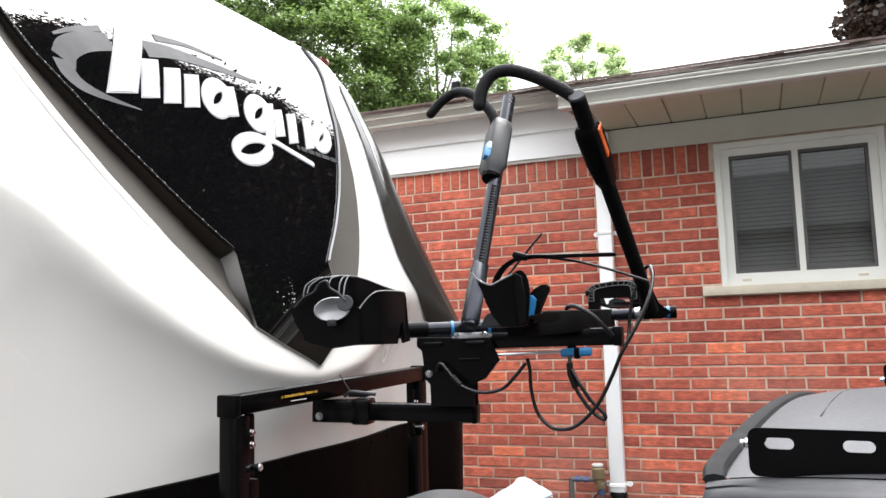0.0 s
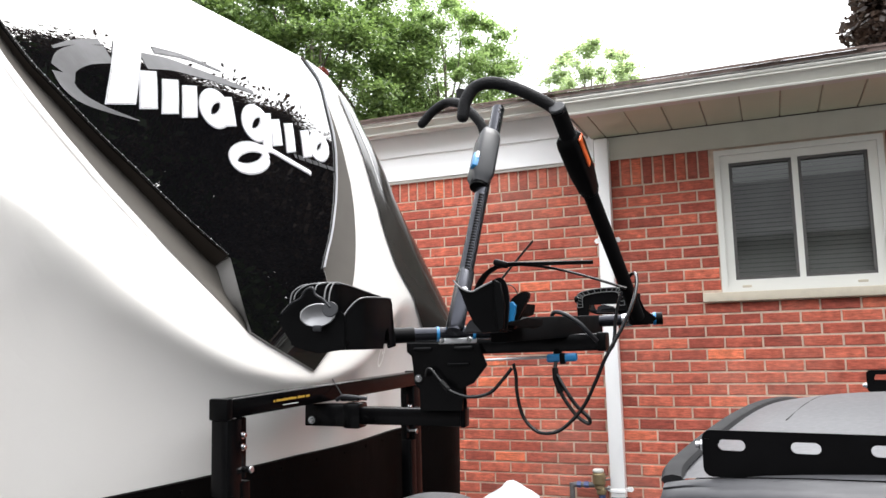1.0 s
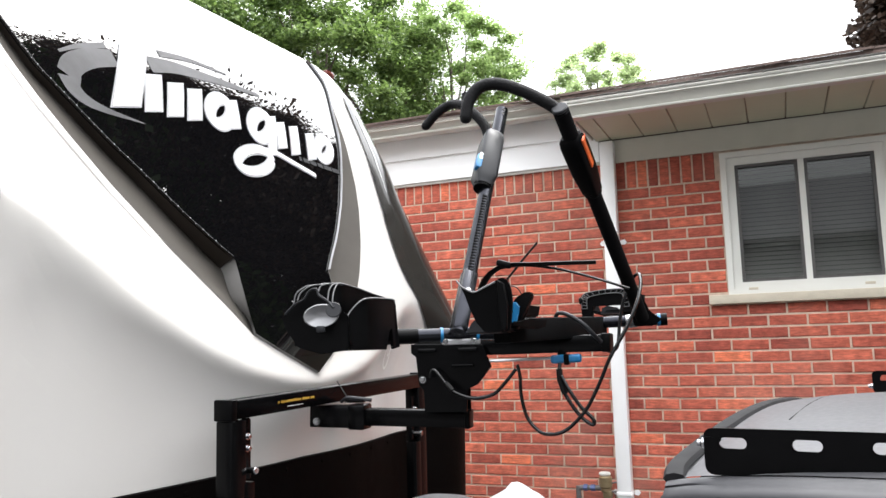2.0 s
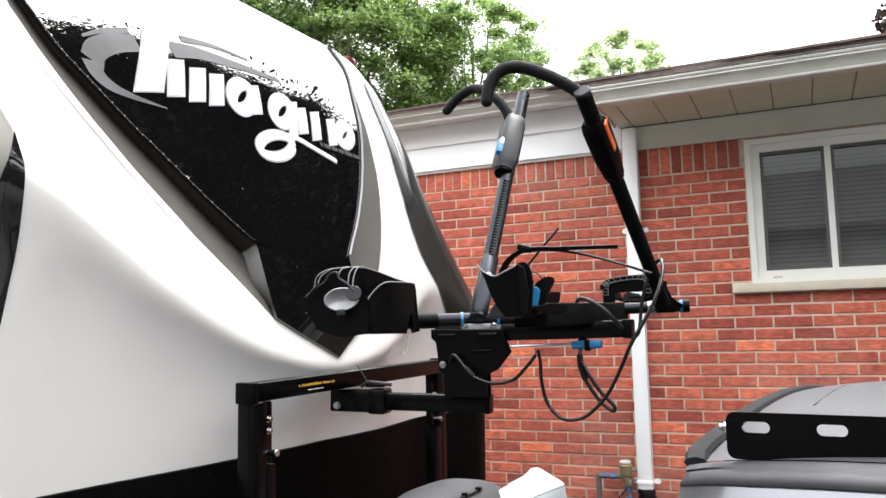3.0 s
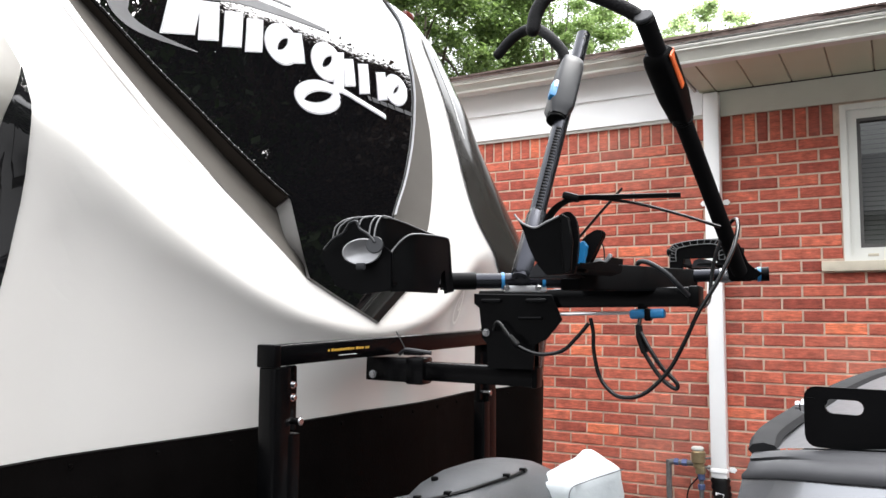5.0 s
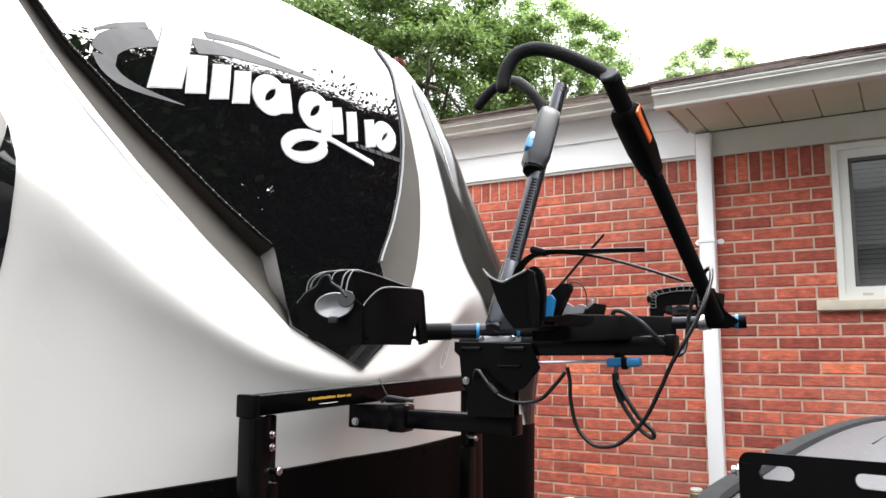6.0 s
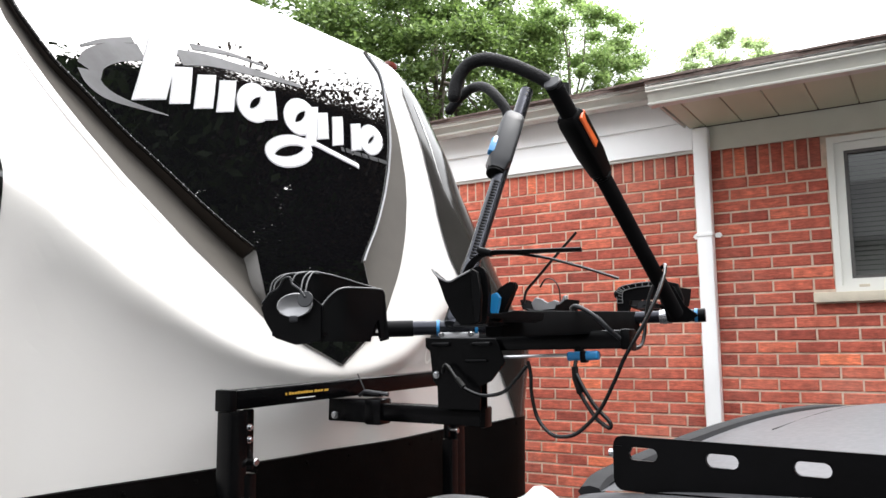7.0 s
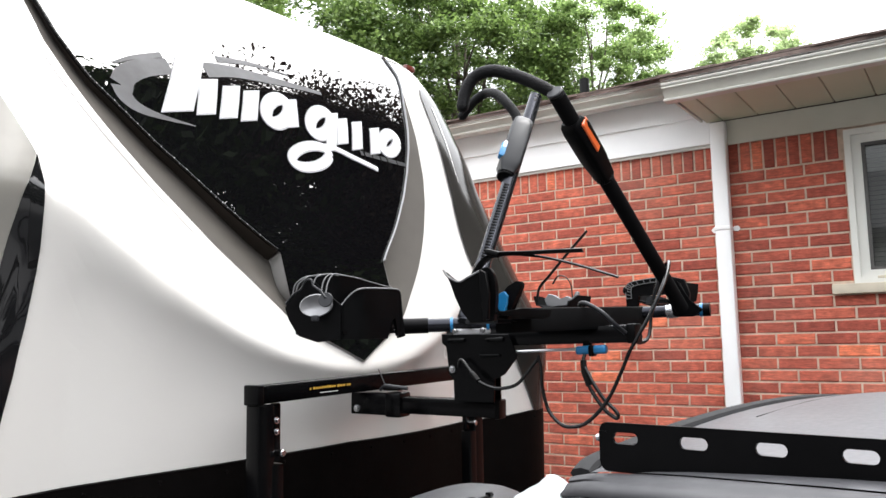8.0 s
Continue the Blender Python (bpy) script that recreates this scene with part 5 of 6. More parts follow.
# pale ladder along the buckle's rim, drawn as its edge highlights
bm = B()
RAIL_OUT = [Vector(q) for q in ((0.936, 2.613, 1.806), (0.936, 2.613, 1.834), (0.948, 2.613, 1.848), (1.00, 2.616, 1.856), (1.045, 2.619, 1.855), (1.060, 2.619, 1.842), (1.061, 2.619, 1.808))]
RAIL_IN = [Vector(q) for q in ((0.950, 2.613, 1.806), (0.950, 2.613, 1.828), (0.958, 2.613, 1.838), (1.00, 2.616, 1.845), (1.038, 2.619, 1.845), (1.047, 2.619, 1.835), (1.048, 2.619, 1.808))]
for rail in (RAIL_OUT, RAIL_IN):
    sweep(bm, smooth_path(rail, 3), 0.0011, 6)
po, pi_ = smooth_path(RAIL_OUT, 3), smooth_path(RAIL_IN, 3)
for a, b in zip(po, pi_):
    sweep(bm, [a, b], 0.0010, 5)
part("buckle_ladder", bm, EDGE, cc, "ratchet ladder outlined in pale highlights", 60)
bm = B()
disc(bm, (0.934, 2.62, 1.828), (1, 0, 0.1), 0.010, 0.012, 12, 0.003)
part("knob", bm, PLASTIC, cc)
bm = B()
prism(bm, [(0.985, 2.616, 1.790), (0.990, 2.616, 1.806), (1.004, 2.616, 1.812), (1.03, 2.618, 1.806), (1.04, 2.618, 1.79)], (0, 0.03, 0))
part("wheel_rest", bm, GREYPL, cc)
cdk = trough("wheel_cradle", (0.716, 2.640, 1.790), (0.156, 0.988, 0), 0.13, 0.10, 0.035, 0.0, 0, rack)
bm = B()
prism(bm, [(0.664, 2.700, 1.797), (0.668, 2.700, 1.815), (0.684, 2.700, 1.834), (0.700, 2.702, 1.830), (0.716, 2.704, 1.816), (0.738, 2.706, 1.826), (0.752, 2.708, 1.815), (0.763, 2.710, 1.838), (0.769, 2.710, 1.836), (0.767, 2.710, 1.797)], (0.002, 0.014, 0))
bmesh.ops.bevel(bm, geom=bm.edges[:], offset=0.0015, segments=1, affect="EDGES")
part("cradle_end", bm, LENS, cdk, "pale grey worn cradle end")
bm = B()
pts = [(0.695, 2.71, 1.862), (0.712, 2.71, 1.884), (0.735, 2.712, 1.880), (0.749, 2.714, 1.855), (0.752, 2.714, 1.815)]
sweep(bm, smooth_path(pts, 5), 0.006, 8, flat=0.3)
part("strap_loop", bm, RUBBER, cdk)

# loose ratchet straps
for pts, w in (
    ([(0.665, 2.66, 1.812), (0.672, 2.665, 1.85), (0.700, 2.675, 1.885), (0.748, 2.705, 1.950), (0.796, 2.733, 2.011)], 0.0075),
    ([(0.835, 1.925, 1.800), (0.846, 1.915, 1.828), (0.868, 1.900, 1.850), (0.903, 1.886, 1.862), (0.960, 1.888, 1.861), (1.020, 1.893, 1.860), (1.067, 1.898, 1.859)], 0.0080),
    ([(0.890, 1.886, 1.857), (0.915, 1.889, 1.860), (0.945, 1.892, 1.8595), (1.000, 1.902, 1.850), (1.060, 1.913, 1.832), (1.121, 1.925, 1.810)], 0.0072),
):
    bm = B()
    sweep(bm, smooth_path(pts, 6), w, 8, flat=0.35)
    part("ratchet_strap", bm, RUBBER, rack, "loose black rubber strap", 40)
bm = B()
box(bm, (0.898, 1.884, 1.864), (0.030, 0.016, 0.013), Matrix.Rotation(0.3, 3, "Y"), 0.005)
part("buckle", bm, PLASTIC, rack)


# the two hook arms
def mast(base, top, g0, g1, hook, blue, side, r=0.0165, hr=0.0125, shift=(0, 0, 0), prof=()):
    base, top = Vector(base), Vector(top)
    ax = (top - base).normalized()
    bm = B()
    sweep(bm, [base, base.lerp(top, 0.5), top], r, 20)
    m = part("mast", bm, ANOD if blue else MATTE, rack, "dark anodised mast with toothed edge" if blue else "black mast tube")
    shift = Vector(shift)
    a, b = base.lerp(top, g0) + shift, base.lerp(top, g1) + shift
    view = Vector(side).normalized()
    view = (view - ax * view.dot(ax)).normalized()
    lat = ax.cross(view)
    bm = B()
    rings = []
    for u, rad in prof:
        c = a.lerp(b, u)
        ring = []
        for k in range(20):
            t = 2 * math.pi * k / 20
            cx, cy = math.cos(t), math.sin(t)
            e = 0.36
            ring.append(bm.verts.new(c + lat * math.copysign(abs(cx) ** e, cx) * rad * 0.86 + view * math.copysign(abs(cy) ** e, cy) * rad))
        rings.append(ring)
    for p, q in zip(rings, rings[1:]):
        for k in range(20):
            bm.faces.new((p[k], p[(k + 1) % 20], q[(k + 1) % 20], q[k]))
    bm.faces.new(rings[0][::-1])
    bm.faces.new(rings[-1])
    grip = part("hook_carriage", bm, GREYPL if blue else PLASTIC, m, "moulded sliding carriage", 35)
    bm = B()
    c = a.lerp(b, 0.06)
    for k in range(3):
        disc(bm, a.lerp(b, -0.03 + 0.035 * k), ax, prof[0][1] + 0.001, 0.006, 16, 0.002)
    part("carriage_collar", bm, PLASTIC, grip)
    if blue:
        bm = B()
        c = a.lerp(b, 0.33) + view * 0.026 + Vector((-0.024, -0.012, 0))
        box(bm, c, (0.046, 0.018, 0.020), along(a, b, view), 0.005, 2)
        part("release_button", bm, BLUE, grip, "blue release button")
        bm = B()
        c = a.lerp(b, 0.41) + view * 0.036 + Vector((-0.024, -0.012, 0))
        box(bm, c, (0.022, 0.008, 0.004), along(a, b, view), 0.002, 1)
        part("button_mark", bm, WHITEP, grip)
    else:
        bm = B()
        out = Vector((0.95, -0.30, 0.10))
        out = (out - ax * out.dot(ax)).normalized()
        c = a.lerp(b, 0.72) + out * 0.0235
        box(bm, c, (0.075, 0.026, 0.005), along(a, b, out), 0.002, 1)
        part("carriage_decal", bm, ORANGE, grip, "orange decal panel")
    bm = B()
    sweep(bm, smooth_path(hook, 8), hr, 16)
    q = Vector(hook[-1])
    bmesh.ops.create_icosphere(bm, subdivisions=2, radius=hr, matrix=Matrix.Translation(q))
    part("hook", bm, FOAM, m, "curved hook in black foam sleeve", 60)
    return m, ax, view, lat


m1, ax1, v1, l1 = mast((0.757, 2.036, 1.742), (0.780, 2.416, 2.326), 0.600, 0.865,
                       [(0.758, 2.350, 2.235), (0.750, 2.352, 2.268), (0.726, 2.356, 2.302), (0.690, 2.372, 2.337), (0.645, 2.400, 2.354), (0.605, 2.405, 2.338), (0.571, 2.406, 2.306)],
                       True, (0.5, -0.85, 0), shift=(-0.008, -0.010, 0), prof=[(0.0, 0.021), (0.06, 0.024), (0.15, 0.0315), (0.80, 0.031), (0.93, 0.027), (1.0, 0.018)])
bm = B()
for k in range(30):
    u = 0.20 + 0.34 * k / 29
    c = Vector((0.757, 2.036, 1.742)).lerp(Vector((0.780, 2.416, 2.326)), u) + v1 * 0.0162 - l1 * 0.004
    box(bm, c, (0.0035, 0.012, 0.003), along((0, 0, 0), ax1, v1))
part("tooth_rack", bm, PLASTIC, m1, "black toothed strip", 0)
bm = B()
beam(bm, Vector((0.757, 2.036, 1.742)) + ax1 * 0.0, Vector((0.757, 2.036, 1.742)) + ax1 * 0.16, 0.036, 0.036, 0.010, up=v1)
part("mast_foot", bm, ANOD, m1)
bolt(rack, Vector((0.757, 2.036, 1.742)) + ax1 * 0.10 + v1 * 0.018, v1, 0.005, 0.004)
bm = B()
for q in ((0.780, 2.410, 2.315), (0.779, 2.402, 2.303)):
    disc(bm, Vector(q) + v1 * 0.0165, v1, 0.004, 0.002, 10)
part("mast_hole", bm, RUBBER, m1)
m2, ax2, v2, l2 = mast((1.102, 2.500, 1.772), (1.006, 1.962, 2.168), 0.672, 0.905,
                       [(1.004, 1.972, 2.170), (0.975, 1.962, 2.192), (0.925, 1.950, 2.220), (0.880, 1.942, 2.235), (0.845, 1.936, 2.228), (0.826, 1.930, 2.200), (0.820, 1.927, 2.168)],
                       False, (0.5, -0.85, 0.3), 0.0165, 0.0125, prof=[(0.0, 0.019), (0.15, 0.021), (0.35, 0.024), (0.85, 0.025), (0.95, 0.023), (1.0, 0.018)])
bm = B()
disc(bm, (1.005, 1.955, 2.172), ax2, 0.0165, 0.008, 18, 0.002)
part("mast_cap", bm, GREYPL, m2, "grey end cap")
bm = B()
prism(bm, [(1.080, 2.508, 1.752), (1.128, 2.512, 1.752), (1.150, 2.512, 1.768), (1.118, 2.508, 1.790), (1.104, 2.470, 1.835), (1.082, 2.452, 1.835), (1.076, 2.49, 1.79)], (-0.004, 0.034, 0))
bmesh.ops.bevel(bm, geom=bm.edges[:], offset=0.003, segments=2, affect="EDGES")
part("mast_foot", bm, MATTE, m2)

# lock cables
for name, pts, r, lab in (
    ("lock_cable", [(0.606, 2.288, 1.640), (0.612, 2.282, 1.655), (0.620, 2.28, 1.658), (0.632, 2.278, 1.646), (0.650, 2.275, 1.625), (0.672, 2.27, 1.606), (0.718, 2.262, 1.592), (0.77, 2.255, 1.600), (0.803, 2.25, 1.628), (0.829, 2.25, 1.658)], 0.0042, "thin black safety cable"),
    ("lock_cable", [(0.834, 2.245, 1.668), (0.838, 2.25, 1.640), (0.839, 2.25, 1.60), (0.850, 2.25, 1.551), (0.872, 2.25, 1.522), (0.897, 2.25, 1.511), (0.938, 2.25, 1.520), (0.986, 2.25, 1.566), (1.020, 2.252, 1.628), (1.043, 2.255, 1.678), (1.082, 2.262, 1.744), (1.106, 2.275, 1.797), (1.115, 2.31, 1.840), (1.113, 2.345, 1.866), (1.106, 2.370, 1.873), (1.095, 2.390, 1.868), (1.083, 2.40, 1.850), (1.066, 2.40, 1.810), (1.055, 2.40, 1.762), (1.051, 2.395, 1.722), (1.046, 2.385, 1.700), (1.034, 2.365, 1.692), (1.018, 2.345, 1.702), (1.005, 2.33, 1.715)], 0.0042, "black vinyl-coated lock cable in a loop"),
    ("lock_cable", [(0.922, 2.305, 1.668), (0.920, 2.30, 1.650), (0.921, 2.30, 1.632), (0.933, 2.30, 1.595), (0.962, 2.30, 1.550), (0.986, 2.30, 1.530), (0.995, 2.30, 1.530), (0.992, 2.30, 1.542), (0.966, 2.295, 1.570), (0.944, 2.292, 1.605), (0.925, 2.295, 1.640)], 0.0045, "short black looped lock cable"),
    ("lock_cable", [(0.912, 2.33, 1.762), (0.925, 2.28, 1.782), (0.950, 2.26, 1.780), (0.985, 2.26, 1.758), (1.005, 2.27, 1.735), (1.02, 2.30, 1.715)], 0.0050, "grey cable arched over the tray bar"),
):
    bm = B()
    sweep(bm, smooth_path(pts, 6), r, 10)
    part(name, bm, CABLE if "grey" not in lab else GREYPL, rack, lab, 60)
bm = B()
sweep(bm, [(0.9205, 2.30, 1.655), (0.9215, 2.30, 1.630), (0.932, 2.30, 1.598)], 0.0075, 10)
part("cable_sleeve", bm, RUBBER, rack, "thick rubber cable sleeve")
bm = B()
sweep(bm, [(0.648, 2.275, 1.628), (0.668, 2.270, 1.609)], 0.0065, 10)
part("cable_sleeve", bm, RUBBER, rack)

# ---- grey gas-bottle cover on the tongue ----
cover = thing("gas_bottle_cover", tuple(tw(0, 0.30, 0.57)), "grey moulded plastic gas bottle cover on the tongue", "tank cover")


def dome(bm, cu, cv, hu, hv, z0, z1, n=28, m=14, square=3.2, rise=0.32):
    """A rounded-square hull in trailer axes with a domed top."""
    rings = []
    for j in range(m + 1):
        t = j / m
        if t < 0.5:
            z, k = z0 + (z1 - z0) * (1 - rise) * (t / 0.5), 1.0 - 0.03 * t
        else:
            a = (t - 0.5) / 0.5 * math.pi / 2
            z, k = z1 - (z1 - z0) * rise * (1 - math.sin(a)), 0.985 * math.cos(a) ** 0.75 + 0.0
        ring = []
        for i in range(n):
            a = 2 * math.pi * i / n
            c, s = math.cos(a), math.sin(a)
            q = (abs(c) ** square + abs(s) ** square) ** (-1 / square)
            ring.append(bm.verts.new(tw(cu + hu * q * c * max(k, 0.02), cv + hv * q * s * max(k, 0.02), z)))
        rings.append(ring)
    for a, b in zip(rings, rings[1:]):
        for i in range(n):
            bm.faces.new((a[i], a[(i + 1) % n], b[(i + 1) % n], b[i]))
    bm.faces.new(rings[-1])
    return bm


bm = B()
dome(bm, -0.005, 0.335, 0.29, 0.155, 0.57, 1.342, square=2.6, rise=0.20)
hull = part("hull", bm, TANK, cover, "", 60)
bm = B()
dome(bm, -0.20, 0.285, 0.14, 0.140, 0.57, 1.293, square=2.4, rise=0.16)
part("shoulder", bm, TANK, cover, "", 60)
# access lid and its dark gap, strap ends
bm = B()
pts = [(0.478, 2.128, 1.294), (0.522, 2.130, 1.298), (0.584, 2.158, 1.314), (0.625, 2.223, 1.325), (0.645, 2.294, 1.327), (0.653, 2.36, 1.329)]
sweep(bm, smooth_path(pts, 6), 0.0055, 8, flat=0.7)
part("lid_gap", bm, RUBBER, cover, "dark rubber lid edge")
for q in ((0.560, 2.146, 1.311), (0.640, 2.275, 1.331), (0.652, 2.345, 1.332), (0.500, 2.128, 1.300)):
    bm = B()
    box(bm, q, (0.014, 0.014, 0.010), None, 0.002)
    part("lid_clip", bm, PLASTIC, cover)
bm = B()
box(bm, (0.505, 2.200, 1.326), (0.016, 0.012, 0.010), Matrix.Rotation(0.4, 3, "Z"), 0.003)
part("latch", bm, PLASTIC, cover)

# ---- tongue jack under a pale vinyl cover ----
jack = thing("jack_cover", (0.77, 2.46, 0.55), "pale vinyl fabric cover draped over the tongue jack", "cover")
bm = B()
# plan corners with the height of the sloped top at each, going round
PLAN = [(0.651, 2.385, 1.296), (0.757, 2.360, 1.306), (0.858, 2.452, 1.337), (0.775, 2.520, 1.362), (0.672, 2.462, 1.322)]
rng = random.Random(9)
ring_n = 10
loops = []
for k, (dz, grow) in enumerate(((0.004, -0.045), (0.002, -0.018), (-0.006, -0.004), (-0.022, 0.0), (-0.06, 0.004), (-0.12, 0.002), (-0.20, 0.008), (-0.32, 0.006), (-0.50, 0.014))):
    loop = []
    for i in range(5):
        p0, p1, p2 = Vector(PLAN[i]), Vector(PLAN[(i + 1) % 5]), Vector((0.745, 2.437, 0))
        for j in range(ring_n):
            u = j / ring_n
            q = p0.lerp(p1, u)
            out = Vector((q.x - p2.x, q.y - p2.y, 0))
            corner = 0.010 * max(0.0, abs(2 * u - 1) - 0.7) / 0.3
            sag = (0.010 * math.sin(math.pi * u) + 0.004 * math.sin(7 * u + 2 * k + i)) * min(1.0, k / 4) * (-1 if k < 7 else 1)
            q += out.normalized() * (grow - corner + sag * 0.7 + rng.uniform(-0.0008, 0.0008))
            q.z += dz
            loop.append(bm.verts.new(q))
    loops.append(loop)
for a, b in zip(loops, loops[1:]):
    for i in range(len(a)):
        bm.faces.new((a[i], a[(i + 1) % len(a)], b[(i + 1) % len(a)], b[i]))
bm.faces.new(loops[0])
part("drape", bm, VINYLCOVER, jack, "", 60)
bm = B()
sweep(bm, smooth_path([(0.754, 2.352, 1.16), (0.755, 2.353, 1.24), (0.757, 2.357, 1.296), (0.785, 2.383, 1.312), (0.825, 2.420, 1.325), (0.852, 2.445, 1.333)], 6), 0.0013, 6)
part("seam", bm, SEAM, jack, "dark stitched seam")
bm = B()
sweep(bm, [(0.80, 2.47, 0.02), (0.80, 2.47, 0.85)], 0.03, 14)
disc(bm, (0.80, 2.47, 0.010), (0, 0, 1), 0.08, 0.02, 16, 0.004)
part("jack_post", bm, POWDER, jack)

# ---- the parked car: s forward from its rear roof corner, l across, z up ----
CY = radians(14.0)
CF = Vector((math.cos(CY), -math.sin(CY), 0))
CL = Vector((math.sin(CY), math.cos(CY), 0))
CO = Vector((1.187, 1.455, 0))
CW_ROOF = 1.22


def cp(s, l, z):
    return CO + CF * s + CL * l + Vector((0, 0, z))


car = thing("parked_car", tuple(cp(2.0, 0.6, 0)), "silver estate car with grey roof and black roof rack", "car")


def eased(s, xs, ys):
    """Linear steps between stations, rounded off."""
    r = min(0.12, 0.02 + 0.5 * s)
    return float(sum(np.interp(s + r * d, xs, ys) for d in (-1, -0.5, 0, 0.5, 1)) / 5)


def body_ring(s):
    """Outline of a cross-section at s, from one sill over the roof to the other."""
    roof = eased(s, (0, 0.05, 0.2, 0.8, 2.0, 2.6, 3.2, 3.9, 4.3, 4.45), (1.545, 1.560, 1.572, 1.585, 1.575, 1.45, 1.02, 0.93, 0.80, 0.62))
    belt = eased(s, (0, 2.9, 4.45), (1.02, 1.0, 0.62))
    sk = eased(s, (0, 0.03, 0.10), (0.6, 0.85, 1.0))
    rw = eased(s, (0, 0.12, 0.5, 2.2, 3.2, 4.2, 4.45), (0.585, 0.64, 0.665, 0.66, 0.74, 0.74, 0.66))
    bw = eased(s, (0, 0.3, 0.8, 3.6, 4.2, 4.45), (0.70, 0.80, 0.88, 0.88, 0.82, 0.68))
    c = CW_ROOF / 2
    half = [(bw - 0.03, 0.28), (bw, 0.45), (bw + 0.01, 0.75), (bw - 0.02, belt), *[(bw - 0.02 + (rw + 0.05 - bw + 0.02) * u + 0.10 * u * (1 - u), belt + (roof - 0.055 - belt) * u) for u in (0.2, 0.4, 0.6, 0.8)], (rw + 0.048 * sk, roof - 0.055), (rw + 0.036 * sk, roof - 0.024)]
    return c, half, rw, roof, sk


def loft(bm, ss, pick, close=False):
    g = []
    for s in ss:
        g.append([bm.verts.new(p) for p in pick(s)])
    for a, b in zip(g, g[1:]):
        for k in range(len(a) - 1):
            bm.faces.new((a[k], a[k + 1], b[k + 1], b[k]))
    return g


def lean(s, z):
    """The rear leans forward towards the roof."""
    w = max(0.0, 1 - s / 0.9)
    return -w * (0.19 * (1.55 - max(z, 0.95)) if z > 0.95 else 0.114 + 0.03)


SS = [0.0, 0.015, 0.03, 0.05, 0.08, 0.12, 0.16, 0.22, 0.3, 0.4, 0.5, 0.6, 0.7, 0.8, 0.9, 1.0, 1.15, 1.4, 1.7, 2.0, 2.4, 2.8, 3.2, 3.6, 4.0, 4.25, 4.4, 4.45]
bm = B()


def side(sign):
    def f(s):
        c, half, rw, roof, sk = body_ring(s)
        return [cp(s + lean(s, z), c + sign * w, z) for w, z in half]
    return f


ga = loft(bm, SS, side(-1))
gb = loft(bm, SS, side(1))
# rear and front closing skins
for i in (0, -1):
    for k in range(len(ga[0]) - 1):
        bm.faces.new((ga[i][k], ga[i][k + 1], gb[i][k + 1], gb[i][k]))
# bonnet and windscreen zone between the sides, ahead of the roof
i0 = SS.index(2.0)
for i in range(i0, len(SS) - 1):
    bm.faces.new((ga[i][-1], ga[i + 1][-1], gb[i + 1][-1], gb[i][-1]))
part("body", bm, CARPAINT, car, "silver metallic body", 50)

# roof skin, and the stepped dark moulding along both its sides and over the rear edge
ROOF_S = [0.0, 0.012, 0.03, 0.05, 0.08, 0.12, 0.16, 0.22, 0.3, 0.4, 0.6, 0.9, 1.4, 2.0]


def roof_row(s):
    c, half, rw, roof, sk = body_ring(s)
    ls = [-rw + 0.006, -rw + 0.018] + [-rw + 0.03 + (2 * rw - 0.06) * k / 20 for k in range(21)] + [rw - 0.018, rw - 0.006]
    return [cp(s, c + l, roof - 0.004 + 0.040 * (1 - (l / rw) ** 2)) for l in ls]


def mould_row(sign):
    def f(s):
        c, half, rw, roof, sk = body_ring(s)
        prof = ((-0.010, -0.006), (0.002, -0.0035), (0.012, -0.004), (0.018, -0.0075), (0.022 * sk, -0.010), (0.030 * sk, -0.0105), (0.036 * sk, -0.013), (0.041 * sk, -0.016), (0.043 * sk, -0.021), (0.042 * sk, -0.0245), (0.036 * sk, -0.026), (0.024 * sk, -0.025))
        return [cp(s + lean(s, roof + z) * (1 if z < -0.02 else 0), c + sign * (rw + w), roof + z) for w, z in prof]
    return f


bm = B()
gr = loft(bm, ROOF_S, roof_row)
low = [bm.verts.new(v.co - Vector((0, 0, 0.010)) - CF * 0.003) for v in gr[0]]
for k in range(len(low) - 1):
    bm.faces.new((gr[0][k], gr[0][k + 1], low[k + 1], low[k]))
roof_c = part("roof", bm, CARROOF, car, "dusty silver grey car roof", 40)
for sign in (-1, 1):
    bm = B()
    gm = loft(bm, ROOF_S, mould_row(sign))
    bm.faces.new(gm[0])
    part("roof_moulding", bm, CARMOULD, roof_c, "dark grey stepped moulding", 50)
# dark seal at the rear edge, two pressed seams
bm = B()
c, half, rw, roofz, sk = body_ring(0.0)
pts = [cp(0.006 - 0.004, c + l, roofz + 0.035 * (1 - (l / rw) ** 2) + 0.004) for l in (-0.55, -0.45, -0.3, -0.15, 0, 0.15, 0.3, 0.45, 0.55)]
sweep(bm, smooth_path([cp(0.008, c - rw - 0.002, roofz - 0.001)] + pts + [cp(0.008, c + rw + 0.002, roofz - 0.001)], 5), 0.014, 8, flat=0.55)
part("roof_seal", bm, CARTRIM, roof_c, "dark rubber edge strip")
for s0 in (0.095,):
    bm = B()
    c, half, rw, roofz, sk = body_ring(s0)
    pts = [cp(s0 + 0.03 * (1 - (l / rw) ** 2) * 0, c + l, roofz + 0.035 * (1 - (l / rw) ** 2) + 0.0006) for l in ((-0.50, -0.40, -0.2, 0, 0.2, 0.40, 0.50) if s0 < 0.08 else (-0.28, -0.1, 0, 0.1, 0.28))]
    sweep(bm, smooth_path(pts, 4), 0.0012, 6, flat=0.5)
    part("roof_seam", bm, CARTRIM, roof_c, "thin dark roof seam")


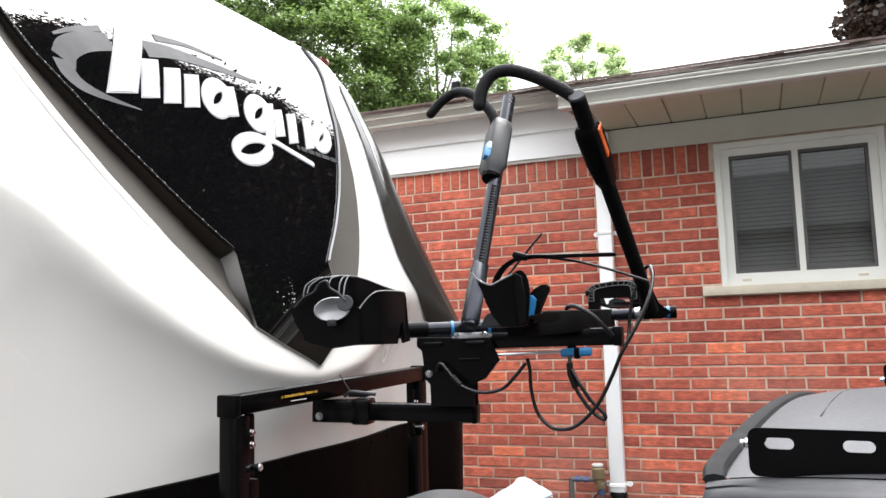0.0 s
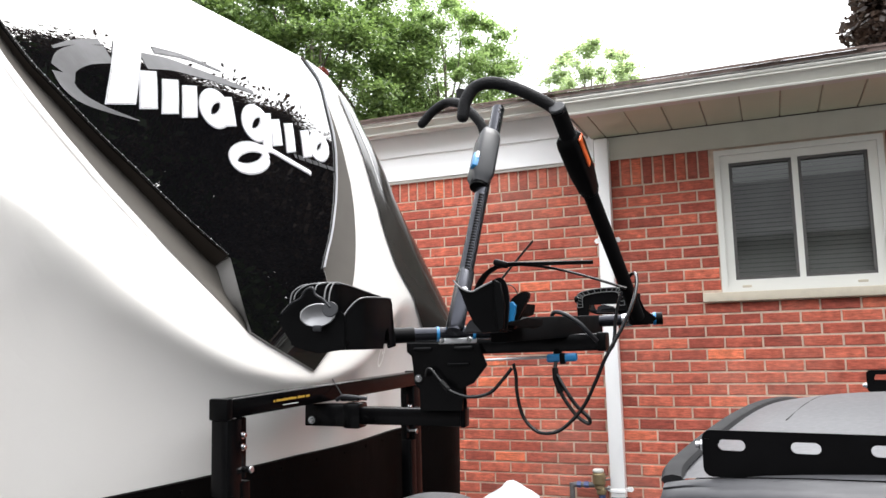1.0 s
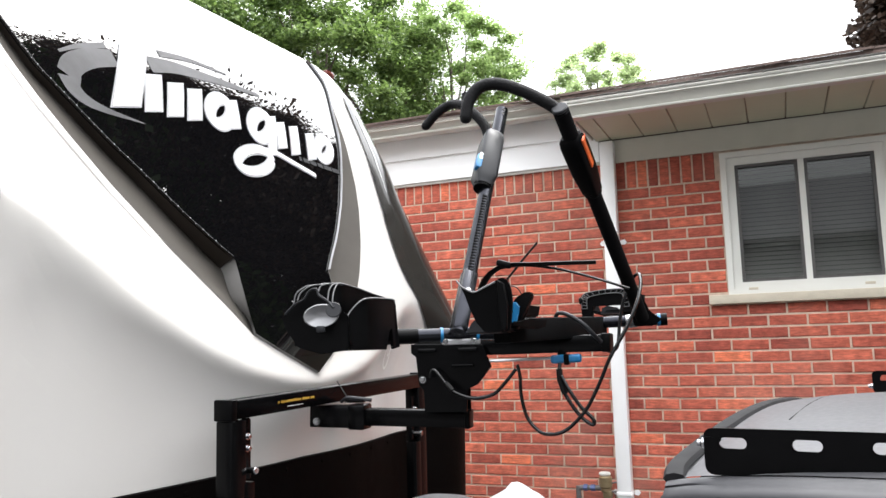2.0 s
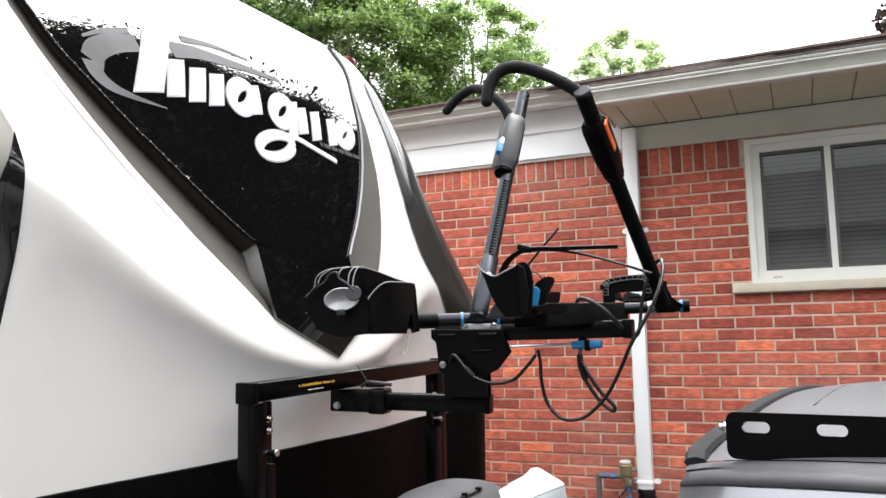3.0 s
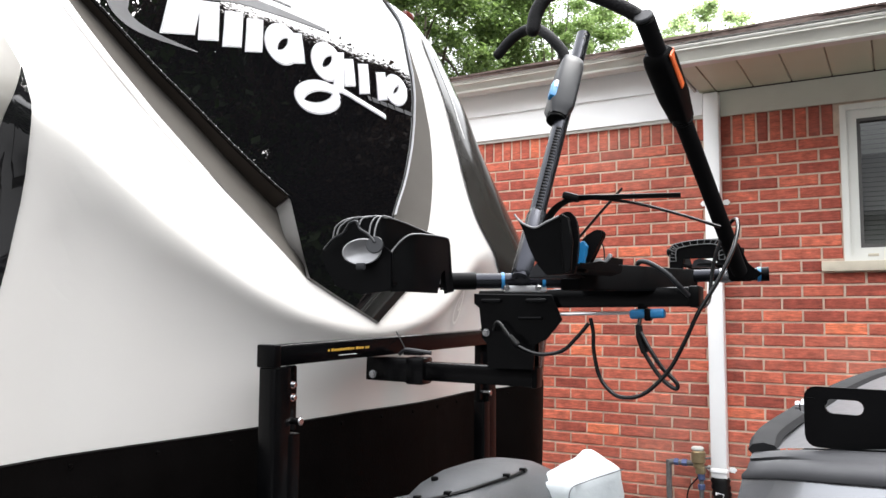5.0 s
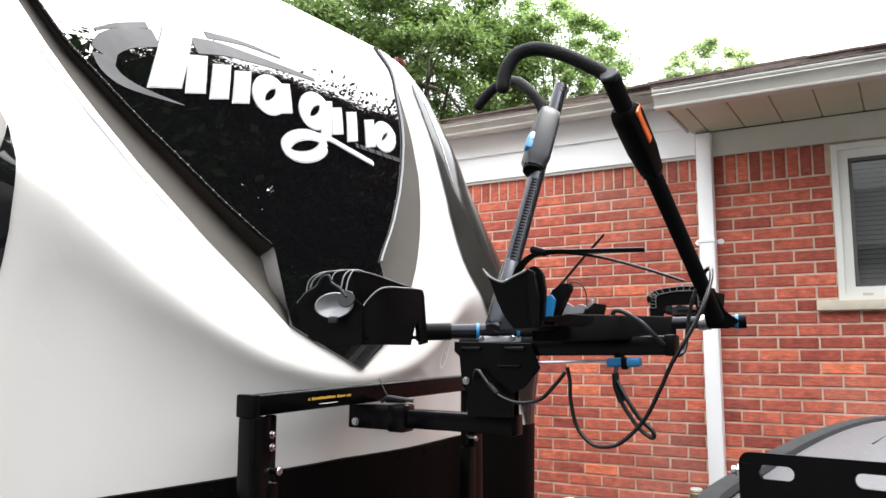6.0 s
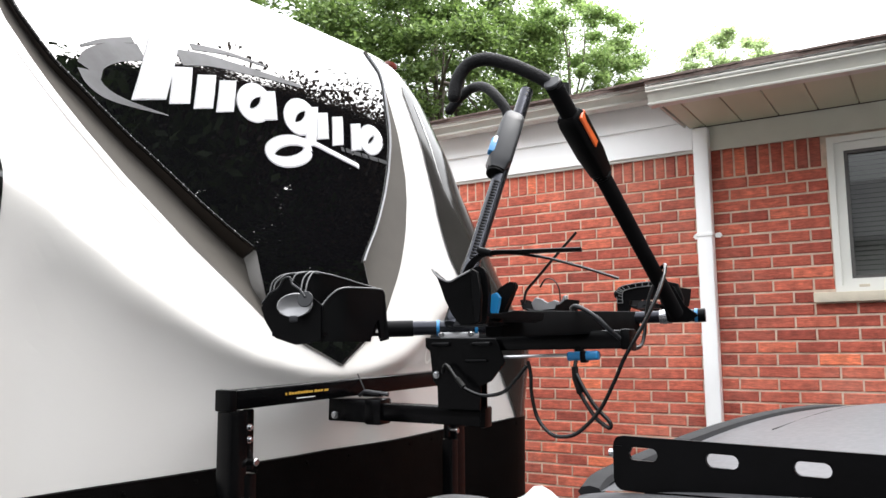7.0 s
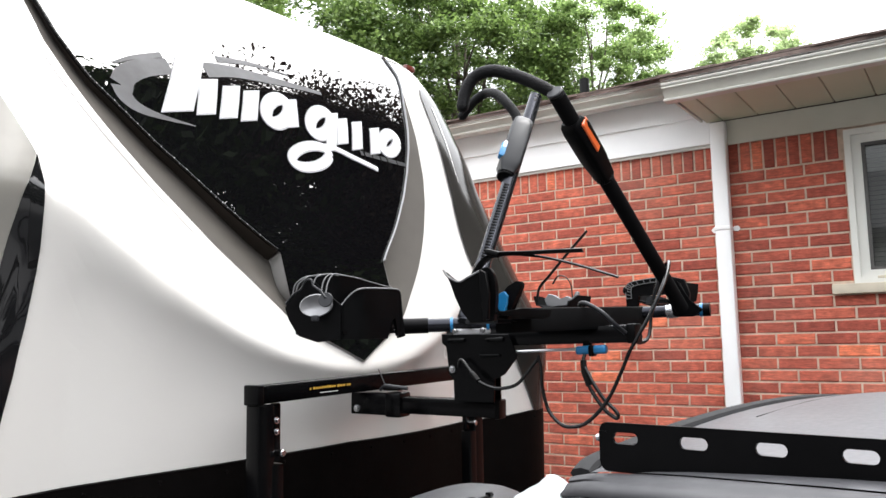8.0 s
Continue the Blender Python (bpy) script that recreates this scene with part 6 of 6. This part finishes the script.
def rail(l0, s0, length, h, z0, slots):
    """A flat upright rack side panel with rounded ends and real slots through it."""
    t = 0.004
    r = 0.010
    bm = B()
    sl, sh = 0.031, 0.0125
    zc = h - 0.0165
    # strips round the slots
    xs = [0.0]
    for a in slots:
        xs += [a, a + sl]
    xs.append(length)
    def slab(a, b, z1, z2):
        box(bm, cp(s0 + (a + b) / 2, l0, z0 + (z1 + z2) / 2), (b - a, t, z2 - z1), along((0, 0, 0), CF))
    slab(r, length - r, 0.0, r)
    slab(0.0, length, r, zc - sh / 2)
    slab(r, length - r, h - r, h)
    slab(0.0, length, zc + sh / 2, h - r)
    prev = 0.0
    for a in slots + [length]:
        slab(prev, a, zc - sh / 2, zc + sh / 2)
        prev = a + sl
    # rounded corners and slot ends
    for a, z, q in ((r, r, 0), (length - r, r, 0), (r, h - r, 0), (length - r, h - r, 0)):
        disc(bm, cp(s0 + a, l0, z0 + z), CL, r, t - 0.0012, 16)
    return part("rack_side", bm, PLASTIC, car, "black slotted rack side panel", 0), zc, sl, sh


slots = [0.017 + 0.0785 * k for k in range(16)]
S0 = 0.053
rk, zc, sl, sh = rail(-0.007, S0, 1.36, 0.053, 1.558, slots)
rail(1.19, 0.150, 1.26, 0.053, 1.576, slots[:14])
for k, a in enumerate(slots[:6]):
    # half-round slot ends
    bm = B()
    for e in (a, a + sl):
        sg = 1 if e == a else -1
        pts = []
        for i in range(9):
            t = math.pi * i / 8
            pts.append(cp(S0 + e + sg * (sh / 2 - sh / 2 * math.sin(t)), -0.009, 1.558 + zc + sh / 2 * math.cos(t)))
        pts += [cp(S0 + e - sg * 0.0005, -0.009, 1.558 + zc - sh / 2 - 0.0005), cp(S0 + e - sg * 0.0005, -0.009, 1.558 + zc + sh / 2 + 0.0005)]
        prism(bm, pts, CL * 0.004)
    part("slot_end", bm, PLASTIC, rk, "", 0)
for l in (-0.007, 1.19):
    for s in (S0 - 0.008, 1.41) if l < 0 else (0.142, 1.41):
        bm = B()
        q = cp(s + 0.006, l + 0.010, 1.592)
        disc(bm, q, CF, 0.0065, 0.008, 6, 0.0015)
        sweep(bm, [q - CF * 0.003, q - CF * 0.008], 0.004, 10)
        part("rack_bolt", bm, CHROME, car, "bright rack bolt")
for s in (0.10, 0.5, 0.95, 1.33):
    bm = B()
    beam(bm, cp(s, 0.0, 1.628), cp(s, 1.185, 1.632), 0.03, 0.012, 0.003)
    if s != 0.10:
        part("cross_bar", bm, PLASTIC, car, "black cross bar")
    else:
        bm.free()
for s in (0.5, 1.33):
    for l in (0.008, 1.175):
        bm = B()
        box(bm, cp(s, l, 1.585), (0.05, 0.02, 0.07), along((0, 0, 0), CF), 0.004)
        part("rack_foot", bm, PLASTIC, car)

# glazing, lamps, wheels, bumper
for sign in (-1, 1):
    for s0, s1 in ((0.75, 1.35), (1.42, 2.35)):
        bm = B()
        rows = []
        for i in range(7):
            s = s0 + (s1 - s0) * i / 6
            c, half, rw, roof, sk = body_ring(s)
            (wa, za), (wb, zb), (wc, zc2) = half[3], half[5], half[8]
            rows.append([bm.verts.new(cp(s + lean(s, z), c + sign * (w + 0.006), z)) for w, z in ((wa + (wb - wa) * 0.15, za + (zb - za) * 0.15), (wb, zb), (wb + (wc - wb) * 0.85, zb + (zc2 - zb) * 0.85))])
        for a, b in zip(rows, rows[1:]):
            for k in range(2):
                bm.faces.new((a[k], a[k + 1], b[k + 1], b[k]))
        part("side_window", bm, CARGLASS, car, "dark tinted glass")
bm = B()
c = CW_ROOF / 2
prism(bm, [cp(-0.095, c - 0.60, 1.08), cp(-0.095, c + 0.60, 1.08), cp(-0.022, c + 0.48, 1.47), cp(-0.022, c - 0.48, 1.47)], CF * -0.006)
part("rear_window", bm, CARGLASS, car, "dark tinted rear glass")
bm = B()
i1 = body_ring(2.08)
i2 = body_ring(3.05)
prism(bm, [cp(2.08, c - 0.60, i1[3] + 0.0), cp(2.08, c + 0.60, i1[3] + 0.0), cp(3.05, c + 0.66, i2[3] + 0.09), cp(3.05, c - 0.66, i2[3] + 0.09)], (0, 0, 0.008))
part("windscreen", bm, CARGLASS, car, "dark windscreen")
for sign in (-1, 1):
    bm = B()
    box(bm, cp(-0.135, c + sign * 0.72, 0.88), (0.06, 0.13, 0.22), along((0, 0, 0), CF), 0.02)
    part("tail_lamp", bm, RED, car, "red tail lamp")
    for s in (0.65, 3.45):
        bm = B()
        disc(bm, cp(s, c + sign * 0.80, 0.33), CL, 0.33, 0.21, 40, 0.035)
        wh = part("wheel", bm, RUBBER, car, "black tyre")
        bm = B()
        disc(bm, cp(s, c + sign * 0.905, 0.33), CL, 0.22, 0.012, 30, 0.004)
        part("rim", bm, RIM, wh)
bm = B()
box(bm, cp(-0.20, c, 0.52), (0.16, 1.64, 0.26), along((0, 0, 0), CF), 0.06, 3)
part("rear_bumper", bm, CARTRIM, car, "dark rear bumper")

# ---- bricks ----
rng = random.Random(77)


def brick_mesh(L, H, seed):
    """A brick face with worn edges; front half only, set in the mortar."""
    r = random.Random(seed)
    v, f = [], []
    c = 0.004
    for (x, y, z) in ((0, 0.04, 0), (L, 0.04, 0), (L, 0.04, H), (0, 0.04, H),
                      (0, 0.004, 0), (L, 0.004, 0), (L, 0.004, H), (0, 0.004, H),
                      (c, 0, c), (L - c, 0, c), (L - c, 0, H - c), (c, 0, H - c)):
        v.append((x + r.uniform(-0.0012, 0.0012), y + (r.uniform(-0.0015, 0.0015) if y < 0.02 else 0), z + r.uniform(-0.0012, 0.0012)))
    f = [(8, 9, 10, 11), (4, 5, 9, 8), (5, 6, 10, 9), (6, 7, 11, 10), (7, 4, 8, 11), (0, 1, 5, 4), (1, 2, 6, 5), (2, 3, 7, 6), (3, 0, 4, 7)]
    return v, f


def lay(x0, x1, z_top, course, length, off):
    """Places of running-bond bricks between x0 and x1 from z_top downwards."""
    out = []
    row = 0
    z = z_top - course
    while z > -course:
        x = x0 - (0.5 * length if row % 2 else 0.0) - off
        while x < x1 - 0.02:
            a, b = max(x, x0), min(x + length - 0.010, x1)
            if b - a > 0.02:
                out.append((a, z + 0.005, b - a, course - 0.010))
            x += length
        row += 1
        z -= course
    return out


def in_window(x, z, L, H):
    return x + L > WIN[0] - 0.002 and x < WIN[1] + 0.002 and z + H > 1.915 and z < WIN[3]


def in_sill(x, z, L, H):
    return x + L > 1.297 and x < 2.395 and z + H > 1.915 and z < 1.968


places = []
SOLD = 2.690
ZL = 2.687
for x, z, L, H in lay(X0, CORNER, ZL, 0.0661, 0.2050, 0.091):
    places.append((x, z, L, H))
for x, z, L, H in lay(CORNER, X1, 2.647, 0.0667, 0.2040, 0.148):
    if in_window(x, z, L, H):
        if x < WIN[0] and x + L > WIN[0] and WIN[0] - x > 0.03:
            L = WIN[0] - 0.006 - x
        elif x + L > WIN[1] and x < WIN[1] and x + L - WIN[1] > 0.03:
            L, x = x + L - WIN[1] - 0.006, WIN[1] + 0.006
        else:
            continue
    if in_sill(x, z, L, H):
        if x < 1.297:
            L = 1.297 - 0.004 - x
            if L < 0.02:
                continue
        else:
            continue
    places.append((x, z, L, H))
x = X0
while x < X1:
    zb = SOLD if x < CORNER - 0.03 else 2.652
    if not (WIN[0] - 0.06 < x < WIN[1]):
        places.append((x, zb, 0.0550, (2.825 if x < CORNER - 0.03 else 2.815) - zb))
    x += 0.0655
near = [p for p in places if -0.15 < p[0] < 1.30 and 0.95 < p[1] < 2.75]
near.sort(key=lambda p: abs(p[0] - 0.85))
near = near[:300]
chosen = set(near)
meshes = {}
for x, z, L, H in near:
    key = (round(L, 2), round(H, 2), rng.randrange(3))
    if key not in meshes:
        v, f = brick_mesh(L, H, len(meshes))
        me = bpy.data.meshes.new("brick")
        me.from_pydata(v, [], f)
        me.materials.append(BRICK)
        meshes[key] = me
    ob = new("brick", meshes[key])
    ob.location = (x, WY + rng.uniform(-0.0025, 0.0015), z)
    ob.parent = wall
V, F = [], []
for i, (x, z, L, H) in enumerate(places):
    if (x, z, L, H) in chosen:
        continue
    v, f = brick_mesh(L, H, i)
    n = len(V)
    dy = rng.uniform(-0.0025, 0.0015)
    V += [(x + a, WY + dy + b, z + c) for a, b, c in v]
    F += [tuple(k + n for k in q) for q in f]
me = bpy.data.meshes.new("brick_rest")
me.from_pydata(V, [], F)
me.materials.append(BRICK_FAR)
rest = new("brick_rest", me)
rest.parent = wall
tagged(rest, kind="stuff")

for o in house_things:
    o.matrix_basis = TURN @ o.matrix_basis

# ---- trees ----
def tree(at, height, crown_c, crown_r, n_clumps, leaves, leaf, material, label, seed, trunk_r=0.22, limbs=9, gap=0.0, flat=0.8, more=(), fat=0.26, level=1.0):
    """A tapered trunk with limbs, and a crown of many small leaves in uneven clumps."""
    rng = random.Random(seed)
    t = thing("tree", at, label, "tree")
    at = Vector(at)
    cc = Vector(crown_c)
    bm = B()
    top = Vector((cc.x, cc.y, cc.z + crown_r * 0.5))
    mid = at.lerp(top, 0.45) + Vector((rng.uniform(-.3, .3), rng.uniform(-.3, .3), 0))
    path = smooth_path([at, mid, top], 8)
    sweep(bm, path, trunk_r, 10, taper=trunk_r * 0.2)
    clumps = []
    for k in range(n_clumps):
        while True:
            p = Vector((rng.uniform(-1, 1), rng.uniform(-1, 1), rng.uniform(-1, 1)))
            if 0.25 < p.length < 1:
                break
        p = p.normalized() * (p.length ** 0.5)
        c = cc + Vector((p.x * crown_r, p.y * crown_r, p.z * crown_r * flat))
        clumps.append((c, crown_r * rng.uniform(0.09, fat)))
    clumps += [(Vector(q[:3]), q[3]) for q in more]
    for k in range(limbs):
        c, r = clumps[k % len(clumps)]
        s = path[rng.randrange(len(path) // 3, len(path) - 2)]
        m = s.lerp(c, 0.5) + Vector((rng.uniform(-.3, .3), rng.uniform(-.3, .3), rng.uniform(0, .5)))
        sweep(bm, smooth_path([s, m, c], 4), trunk_r * 0.32, 6, taper=trunk_r * 0.05)
    part("trunk", bm, BARK, t, "", 60)
    nr = np.random.default_rng(seed)
    per = leaves // len(clumps)
    ctr = []
    for c, r in clumps:
        d = nr.normal(size=(per, 3))
        d /= np.linalg.norm(d, axis=1)[:, None]
        rad = r * np.minimum(0.15 + 0.62 * np.abs(nr.normal(size=per)), 1.25)[:, None]
        q = np.array(c) + d * rad * np.array((1.15, 1.15, 0.7))
        ctr.append(q)
    ctr = np.concatenate(ctr)
    n = len(ctr)
    a = nr.normal(size=(n, 3)) * np.array((1, 1, 0.5))
    a /= np.linalg.norm(a, axis=1)[:, None]
    b = nr.normal(size=(n, 3)) * np.array((1, 1, level))
    b -= a * (a * b).sum(1)[:, None]
    b /= np.linalg.norm(b, axis=1)[:, None]
    s = (leaf * (0.6 + 0.8 * nr.random(n)))[:, None]
    v = np.stack([ctr - a * s, ctr + b * s * 0.55 - a * s * 0.1, ctr + a * s, ctr - b * s * 0.55 + a * s * 0.1], 1).reshape(-1, 3)
    me = bpy.data.meshes.new("crown")
    me.from_pydata(v.tolist(), [], np.arange(4 * n).reshape(-1, 4).tolist())
    me.materials.append(material)
    ob = new("crown", me)
    ob.parent = t
    ob.matrix_parent_inverse = Matrix.Translation(at).inverted()
    return t


tree((-8.9, 20.5, 0), 13, (-8.9, 20.5, 9.2), 3.5, 170, 120000, 0.06, LEAF_A, "tall dense green maple behind the house", 11, 0.26, 26, flat=1.0, fat=0.21, level=0.5)
tree((-5.4, 22.0, 0), 12, (-5.3, 22.0, 9.3), 2.1, 110, 60000, 0.05, LEAF_B, "lighter open-crowned green tree behind the house", 12, 0.12, 24, flat=1.25, fat=0.22, level=0.5)
tree((-13.5, 17.0, 0), 13, (-13.5, 17.0, 8.5), 4.5, 130, 90000, 0.07, LEAF_A, "broad green maple past the trailer", 13, 0.3, 16)
tree((-1.7, 28.0, 0), 12, (-1.7, 28.0, 10.75), 1.7, 90, 20000, 0.055, LEAF_E, "distant pale green treetop over the roof", 14, 0.12, 12)
fr = random.Random(31)
fringe = tuple((4.0 + 1.9 * u + fr.uniform(-0.1, 0.1), 12.7 + fr.uniform(-0.4, 0.4), 6.0 + (0.5 + 2.6 * u) * fr.random(), fr.uniform(0.14, 0.34)) for u in (fr.random() for k in range(80)))
tree((8.9, 12.9, 0), 20, (8.9, 12.9, 13.6), 5.3, 110, 400000, 0.06, LEAF_C, "large dark copper-leaved tree beyond the house", 15, 0.34, 14, fat=0.22,
     more=fringe + tuple((7.0 + 0.9 * (k % 5), 12.8, 3.6 + 1.1 * (k // 5), 0.9) for k in range(20)) + tuple((4.9 + 0.85 * (k % 6), 12.4 + 0.8 * (k % 2), 8.2 + 0.9 * (k // 6) * (0.35 + 0.13 * (k % 6)), 0.9) for k in range(36))
     + tuple((5.2 + 0.6 * (k % 6), 13.6 + 0.3 * (k % 3), 7.6 + 0.75 * (k // 6), 0.75) for k in range(36))
     + tuple((float(np.interp(z, (10.2, 12.0, 14.5, 17.0), (5.2, 4.0, 4.5, 6.0))) + 0.62 * i, 13.0 + 1.0 * ((i + j) % 2), z + 0.2 * (i % 2), 0.72) for j in range(9) for i in range(6) for z in (10.2 + 0.8 * j,)))
tree((11.2, 9.0, 0), 20, (11.2, 9.0, 13.4), 5.6, 120, 120000, 0.12, LEAF_D, "tall dark green shade tree by the drive", 16, 0.32, fat=0.24, more=tuple((8.6 + 1.0 * (k % 5), 9.2 + 0.4 * (k % 2), 3.4 + 1.1 * (k // 5), 1.0) for k in range(20)) + tuple((7.7 + 0.7 * (k % 3), 10.4 - 0.5 * (k % 3), 6.4 + 0.8 * (k // 3), 0.9) for k in range(9)))
tree((-3.0, -19.0, 0), 9, (-3.0, -19.0, 3.2), 2.6, 45, 14000, 0.15, LEAF_D, "unseen rounded green tree across the yard", 18, 0.24)
# unseen blockers of low sky light: one tree enlarged, two more added
tree((12.0, -12.0, 0), 10, (12.0, -12.0, 5.0), 3.8, 50, 16000, 0.15, LEAF_D, "unseen rounded green tree across the yard", 19, 0.24)
tree((14.0, -2.0, 0), 12, (14.0, -2.0, 5.4), 4.6, 60, 24000, 0.16, LEAF_D, "unseen broad dark green tree added to block low sky", 20, 0.26)
tree((17.0, 5.0, 0), 12, (17.0, 5.0, 6.0), 5.0, 60, 24000, 0.17, LEAF_D, "unseen broad dark green tree added to block low sky", 21, 0.26)

# ---- the house across the yard, seen only mirrored in the panes ----
far = thing("neighbour_house", (1.0, -20.0, 0), "plain grey-sided house with a long low roof across the yard", "house")
bm = B()
prism(bm, [(-9.0, -16.0, 0), (-9.0, -24.0, 0), (-9.0, -24.0, 4.9), (-9.0, -20.0, 7.1), (-9.0, -16.0, 4.9)], (20.0, 0, 0))
part("wall", bm, mat("grey_wood_siding", (0.10, 0.10, 0.10), 0.7, vary=0.15, scale=5), far)
bm = B()
for sgn in (-1, 1):
    prism(bm, [(-9.4, -20.0, 7.22), (-9.4, -20.0 + sgn * 4.5, 4.75), (-9.4, -20.0 + sgn * 4.5, 4.63), (-9.4, -20.0, 7.10)], (20.8, 0, 0))
part("roof", bm, mat("dark_slate_roof", (0.03, 0.03, 0.032), 0.9, vary=0.2, scale=6, spec=0.1), far)
for wx in (2.4, 7.2):
    bm = B()
    box(bm, (wx, -15.98, 1.7), (1.2, 0.06, 1.2), None, 0.01, 1)
    part("window", bm, CARGLASS, far)
